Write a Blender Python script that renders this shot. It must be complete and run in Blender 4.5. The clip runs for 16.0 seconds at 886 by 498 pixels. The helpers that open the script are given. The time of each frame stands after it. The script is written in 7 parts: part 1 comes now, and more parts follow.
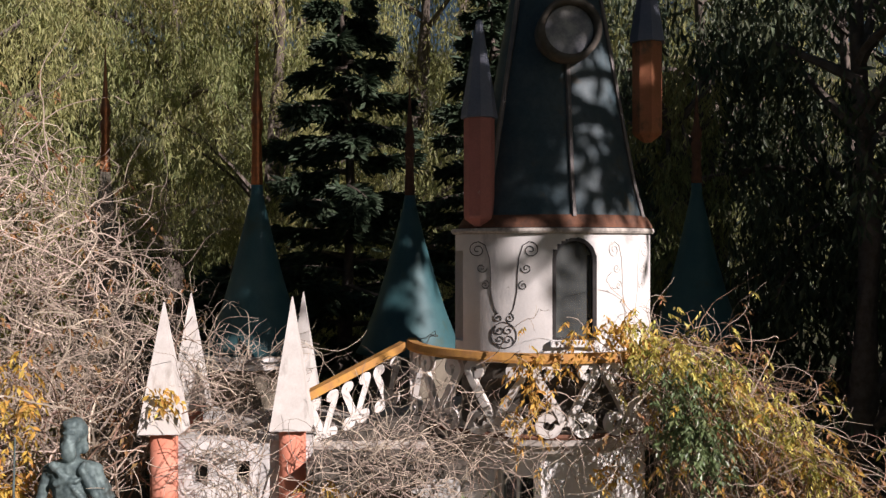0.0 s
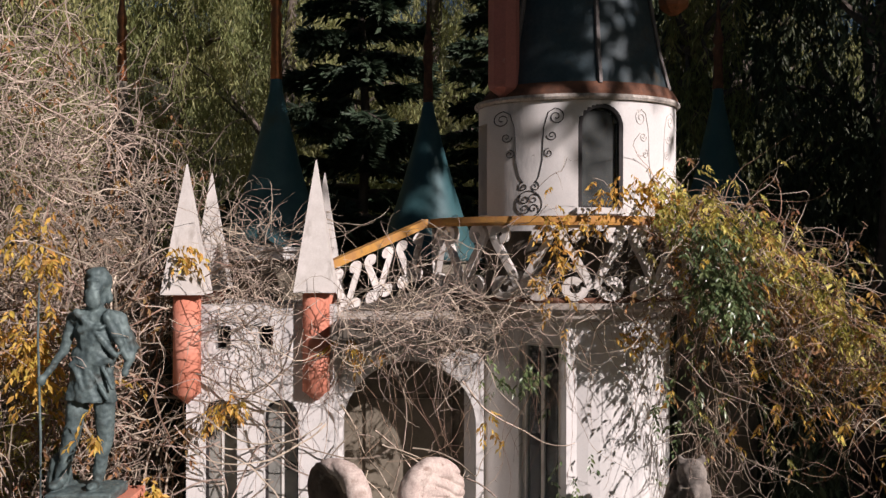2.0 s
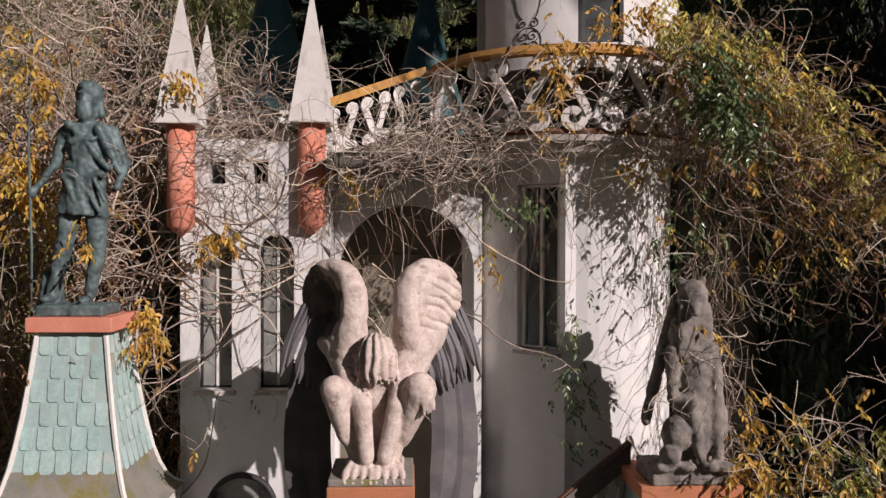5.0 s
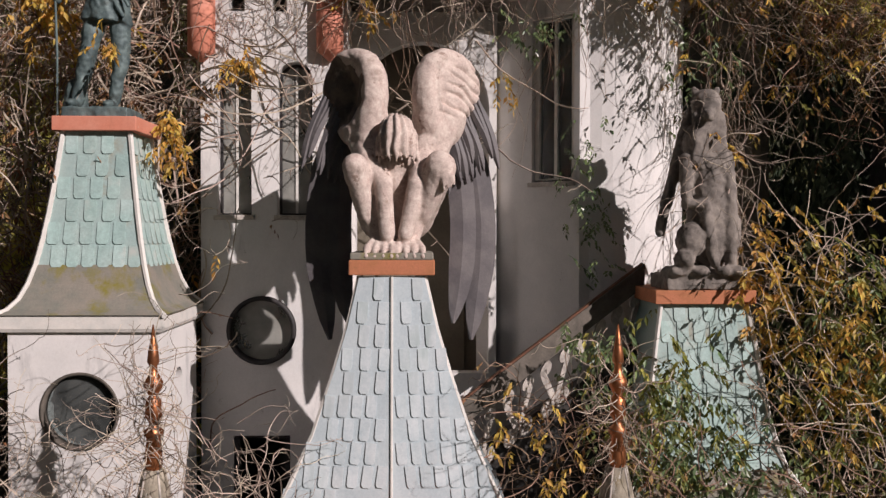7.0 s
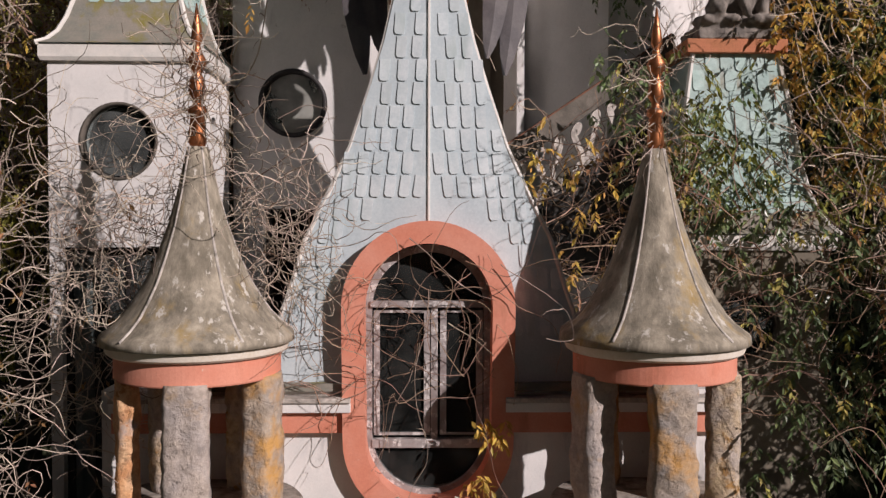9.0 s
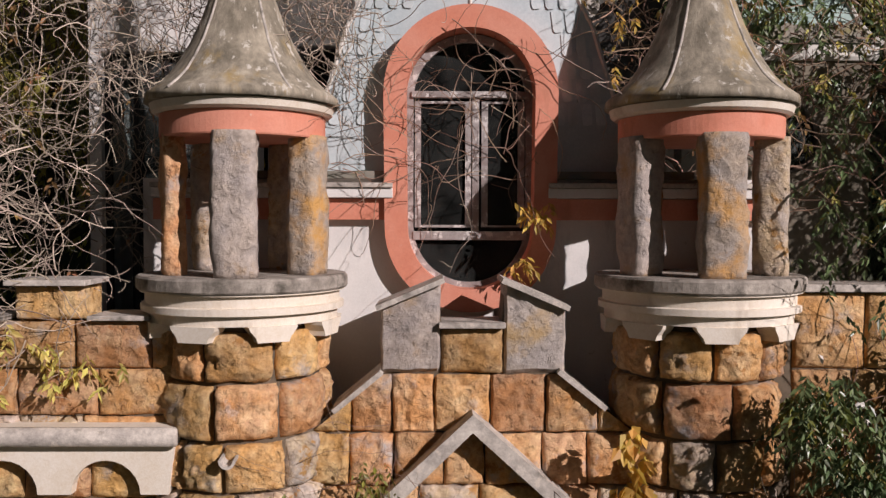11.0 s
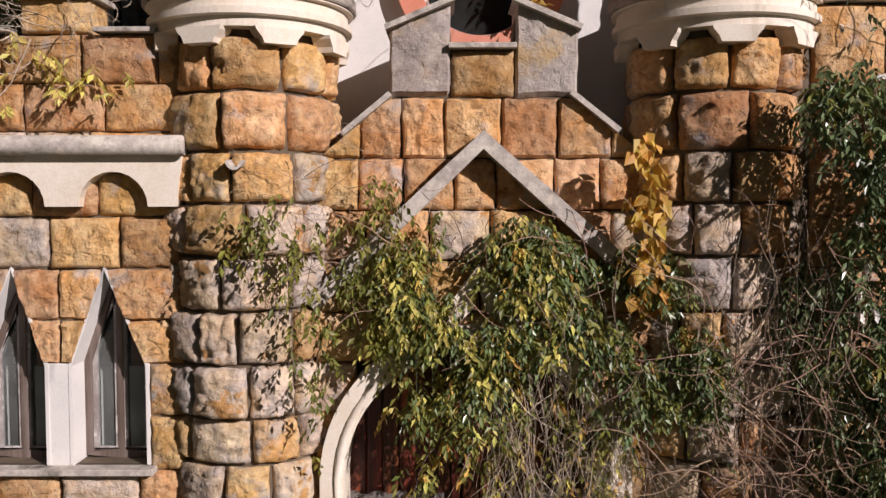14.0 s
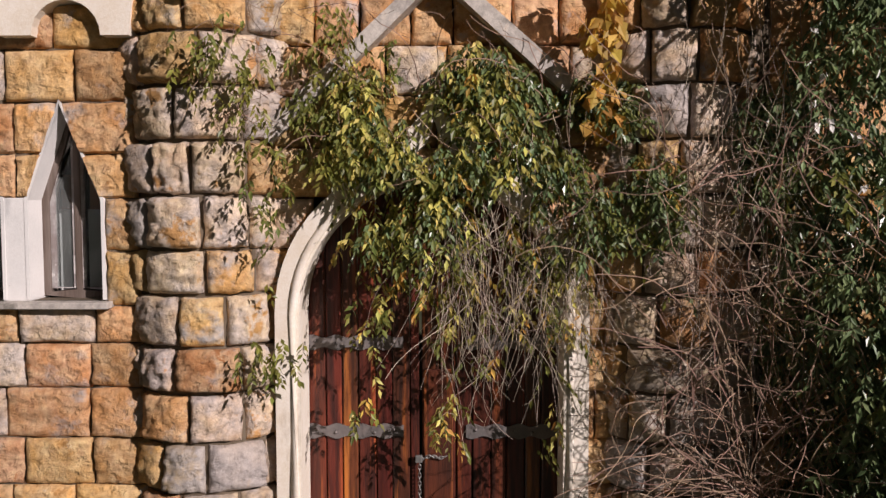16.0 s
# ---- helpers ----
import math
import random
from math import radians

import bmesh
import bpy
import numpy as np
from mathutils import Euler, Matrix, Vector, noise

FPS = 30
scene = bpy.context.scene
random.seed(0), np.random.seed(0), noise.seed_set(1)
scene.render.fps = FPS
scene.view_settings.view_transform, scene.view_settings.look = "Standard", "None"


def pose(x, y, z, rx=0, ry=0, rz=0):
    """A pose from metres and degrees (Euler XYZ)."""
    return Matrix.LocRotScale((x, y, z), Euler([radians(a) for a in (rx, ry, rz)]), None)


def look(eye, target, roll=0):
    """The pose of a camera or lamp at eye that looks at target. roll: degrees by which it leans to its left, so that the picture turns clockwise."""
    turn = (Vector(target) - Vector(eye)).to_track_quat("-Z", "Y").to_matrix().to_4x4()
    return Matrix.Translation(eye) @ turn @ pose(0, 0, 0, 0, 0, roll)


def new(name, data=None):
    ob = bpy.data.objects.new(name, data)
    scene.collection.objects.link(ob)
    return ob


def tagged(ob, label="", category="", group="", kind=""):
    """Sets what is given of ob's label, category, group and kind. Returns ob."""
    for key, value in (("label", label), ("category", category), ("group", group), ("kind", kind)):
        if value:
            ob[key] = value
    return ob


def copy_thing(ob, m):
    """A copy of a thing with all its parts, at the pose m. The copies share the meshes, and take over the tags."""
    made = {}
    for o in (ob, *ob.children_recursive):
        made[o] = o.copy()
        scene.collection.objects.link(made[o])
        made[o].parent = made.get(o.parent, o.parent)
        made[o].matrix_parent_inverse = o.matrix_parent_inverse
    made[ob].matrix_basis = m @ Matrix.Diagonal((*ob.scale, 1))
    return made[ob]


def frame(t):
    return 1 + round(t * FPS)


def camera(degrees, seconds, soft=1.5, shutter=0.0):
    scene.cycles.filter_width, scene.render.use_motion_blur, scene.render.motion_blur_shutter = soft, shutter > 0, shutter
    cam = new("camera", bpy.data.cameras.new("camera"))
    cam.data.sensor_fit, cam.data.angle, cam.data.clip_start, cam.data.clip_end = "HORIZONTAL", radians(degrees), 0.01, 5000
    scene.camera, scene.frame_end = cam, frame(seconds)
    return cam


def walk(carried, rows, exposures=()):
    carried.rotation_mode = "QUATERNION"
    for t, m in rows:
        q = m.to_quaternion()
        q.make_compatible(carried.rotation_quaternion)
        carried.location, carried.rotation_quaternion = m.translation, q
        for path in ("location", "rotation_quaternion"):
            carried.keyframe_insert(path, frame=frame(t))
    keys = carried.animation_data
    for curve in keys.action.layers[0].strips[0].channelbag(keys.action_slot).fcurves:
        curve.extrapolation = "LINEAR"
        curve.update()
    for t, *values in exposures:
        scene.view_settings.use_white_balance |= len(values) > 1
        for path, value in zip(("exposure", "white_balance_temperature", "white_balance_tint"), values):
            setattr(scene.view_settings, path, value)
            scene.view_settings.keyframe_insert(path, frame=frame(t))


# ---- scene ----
# the camera: a slow vertical descent in front of the facade, turning slightly
cam = camera(55.0, 16.0, soft=1.4)
METRES, EYE, TILT, LEAN, TURN = 11.5, 14.3, 0.0, 0.0, -2.6
ROWS = [
    (0.0, 0.0, 0.0, 0.0, 0.0, 0.0, -0.0),
    (0.5, -0.0036, -0.0001, -0.0303, 0.08, -0.01, -0.02),
    (1.0, -0.0077, 0.0014, -0.062, 0.21, -0.08, -0.06),
    (1.5, -0.012, 0.0036, -0.0877, 0.32, -0.19, -0.09),
    (2.0, -0.0168, 0.0072, -0.1151, 0.38, -0.29, -0.1),
    (2.5, -0.0185, 0.0109, -0.1369, 0.47, -0.37, -0.13),
    (3.0, -0.0186, 0.014, -0.1573, 0.58, -0.6, -0.12),
    (5.5, -0.0134, 0.0163, -0.2805, 0.4, -0.77, -0.19),
    (6.0, -0.0157, 0.0119, -0.3109, 0.47, -1.0, -0.22),
    (6.5, -0.0192, 0.0076, -0.3528, 0.57, -1.0, -0.21),
    (7.0, -0.0233, 0.0029, -0.4001, 0.75, -1.05, -0.14),
    (7.5, -0.0295, -0.0012, -0.4513, 0.77, -1.12, -0.11),
    (8.0, -0.0355, -0.0029, -0.5017, 0.8, -1.18, -0.11),
    (8.5, -0.0395, -0.0055, -0.5469, 0.96, -1.53, -0.12),
    (9.0, -0.0434, -0.0075, -0.5888, 1.18, -1.87, -0.14),
    (11.5, -0.0708, -0.0119, -0.7612, 1.8, -2.11, -0.14),
    (12.0, -0.0728, -0.0147, -0.7895, 1.97, -2.21, -0.11),
    (12.5, -0.0729, -0.0153, -0.8171, 2.16, -2.27, -0.08),
    (13.0, -0.0724, -0.013, -0.8436, 2.36, -2.36, -0.02),
    (13.5, -0.0695, -0.0123, -0.8671, 2.52, -2.68, 0.04),
    (14.0, -0.0635, -0.0084, -0.8903, 2.67, -3.0, 0.08),
    (14.5, -0.0545, -0.0013, -0.914, 2.9, -3.2, 0.17),
    (15.0, -0.0428, 0.0001, -0.9382, 3.72, -3.29, 0.18),
    (15.5, -0.0335, -0.0037, -0.962, 3.98, -3.44, 0.16),
    (16.0, -0.0288, -0.0069, -0.9829, 3.68, -3.61, 0.11),
]
walk(cam, [(t, pose(0, 0, EYE, TILT, LEAN, TURN) @ pose(METRES * x, METRES * y, METRES * z, 90 + pitch, roll, yaw)) for t, x, y, z, yaw, pitch, roll in ROWS],
     exposures=((0.0, 0.46), (1.5, 0.25), (3.0, 0.02), (5.5, -0.07), (8.5, -0.16), (11.5, -0.12), (13.0, -0.02), (14.5, 0.12), (16.0, 0.03)))

# low sun from the front right, clear sky
SUN_AZ, SUN_EL = 46.0, 26.0
sun_way = Vector((math.sin(radians(SUN_AZ)) * math.cos(radians(SUN_EL)), -math.cos(radians(SUN_AZ)) * math.cos(radians(SUN_EL)), math.sin(radians(SUN_EL))))
sun = new("sun", bpy.data.lights.new("sun", "SUN"))
sun.data.energy, sun.data.angle, sun.data.color = 5.0, radians(0.55), (1.0, 0.89, 0.885)
sun.matrix_world = look(sun_way * 60, (0, 0, 0))
world = bpy.data.worlds.new("sky")
scene.world = world
world.use_nodes = True
sky = world.node_tree.nodes.new("ShaderNodeTexSky")
sky.sky_type, sky.sun_disc = "NISHITA", False
sky.sun_elevation, sky.sun_rotation = radians(SUN_EL), radians(180 - SUN_AZ)
world.node_tree.links.new(sky.outputs[0], world.node_tree.nodes["Background"].inputs[0])
world.node_tree.nodes["Background"].inputs[1].default_value = 0.0155


# ---- materials ----
def surf(name, c1, c2, scale=3.0, rough=0.8, bump=0.3, grain=45.0, metal=0.0, stain=None, stain_scale=1.2, stain_from=0.55, vary=0.0, island=0.0, streak=0.0, depth=0.01, spec=0.4, through_light=0.0, wear=None, wear_from=0.62, wear_scale=7.0, stretch=None, crag=0.0, mottle=0.0):
    """A procedural surface: two colours mixed at a middle scale, fine grain, large stains, flakes of wear, relief."""
    m = bpy.data.materials.new(name)
    m.use_nodes = True
    nt, N, L = m.node_tree, m.node_tree.nodes, m.node_tree.links
    bsdf = N["Principled BSDF"]
    geo = N.new("ShaderNodeNewGeometry")
    pos = geo.outputs["Position"]

    def noise_at(sc, detail=5.0, rough_=0.6, stretch=stretch):
        n = N.new("ShaderNodeTexNoise")
        n.inputs["Scale"].default_value, n.inputs["Detail"].default_value, n.inputs["Roughness"].default_value = sc, detail, rough_
        src = pos
        if stretch:
            mp = N.new("ShaderNodeMapping")
            mp.inputs["Scale"].default_value = stretch
            L.new(pos, mp.inputs["Vector"])
            src = mp.outputs[0]
        L.new(src, n.inputs["Vector"])
        return n.outputs["Fac"]

    def ramp(src, lo, hi):
        r = N.new("ShaderNodeMapRange")
        r.inputs["From Min"].default_value, r.inputs["From Max"].default_value = lo, hi
        L.new(src, r.inputs["Value"])
        return r.outputs["Result"]

    def mix(fac, a, b, kind="MIX"):
        x = N.new("ShaderNodeMix")
        x.data_type, x.blend_type = "RGBA", kind
        for sock, v in ((x.inputs[0], fac), (x.inputs[6], a), (x.inputs[7], b)):
            if isinstance(v, (int, float)):
                sock.default_value = v
            elif isinstance(v, tuple):
                sock.default_value = (*v, 1.0)
            else:
                L.new(v, sock)
        return x.outputs[2]

    col = mix(ramp(noise_at(scale, stretch=stretch), 0.38, 0.62), c1, c2)
    fine = noise_at(grain, 6.0, 0.7)
    col = mix(0.35, col, mix(ramp(fine, 0.3, 0.7), (0.35, 0.35, 0.35), (0.65, 0.65, 0.65)), "OVERLAY")
    if mottle:
        m2 = ramp(noise_at(15.0, 9.0, 0.75), 0.36, 0.64)
        col = mix(mottle, col, mix(m2, (0.24, 0.24, 0.24), (0.76, 0.76, 0.76)), "OVERLAY")
    if stain:
        s = noise_at(stain_scale, 7.0, 0.65, stretch or ((1.0, 1.0, 0.3) if streak else None))
        col = mix(ramp(s, stain_from, stain_from + 0.14), col, stain)
    if wear:
        s = noise_at(wear_scale, 8.0, 0.7)
        col = mix(ramp(s, wear_from, wear_from + 0.05), col, wear)
    if vary or island:
        src = N.new("ShaderNodeObjectInfo").outputs["Random"] if vary else geo.outputs["Random Per Island"]
        r = ramp(src, 0.0, 1.0)
        hsv = N.new("ShaderNodeHueSaturation")
        amount = vary or island
        v = N.new("ShaderNodeMapRange")
        v.inputs["To Min"].default_value, v.inputs["To Max"].default_value = 1.0 - amount, 1.0 + amount
        L.new(r, v.inputs["Value"])
        L.new(v.outputs["Result"], hsv.inputs["Value"])
        h = N.new("ShaderNodeMapRange")
        h.inputs["To Min"].default_value, h.inputs["To Max"].default_value = 0.5 - 0.05 * amount, 0.5 + 0.05 * amount
        w = N.new("ShaderNodeMath")
        w.operation = "FRACT"
        w2 = N.new("ShaderNodeMath")
        w2.operation = "MULTIPLY"
        w2.inputs[1].default_value = 17.0
        L.new(r, w2.inputs[0])
        L.new(w2.outputs[0], w.inputs[0])
        L.new(w.outputs[0], h.inputs["Value"])
        L.new(h.outputs["Result"], hsv.inputs["Hue"])
        L.new(col, hsv.inputs["Color"])
        col = hsv.outputs["Color"]
    L.new(col, bsdf.inputs["Base Color"])
    bsdf.inputs["Roughness"].default_value, bsdf.inputs["Metallic"].default_value = rough, metal
    bsdf.inputs["Specular IOR Level"].default_value = spec
    rr = N.new("ShaderNodeMapRange")
    rr.inputs["To Min"].default_value, rr.inputs["To Max"].default_value = max(0.0, rough - 0.12), min(1.0, rough + 0.12)
    L.new(fine, rr.inputs["Value"])
    L.new(rr.outputs["Result"], bsdf.inputs["Roughness"])
    if bump:
        b = N.new("ShaderNodeBump")
        b.inputs["Strength"].default_value, b.inputs["Distance"].default_value = bump, depth
        height = mix(0.5, fine, noise_at(scale * 2.5))
        if crag:
            pits = N.new("ShaderNodeTexVoronoi")
            pits.feature = "SMOOTH_F1"
            pits.inputs["Scale"].default_value = crag * 2.4
            bent = N.new("ShaderNodeMix")
            bent.data_type, bent.blend_type = "RGBA", "ADD"
            bent.inputs[0].default_value = 0.22
            L.new(pos, bent.inputs[6])
            L.new(noise_at(crag * 1.6, 6.0, 0.7), bent.inputs[7])
            L.new(bent.outputs[2], pits.inputs["Vector"])
            height = mix(0.55, mix(0.6, fine, noise_at(scale * 2.5, 8.0, 0.7)), pits.outputs["Distance"])
        L.new(height, b.inputs["Height"])
        L.new(b.outputs[0], bsdf.inputs["Normal"])
    if through_light:
        tr = N.new("ShaderNodeBsdfTranslucent")
        L.new(col, tr.inputs["Color"])
        ms = N.new("ShaderNodeMixShader")
        ms.inputs[0].default_value = through_light
        L.new(bsdf.outputs[0], ms.inputs[1])
        L.new(tr.outputs[0], ms.inputs[2])
        L.new(ms.outputs[0], N["Material Output"].inputs["Surface"])
    return m


def glass_like(name, tint, film=(0.32, 0.33, 0.32), least=0.10, most=0.28):
    """Thin dusty window glass: mostly clear, a little gloss, a film of dust."""
    m = bpy.data.materials.new(name)
    m.use_nodes = True
    N, L = m.node_tree.nodes, m.node_tree.links
    clear = N.new("ShaderNodeBsdfTransparent")
    clear.inputs["Color"].default_value = (*tint, 1)
    b = N["Principled BSDF"]
    b.inputs["Base Color"].default_value = (*film, 1)
    b.inputs["Roughness"].default_value = 0.06
    b.inputs["Specular IOR Level"].default_value = 0.9
    n = N.new("ShaderNodeTexNoise")
    n.inputs["Scale"].default_value, n.inputs["Detail"].default_value = 4.0, 6.0
    g = N.new("ShaderNodeNewGeometry")
    L.new(g.outputs["Position"], n.inputs["Vector"])
    r = N.new("ShaderNodeMapRange")
    r.inputs["From Min"].default_value, r.inputs["From Max"].default_value = 0.35, 0.75
    r.inputs["To Min"].default_value, r.inputs["To Max"].default_value = least, most
    L.new(n.outputs["Fac"], r.inputs["Value"])
    ms = N.new("ShaderNodeMixShader")
    L.new(r.outputs["Result"], ms.inputs[0])
    L.new(clear.outputs[0], ms.inputs[1])
    L.new(b.outputs[0], ms.inputs[2])
    L.new(ms.outputs[0], N["Material Output"].inputs["Surface"])
    return m


SAND = surf("sandstone", (0.52, 0.275, 0.108), (0.59, 0.39, 0.215), 5.0, 0.9, 1.0, 38, stain=(0.40, 0.365, 0.35), stain_scale=3.2, stain_from=0.56, vary=0.24, depth=0.05, wear=(0.41, 0.20, 0.075), wear_from=0.59, wear_scale=4.5, spec=0.2, crag=5.5, mottle=0.5)
SAND_PALE = surf("pale_sandstone", (0.57, 0.425, 0.28), (0.47, 0.40, 0.355), 5.0, 0.9, 1.0, 38, crag=5.0, stain=(0.22, 0.18, 0.10), stain_scale=1.6, stain_from=0.62, vary=0.18, depth=0.05, wear=(0.46, 0.25, 0.10), wear_from=0.575, wear_scale=4.0, spec=0.2, mottle=0.5)
STONE_GREY = surf("grey_stone", (0.36, 0.32, 0.30), (0.42, 0.355, 0.305), 4.0, 0.9, 1.0, 38, stain=(0.42, 0.29, 0.16), stain_scale=2.6, stain_from=0.54, vary=0.12, depth=0.035, spec=0.2, crag=5.0, mottle=0.4)
STONE_WARM = surf("ochre_stained_grey_stone", (0.36, 0.32, 0.29), (0.44, 0.36, 0.28), 4.0, 0.9, 1.0, 38, stain=(0.56, 0.32, 0.11), stain_scale=2.2, stain_from=0.49, vary=0.10, depth=0.035, spec=0.2, crag=5.0, mottle=0.4)
MORTAR = surf("mortar", (0.10, 0.075, 0.05), (0.15, 0.115, 0.08), 8, 0.95, 0.5, 60)
COPING = surf("weathered_concrete", (0.40, 0.36, 0.325), (0.52, 0.47, 0.42), 5, 0.9, 0.8, 40, mottle=0.5, wear=(0.60, 0.53, 0.46), wear_from=0.60, stain=(0.12, 0.11, 0.09), stain_scale=4.0, stain_from=0.56)
SLAB = surf("lichened_slab", (0.24, 0.21, 0.18), (0.40, 0.355, 0.31), 6, 0.92, 0.9, 40, stain=(0.09, 0.08, 0.065), stain_scale=4.0, stain_from=0.52, mottle=0.5)
CREAM = surf("cream_render", (0.71, 0.625, 0.52), (0.76, 0.69, 0.60), 3, 0.85, 0.3, 60, mottle=0.15, stain=(0.46, 0.38, 0.30), stain_scale=3.0, stain_from=0.60, streak=1)
WHITE = surf("white_render", (0.74, 0.71, 0.685), (0.66, 0.64, 0.62), 2.2, 0.85, 0.3, 50, stain=(0.33, 0.325, 0.32), stain_scale=1.7, stain_from=0.57, streak=1, wear=(0.42, 0.40, 0.37), wear_from=0.66)
SPIRE = surf("weathered_white_sheet", (0.70, 0.66, 0.62), (0.60, 0.56, 0.52), 4, 0.7, 0.3, 50, stain=(0.40, 0.36, 0.32), stain_scale=5.0, stain_from=0.58, streak=1)
ORANGE = surf("salmon_paint", (0.62, 0.225, 0.145), (0.66, 0.28, 0.195), 3, 0.75, 0.25, 60, stain=(0.45, 0.17, 0.10), stain_scale=3.0, stain_from=0.6, streak=1, wear=(0.66, 0.45, 0.36), wear_from=0.66)
ORANGE_OLD = surf("weathered_salmon_paint", (0.50, 0.19, 0.10), (0.42, 0.17, 0.08), 6, 0.85, 0.5, 50, stain=(0.16, 0.10, 0.06), stain_scale=4.0, stain_from=0.56)
PINK = surf("faded_pink_paint", (0.52, 0.20, 0.17), (0.45, 0.18, 0.15), 4, 0.8, 0.3, 50, wear=(0.60, 0.42, 0.38), wear_from=0.64)
SHINGLE = surf("verdigris_shingle", (0.34, 0.47, 0.44), (0.42, 0.53, 0.50), 3, 0.7, 0.3, 50, mottle=0.25, stain=(0.50, 0.52, 0.48), stain_scale=2.5, stain_from=0.58, vary=0.10)
SHINGLE_PALE = surf("pale_slate_shingle", (0.51, 0.575, 0.60), (0.61, 0.655, 0.67), 3, 0.7, 0.3, 50, stain=(0.43, 0.50, 0.50), stain_scale=2.5, stain_from=0.53, streak=1, vary=0.08, mottle=0.22)
ROOF_BASE = surf("roof_bed", (0.33, 0.44, 0.42), (0.40, 0.48, 0.45), 3, 0.75, 0.3, 50, stain=(0.30, 0.27, 0.20), stain_scale=2.2, stain_from=0.55)
ROOF_BASE_PALE = surf("pale_roof_bed", (0.46, 0.53, 0.56), (0.52, 0.58, 0.60), 3, 0.75, 0.3, 50)
SKIRT = surf("mossy_roof_skirt", (0.27, 0.24, 0.20), (0.20, 0.20, 0.17), 4, 0.85, 0.5, 50, stain=(0.22, 0.19, 0.04), stain_scale=3.2, stain_from=0.53)
# dark colour for stained frames and for parts that lie in shade
STAIN_AND_SHADE = surf("stain_and_shade_concrete", (0.085, 0.075, 0.062), (0.14, 0.12, 0.10), 5, 0.9, 0.5, 40, stain=(0.22, 0.19, 0.16), stain_scale=4.0, stain_from=0.6)
BATTEN = surf("pale_batten", (0.72, 0.68, 0.63), (0.62, 0.60, 0.56), 8, 0.7, 0.2, 60, stain=(0.42, 0.36, 0.26), stain_scale=5, stain_from=0.62)
LEAD = surf("lichened_lead", (0.19, 0.165, 0.125), (0.39, 0.34, 0.265), 6, 0.88, 0.9, 40, stain=(0.36, 0.25, 0.095), stain_scale=2.6, stain_from=0.55, stretch=(1, 1, 0.45), wear=(0.55, 0.51, 0.45), wear_from=0.585, wear_scale=10, mottle=0.45)
TEAL = surf("dark_teal_sheet", (0.030, 0.092, 0.104), (0.046, 0.112, 0.12), 2.5, 0.55, 0.25, 30, stain=(0.05, 0.075, 0.05), stain_scale=1.4, stain_from=0.6)
SLATE = surf("dark_slate_sheet", (0.045, 0.075, 0.09), (0.075, 0.10, 0.11), 3, 0.6, 0.35, 40, mottle=0.3, stain=(0.11, 0.085, 0.05), stain_scale=2.0, stain_from=0.6)
BLUEGREY = surf("blue_grey_sheet", (0.16, 0.18, 0.24), (0.20, 0.21, 0.27), 3, 0.6, 0.25, 40)
DULL_PANE = surf("clouded_pane", (0.20, 0.20, 0.22), (0.42, 0.41, 0.40), 5, 0.35, 0.1, 40)
COPPER = surf("copper", (0.52, 0.20, 0.085), (0.36, 0.15, 0.075), 9, 0.42, 0.15, 60, metal=0.85, stain=(0.26, 0.12, 0.06), stain_scale=6, stain_from=0.6)
RUST = surf("rust", (0.19, 0.085, 0.05), (0.12, 0.06, 0.04), 12, 0.9, 0.5, 60)
OCHRE = surf("lichened_ochre_rail", (0.50, 0.26, 0.06), (0.40, 0.20, 0.07), 6, 0.85, 0.4, 50, stain=(0.20, 0.12, 0.06), stain_scale=4, stain_from=0.58)
BRONZE = surf("patinated_bronze", (0.075, 0.105, 0.108), (0.15, 0.20, 0.195), 9, 0.6, 0.35, 60, metal=0.25, stain=(0.05, 0.055, 0.05), stain_scale=5, stain_from=0.55)
ANGEL = surf("warm_pale_stone", (0.62, 0.51, 0.45), (0.53, 0.43, 0.38), 7, 0.85, 0.5, 60, stain=(0.27, 0.20, 0.16), stain_scale=4, stain_from=0.575, wear=(0.33, 0.24, 0.20), wear_from=0.60, wear_scale=9, mottle=0.35)
# brown stain and the wing hollow's shade, both in the colour
ANGEL_STAIN_SHADE = surf("stain_and_shade_stone", (0.20, 0.145, 0.115), (0.105, 0.08, 0.068), 8, 0.9, 0.5, 60, stain=(0.36, 0.28, 0.235), stain_scale=7, stain_from=0.56)
FEATHER = surf("grey_sheet_feather", (0.115, 0.105, 0.11), (0.165, 0.15, 0.15), 4, 0.6, 0.3, 40)
DRAGON = surf("mottled_grey_stone", (0.16, 0.14, 0.125), (0.27, 0.235, 0.205), 9, 0.9, 0.6, 40, stain=(0.08, 0.07, 0.06), stain_scale=4, stain_from=0.55)
IRON = surf("black_iron", (0.02, 0.018, 0.018), (0.035, 0.03, 0.03), 12, 0.6, 0.2, 60)
STRAP = surf("grey_iron_strap", (0.16, 0.145, 0.14), (0.22, 0.19, 0.18), 10, 0.6, 0.4, 60, metal=0.4)
STEEL = surf("galvanised_steel", (0.45, 0.44, 0.43), (0.32, 0.31, 0.30), 14, 0.45, 0.2, 60, metal=0.8)
DOORWOOD = surf("red_brown_wood", (0.13, 0.032, 0.016), (0.04, 0.014, 0.010), 22, 0.38, 0.5, 60, stain=(0.42, 0.115, 0.032), stain_scale=10, stain_from=0.55, vary=0.3, stretch=(1, 1, 0.06), spec=0.5)
GREYWOOD = surf("grey_peeling_wood", (0.38, 0.35, 0.34), (0.24, 0.20, 0.19), 8, 0.85, 0.6, 50, wear=(0.62, 0.58, 0.56), wear_from=0.55, wear_scale=11)
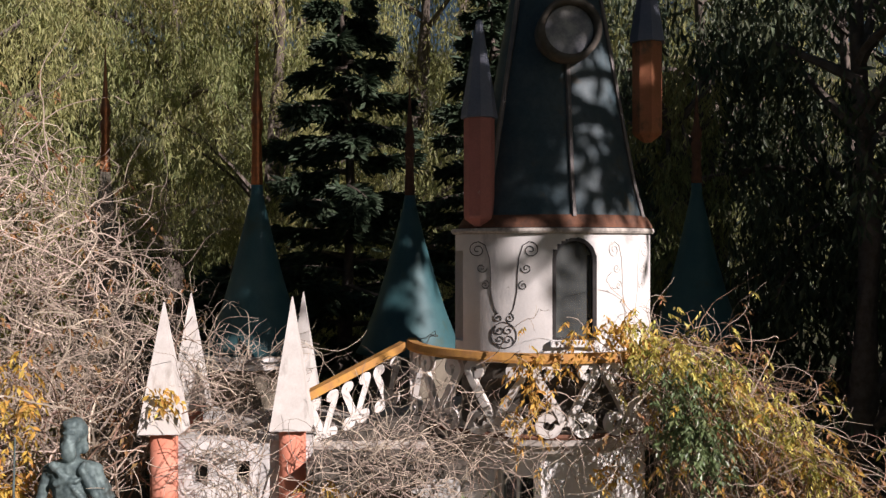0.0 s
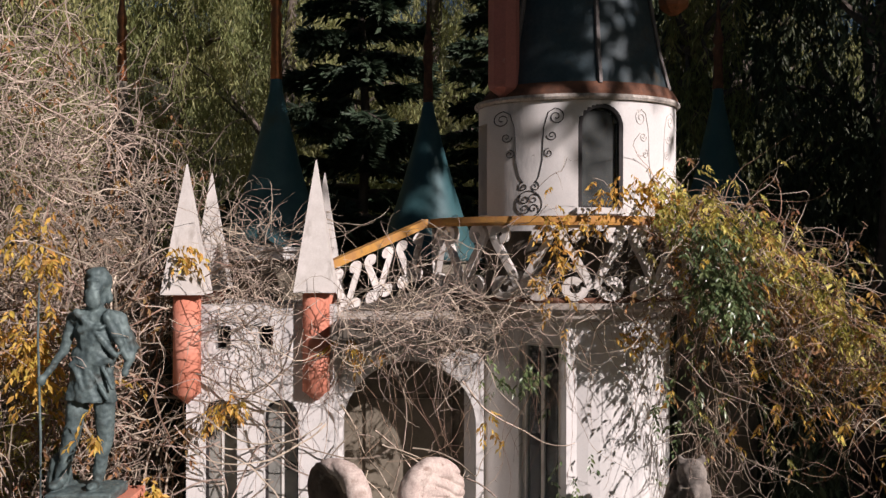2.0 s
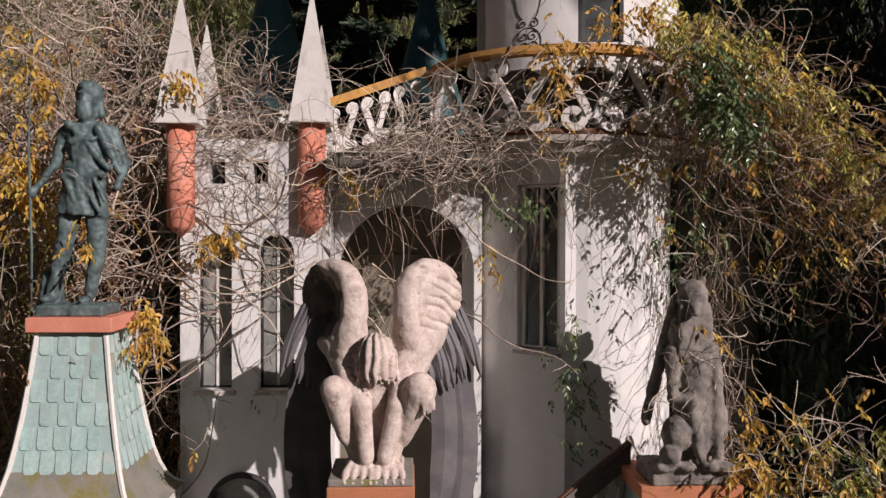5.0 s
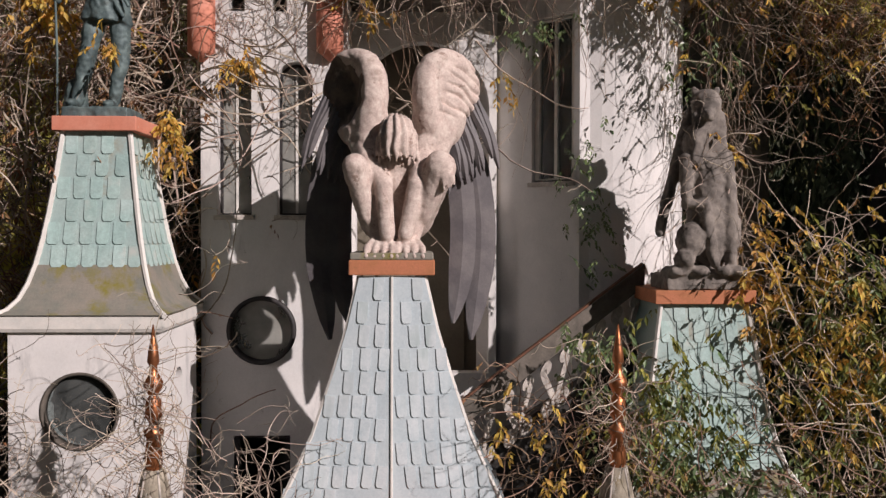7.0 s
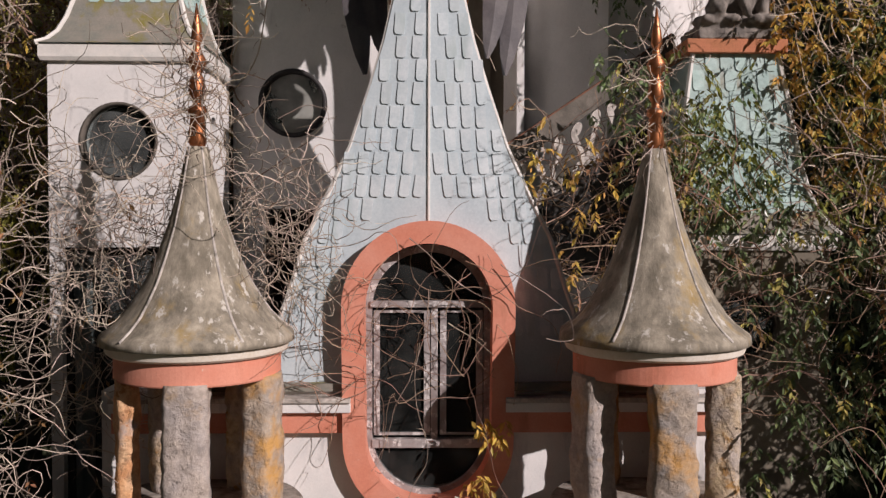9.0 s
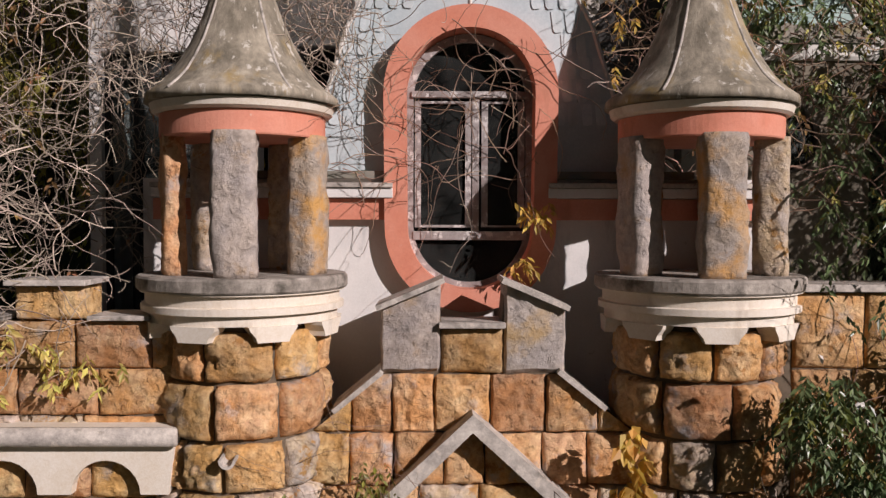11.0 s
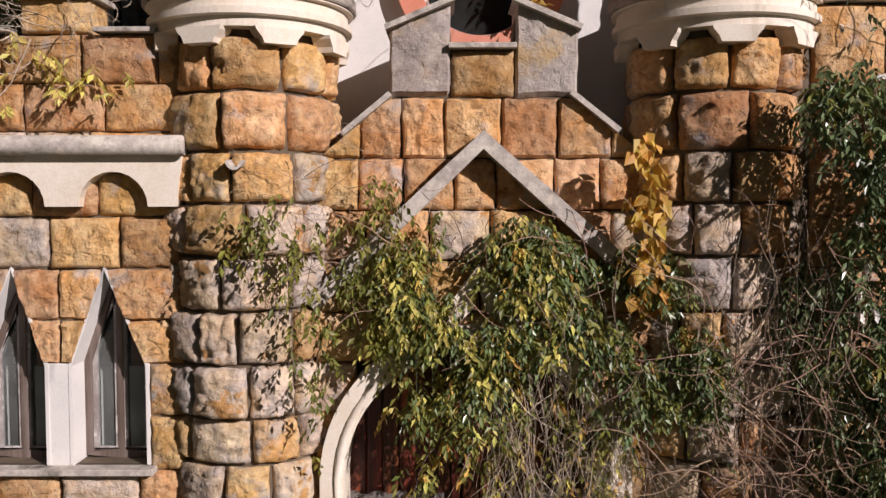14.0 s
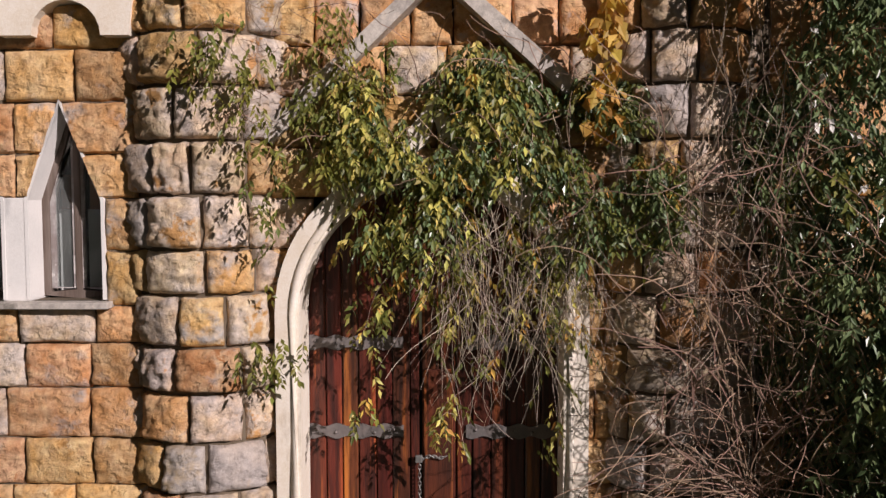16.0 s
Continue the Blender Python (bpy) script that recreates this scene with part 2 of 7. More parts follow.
DARKWOOD = surf("dark_weathered_wood", (0.10, 0.07, 0.055), (0.19, 0.15, 0.13), 18, 0.8, 0.5, 50, stretch=(1, 1, 0.08))
GLASS = glass_like("dusty_glass", (0.78, 0.82, 0.82))
GLASS_DUSTY = glass_like("thickly_dusty_glass", (0.70, 0.74, 0.74), (0.46, 0.45, 0.41), 0.35, 0.75)
GLASS_CLEAR = glass_like("clear_glass", (0.62, 0.66, 0.66), (0.20, 0.20, 0.19), 0.03, 0.14)
# near-black colour that stands for the dark of unlit rooms and hollows
UNLIT_DARK = surf("unlit_dark", (0.035, 0.033, 0.032), (0.05, 0.046, 0.042), 2, 0.95, 0.0, 30)
# plaster darkened in its colour, where recess and wall lie in shade
DARK_BEIGE = surf("darkened_beige_plaster", (0.17, 0.145, 0.11), (0.22, 0.19, 0.145), 2, 0.9, 0.3, 40)
BARK = surf("bark", (0.10, 0.08, 0.065), (0.16, 0.13, 0.11), 8, 0.95, 0.6, 30)
TWIG = surf("dry_vine_stem", (0.52, 0.425, 0.345), (0.32, 0.255, 0.20), 5, 0.9, 0.0, 30, island=0.45)
TWIG_BROWN = surf("brown_vine_stem", (0.34, 0.225, 0.16), (0.22, 0.14, 0.10), 5, 0.9, 0.0, 30, island=0.4)
LEAF_GREEN = surf("green_creeper_leaf", (0.10, 0.14, 0.064), (0.165, 0.215, 0.088), 2.0, 0.32, 0.0, 30, island=0.5, through_light=0.18, spec=0.5)
LEAF_OLIVE = surf("olive_creeper_leaf", (0.24, 0.23, 0.045), (0.15, 0.17, 0.04), 2.0, 0.45, 0.0, 30, island=0.45, through_light=0.35, spec=0.5)
LEAF_YELLOW = surf("yellow_creeper_leaf", (0.70, 0.47, 0.11), (0.58, 0.34, 0.08), 2.0, 0.5, 0.0, 30, island=0.4, through_light=0.4)
LEAF_GOLD = surf("yellow_green_creeper_leaf", (0.70, 0.60, 0.17), (0.56, 0.50, 0.14), 2.0, 0.45, 0.0, 30, island=0.4, through_light=0.4)
LEAF_DRY = surf("dry_leaf", (0.34, 0.20, 0.08), (0.26, 0.13, 0.06), 2.0, 0.7, 0.0, 30, island=0.4, through_light=0.25)
EUCALYPT = surf("eucalyptus_leaf", (0.27, 0.30, 0.125), (0.39, 0.37, 0.155), 0.35, 0.5, 0.0, 30, island=0.4, through_light=0.42)
# foliage colour darkened to carry the shade right of the tower
SHADE_LEAF = surf("shaded_tree_leaf", (0.105, 0.125, 0.070), (0.075, 0.10, 0.055), 0.6, 0.5, 0.0, 30, island=0.5, through_light=0.2)
CONIFER = surf("conifer_needle", (0.040, 0.062, 0.036), (0.055, 0.082, 0.045), 0.6, 0.6, 0.0, 30, island=0.4, through_light=0.1)
SOIL = surf("leaf_litter_ground", (0.055, 0.05, 0.028), (0.035, 0.045, 0.02), 1.5, 0.95, 0.6, 20)


# ---- building helpers ----
def thing(name, at, label, category, group="", kind=""):
    ob = new(name)
    ob.empty_display_size = 0.1
    ob.location = at
    return tagged(ob, label, category, group, kind)


def adopt(ob, parent):
    ob.parent = parent
    if parent.type == "EMPTY":
        ob.matrix_parent_inverse = Matrix.Translation(-Vector(parent.location))
    elif parent.parent:
        ob.matrix_parent_inverse = Matrix.Identity(4)
    return ob


def part(name, bm, material, parent=None, label="", smooth=False, kind=""):
    me = bpy.data.meshes.new(name)
    bmesh.ops.recalc_face_normals(bm, faces=bm.faces)
    for f in bm.faces:
        f.smooth = smooth
    bm.to_mesh(me)
    bm.free()
    me.materials.append(material)
    ob = new(name, me)
    if parent:
        adopt(ob, parent)
    if label:
        ob["label"] = label
    if kind:
        ob["kind"] = kind
    return ob


def raw(name, verts, faces, material, parent=None, kind="", smooth=False, label=""):
    """One mesh from numpy arrays of corners and faces."""
    me = bpy.data.meshes.new(name)
    me.from_pydata(verts.tolist() if hasattr(verts, "tolist") else verts, [], faces.tolist() if hasattr(faces, "tolist") else faces)
    me.materials.append(material)
    if smooth:
        me.polygons.foreach_set("use_smooth", [True] * len(me.polygons))
    ob = new(name, me)
    if parent:
        adopt(ob, parent)
    if kind:
        ob["kind"] = kind
    if label:
        ob["label"] = label
    return ob


def box(bm, x0, x1, y0, y1, z0, z1, bevel=0.0):
    g = bmesh.ops.create_cube(bm, size=1.0, matrix=Matrix.Translation(((x0 + x1) / 2, (y0 + y1) / 2, (z0 + z1) / 2)) @ Matrix.Diagonal((x1 - x0, y1 - y0, z1 - z0, 1)))
    if bevel:
        edges = {e for v in g["verts"] for e in v.link_edges}
        bmesh.ops.bevel(bm, geom=list(edges), offset=bevel, segments=2, affect="EDGES", profile=0.6)
    return bm


def boxed(x0, x1, y0, y1, z0, z1, bevel=0.0):
    return box(bmesh.new(), x0, x1, y0, y1, z0, z1, bevel)


def lathe(profile, at=(0, 0), n=32, sx=1.0, sy=1.0, bm=None, turn=0.0, wobble=0.0):
    """Turns a profile of (radius, z) about the upright axis through at."""
    bm = bm or bmesh.new()
    rings = []
    for r, z in profile:
        ring = []
        for i in range(n):
            a = 2 * math.pi * i / n + turn
            w = 1 + wobble * noise.noise((math.cos(a) * 2, math.sin(a) * 2, z * 3))
            ring.append(bm.verts.new((at[0] + r * sx * w * math.cos(a), at[1] + r * sy * w * math.sin(a), z)))
        rings.append(ring)
    for a, b in zip(rings, rings[1:]):
        for i in range(n):
            bm.faces.new((a[i], a[(i + 1) % n], b[(i + 1) % n], b[i]))
    for ring in (rings[0], rings[-1]):
        try:
            bm.faces.new(ring)
        except ValueError:
            pass
    return bm


def plate(outer, holes, y0, y1, bm=None):
    """A wall or board: an outline in x and z with holes, from depth y0 to y1."""
    bm = bm or bmesh.new()
    edges = []
    for loop in (outer, *holes):
        vs = [bm.verts.new((x, y0, z)) for x, z in loop]
        edges += [bm.edges.new((vs[i], vs[(i + 1) % len(vs)])) for i in range(len(vs))]
    faces = [g for g in bmesh.ops.triangle_fill(bm, edges=edges, use_beauty=True)["geom"] if isinstance(g, bmesh.types.BMFace)]
    got = bmesh.ops.extrude_face_region(bm, geom=faces)
    bmesh.ops.translate(bm, verts=[v for v in got["geom"] if isinstance(v, bmesh.types.BMVert)], vec=(0, y1 - y0, 0))
    return bm


def arc(cx, cz, r, a0, a1, n=16, rz=None):
    return [(cx + r * math.cos(radians(a0 + (a1 - a0) * i / n)), cz + (rz or r) * math.sin(radians(a0 + (a1 - a0) * i / n))) for i in range(n + 1)]


def arched(x0, x1, z0, z1, n=14):
    """An upright opening with a round head."""
    r = (x1 - x0) / 2
    return [(x0, z0), (x1, z0)] + arc((x0 + x1) / 2, z1 - r, r, 0, 180, n)


def strip(points, half, y0, y1, bm=None, closed=False):
    """A flat band of even width along a line in x and z."""
    bm = bm or bmesh.new()
    n = len(points)
    rows = []
    for i in range(n):
        a = Vector(points[(i - 1) % n] if closed or i else points[i])
        b = Vector(points[(i + 1) % n] if closed or i < n - 1 else points[i])
        d = (b - a).normalized()
        s = Vector((-d.y, d.x)) * half
        p = Vector(points[i])
        rows.append([bm.verts.new((q.x, y, q.y)) for q, y in ((p + s, y0), (p - s, y0), (p - s, y1), (p + s, y1))])
    last = n if closed else n - 1
    for i in range(last):
        a, b = rows[i], rows[(i + 1) % n]
        for k in range(4):
            bm.faces.new((a[k], a[(k + 1) % 4], b[(k + 1) % 4], b[k]))
    if not closed:
        bm.faces.new(rows[0])
        bm.faces.new(rows[-1])
    return bm


def tube(points, radius, sides=6, bm=None):
    """A round bar along points; radius may be a list."""
    bm = bm or bmesh.new()
    pts = [Vector(p) for p in points]
    rings = []
    for i, p in enumerate(pts):
        d = (pts[min(i + 1, len(pts) - 1)] - pts[max(i - 1, 0)]).normalized()
        q = d.to_track_quat("Z", "Y")
        r = radius[i] if isinstance(radius, (list, tuple)) else radius
        rings.append([bm.verts.new(p + q @ Vector((r * math.cos(2 * math.pi * k / sides), r * math.sin(2 * math.pi * k / sides), 0))) for k in range(sides)])
    for a, b in zip(rings, rings[1:]):
        for k in range(sides):
            bm.faces.new((a[k], a[(k + 1) % sides], b[(k + 1) % sides], b[k]))
    bm.faces.new(rings[0])
    bm.faces.new(rings[-1])
    return bm


def rock_face(parent, name, u0, u1, z0, z1, place, material, proud=0.05, thick=0.12, gap=0.008, cut=None, n=15):
    """A rough-hewn block between u0 and u1: place(u, z, out) gives the point; the face bulges and is chipped."""
    seed = Vector((u0 * 7.3, z0 * 5.1, random.random() * 20))
    planes = [(random.uniform(0.5, 1.0), random.uniform(-1.7, 1.7), random.uniform(-1.7, 1.7)) for _ in range(5)]
    bm = bmesh.new()
    u0, u1, z0, z1 = u0 + gap, u1 - gap, z0 + gap, z1 - gap
    # corners lie closer together along the rim, so that arrises stay crisp
    steps = [0.0, 0.045] + [0.045 + 0.91 * i / (n - 2) for i in range(1, n - 2)] + [0.955, 1.0]
    grid = []
    for j in range(n + 1):
        row = []
        for i in range(n + 1):
            s, t = steps[i], steps[j]
            near = min(min(s, 1 - s) * (u1 - u0), min(t, 1 - t) * (z1 - z0))
            edge = math.sqrt(1 - (1 - min(1.0, max(0.0, near) / 0.032)) ** 2)
            ws, wt = s + 0.10 * noise.noise(Vector((s * 4, t * 4, 50)) + seed), t + 0.10 * noise.noise(Vector((s * 4, t * 4, 70)) + seed)
            facet = min(p + q * (ws - 0.5) + r * (wt - 0.5) for p, q, r in planes) + 0.7 * (0.22 - abs(noise.noise(Vector((s * 3.4, t * 3.4, 3)) + seed))) + 0.6 * noise.noise(Vector((s * 8, t * 8, 6)) + seed)
            chip = max(0.0, noise.noise(Vector((s * 2.6, t * 2.6, 30)) + seed) - 0.2) if near < 0.09 else 0.0
            out = proud * (-0.15 + 0.85 * edge + 0.62 * edge * max(-0.6, facet) - 0.8 * chip)
            du = 0.011 * noise.noise(Vector((s * 3, t * 3, 9)) + seed) + 0.005 * noise.noise(Vector((s * 11, t * 11, 9)) + seed)
            dz = 0.012 * noise.noise(Vector((s * 3, t * 3, 17)) + seed) + 0.005 * noise.noise(Vector((s * 11, t * 11, 17)) + seed)
            row.append(bm.verts.new(place(u0 + (u1 - u0) * s + du, z0 + (z1 - z0) * t + dz, out)))
        grid.append(row)
    for j in range(n):
        for i in range(n):
            bm.faces.new((grid[j][i], grid[j][i + 1], grid[j + 1][i + 1], grid[j + 1][i]))
    rim = [grid[0][i] for i in range(n + 1)] + [grid[j][n] for j in range(1, n + 1)] + [grid[n][i] for i in range(n - 1, -1, -1)] + [grid[j][0] for j in range(n - 1, 0, -1)]
    uv = [(u0 + (u1 - u0) * steps[i], z0) for i in range(n + 1)] + [(u1, z0 + (z1 - z0) * steps[j]) for j in range(1, n + 1)] + [(u0 + (u1 - u0) * steps[i], z1) for i in range(n - 1, -1, -1)] + [(u0, z0 + (z1 - z0) * steps[j]) for j in range(n - 1, 0, -1)]
    back = [bm.verts.new(place(u, z, -thick)) for u, z in uv]
    for i in range(len(rim)):
        k = (i + 1) % len(rim)
        bm.faces.new((rim[i], rim[k], back[k], back[i]))
    if cut:
        for co, no in cut:
            geom = bm.verts[:] + bm.edges[:] + bm.faces[:]
            bmesh.ops.bisect_plane(bm, geom=geom, plane_co=co, plane_no=no, clear_outer=True)
        if not bm.faces:
            bm.free()
            return None
    for e in bm.edges:
        if len(e.link_faces) == 2 and e.calc_face_angle(0.0) > 0.42:
            e.smooth = False
    return part(name, bm, material, parent, smooth=True)


def runs(u0, u1, width, spread=0.3):
    us, u = [u0], u0
    while u < u1 - width * 1.3:
        u += width * random.uniform(1 - spread, 1 + spread)
        us.append(u)
    return us + [u1]


def pairs(us):
    return list(zip(us, us[1:]))


# ---- ground ----
def land(x, y):
    """Height of the ground: level before the gate, a wooded slope behind the house."""
    s = min(max((y - 9.5) / 22.0, 0.0), 1.0)
    far = min(max((y - 31.5) / 120.0, 0.0), 1.0)
    return 11.0 * s * s * (3 - 2 * s) + 42.0 * far + 0.5 * noise.noise((x * 0.1, y * 0.1, 0))


def lay_ground():
    xs = sorted({*range(-600, 601, 60), *range(-60, 61, 4)})
    ys = sorted({*range(-600, 601, 60), *range(-40, 81, 4), 9})
    verts = np.array([(x, y, land(x, y) if abs(y) < 200 and abs(x) < 200 else max(0.0, land(0, min(y, 200)))) for y in ys for x in xs])
    n = len(xs)
    faces = np.array([(j * n + i, j * n + i + 1, (j + 1) * n + i + 1, (j + 1) * n + i) for j in range(len(ys) - 1) for i in range(n - 1)])
    tagged(raw("ground", verts, faces, SOIL, smooth=True), "dark leaf-littered ground rising behind the house", "ground", kind="structure")


lay_ground()

# ---- gate towers with open turrets ----
TOWER_L, TOWER_R, AXIS_X = (-2.09, 6.02), (1.17, 6.02), -0.46
TOWER_Z = [0.0, 0.33, 0.66, 1.0, 1.34, 1.68, 1.99, 2.34, 2.64, 3.0, 3.36, 3.72, 4.07, 4.41, 4.80, 5.15]


def gate_tower(at):
    cx, cy = at
    top = thing("gate_tower", (cx, cy, 0), "round rough sandstone gate tower with an open pillared turret on top", "tower", "gate towers")
    R = 0.545

    def place(u, z, out):
        a = u / R
        return (cx + (R + out) * math.sin(a), cy - (R + out) * math.cos(a), z)

    # moulded cornice under the turret
    part("cornice", lathe([(0.56, 5.19), (0.66, 5.19), (0.66, 5.255), (0.705, 5.262), (0.705, 5.305), (0.675, 5.312), (0.675, 5.385), (0.712, 5.39), (0.712, 5.40), (0.5, 5.40)], at, 88), CREAM, top, "cream moulded cornice")
    part("slab", lathe([(0.3, 5.403), (0.725, 5.403), (0.735, 5.415), (0.735, 5.485), (0.72, 5.50), (0.3, 5.50)], at, 48, wobble=0.006), SLAB, top, "lichened concrete slab")
    for i in range(8):
        a = 2 * math.pi * (i + 0.62) / 8
        bm = plate([(-0.165, 5.19), (-0.155, 5.165), (-0.118, 5.12), (-0.105, 5.085), (0.105, 5.085), (0.118, 5.12), (0.155, 5.165), (0.165, 5.19)], [], -0.675, -0.54)
        bmesh.ops.transform(bm, matrix=Matrix.Translation((cx, cy, 0)) @ Matrix.Rotation(a, 4, "Z"), verts=bm.verts)
        part("corbel", bm, CREAM, top)
    # five rough pillars
    for i in range(5):
        a = radians(5 + 72 * i)
        bm = bmesh.new()
        h0, h1, w = 5.50, 6.46, 0.112 + 0.015 * random.random()
        rows = []
        k = 22
        for j in range(k + 1):
            z = h0 + (h1 - h0) * j / k
            ring = []
            for s in range(20):
                b = 2 * math.pi * s / 20
                c, d = math.cos(b), math.sin(b)
                q = (abs(c) ** 7 + abs(d) ** 7) ** (-1 / 7)
                r = w * q * (1 + 0.20 * noise.noise((c * 1.3 + i * 9, d * 1.3, z * 3)) + 0.18 * abs(noise.noise((c * 2.2 + i * 9, d * 2.2, z * 6))) + 0.07 * noise.noise((c * 6 + i * 9, d * 6, z * 20)))
                ring.append(bm.verts.new((r * c * 1.12, r * d * (0.62 if i == 4 else 0.9), z)))
            rows.append(ring)
        for p, q in zip(rows, rows[1:]):
            for s in range(20):
                bm.faces.new((p[s], p[(s + 1) % 20], q[(s + 1) % 20], q[s]))
        bm.faces.new(rows[0])
        bm.faces.new(rows[-1])
        for e in bm.edges:
            if len(e.link_faces) == 2 and e.calc_face_angle(0.0) > 0.45:
                e.smooth = False
        bmesh.ops.transform(bm, matrix=Matrix.Translation((cx + 0.485 * math.sin(a), cy - 0.485 * math.cos(a), 0)) @ Matrix.Rotation(a, 4, "Z"), verts=bm.verts)
        part("pillar", bm, (STONE_GREY, STONE_WARM, SAND_PALE, SAND_PALE, SAND)[i], top, "rough-hewn stone pillar", True)
    part("ring_beam", lathe([(0.40, 6.44), (0.57, 6.44), (0.575, 6.45), (0.575, 6.60), (0.40, 6.60)], at, 88), ORANGE, top, "salmon-painted ring beam")
    part("eave_ring", lathe([(0.40, 6.603), (0.60, 6.603), (0.625, 6.62), (0.64, 6.67), (0.40, 6.67)], at, 88), CREAM, top, "cream eaves moulding")
    # bell-shaped roof in eight bent faces
    prof = [(0.40, 6.672), (0.675, 6.68), (0.67, 6.735), (0.585, 6.80), (0.51, 6.875), (0.44, 6.975), (0.365, 7.10), (0.285, 7.28), (0.205, 7.50), (0.145, 7.72), (0.095, 7.95), (0.07, 8.05)]
    roof = part("roof", lathe(prof, at, 40, turn=0.2, wobble=0.012), LEAD, top, "lichened grey bell-shaped roof", True)
    for i in range(5):
        a = 2 * math.pi * (i + 0.5) / 5 - math.pi / 2 + 0.05
        pts = [(cx + (r - 0.001) * math.cos(a), cy + (r - 0.001) * math.sin(a), z - 0.001) for r, z in prof[2:]]
        part("batten", tube(pts, [0.0115] * 6 + [0.009] * (len(pts) - 6), 7), COPING, roof, "pale weathered roof rib", True)
    part("finial", lathe([(0.045, 8.04), (0.062, 8.08), (0.058, 8.16), (0.048, 8.27), (0.066, 8.29), (0.066, 8.32), (0.03, 8.35), (0.032, 8.38), (0.058, 8.42), (0.052, 8.53), (0.03, 8.56), (0.05, 8.60), (0.066, 8.63), (0.066, 8.66), (0.028, 8.73), (0.026, 8.77), (0.042, 8.80), (0.034, 8.88), (0.02, 8.95), (0.004, 9.06)], at, 20), COPPER, roof, "turned copper finial", True)
    bm = bmesh.new()
    rings = []
    for d in (0.50, 0.64, 0.70):
        rings.append([bm.verts.new((cx + 0.03 + (0.055 if k < 9 else 0.038) * math.cos(math.pi * (k if k < 9 else 17 - k) / 8), cy - d, 4.36 - (0.06 if k < 9 else 0.042) * math.sin(math.pi * (k if k < 9 else 17 - k) / 8) - 0.10 * (d - 0.5))) for k in range(18)])
    for p, q in zip(rings, rings[1:]):
        for k in range(18):
            bm.faces.new((p[k], p[(k + 1) % 18], q[(k + 1) % 18], q[k]))
    bm.faces.new(rings[-1])
    part("drain_spout", bm, COPING, top, "broken concrete drain spout")
    part("core", lathe([(0.53, 0.0), (0.53, 5.19)], at, 40), MORTAR, top, "dark mortar bed")
    for z0, z1 in zip(TOWER_Z, TOWER_Z[1:]):
        shift = random.random()
        us = runs(math.pi * R + shift * 0.3, 3 * math.pi * R + shift * 0.3, 0.36, 0.3)
        for u0, u1 in zip(us, us[1:]):
            m = random.choice((SAND, SAND_PALE, SAND_PALE, SAND_PALE, SAND_PALE, STONE_GREY)) if z0 < 3.9 else random.choice((SAND, SAND, SAND, SAND_PALE))
            rock_face(top, "stone", u0, u1, z0, z1, place, m, 0.05 + 0.025 * random.random(), 0.05, 0.011)
    return top


tower_left = gate_tower(TOWER_L)
# turned so a dark grey pillar stands in for shade on the left
tower_right = copy_thing(tower_left, pose(TOWER_R[0], TOWER_R[1], 0, 0, 0, -77))
for ob in list(tower_right.children):
    if ob.name.startswith("drain_spout"):
        bpy.data.objects.remove(ob)

# ---- gate wall between the towers ----
ARCH = (-0.52, 2.19, 0.915)      # centre x, spring height, clear radius


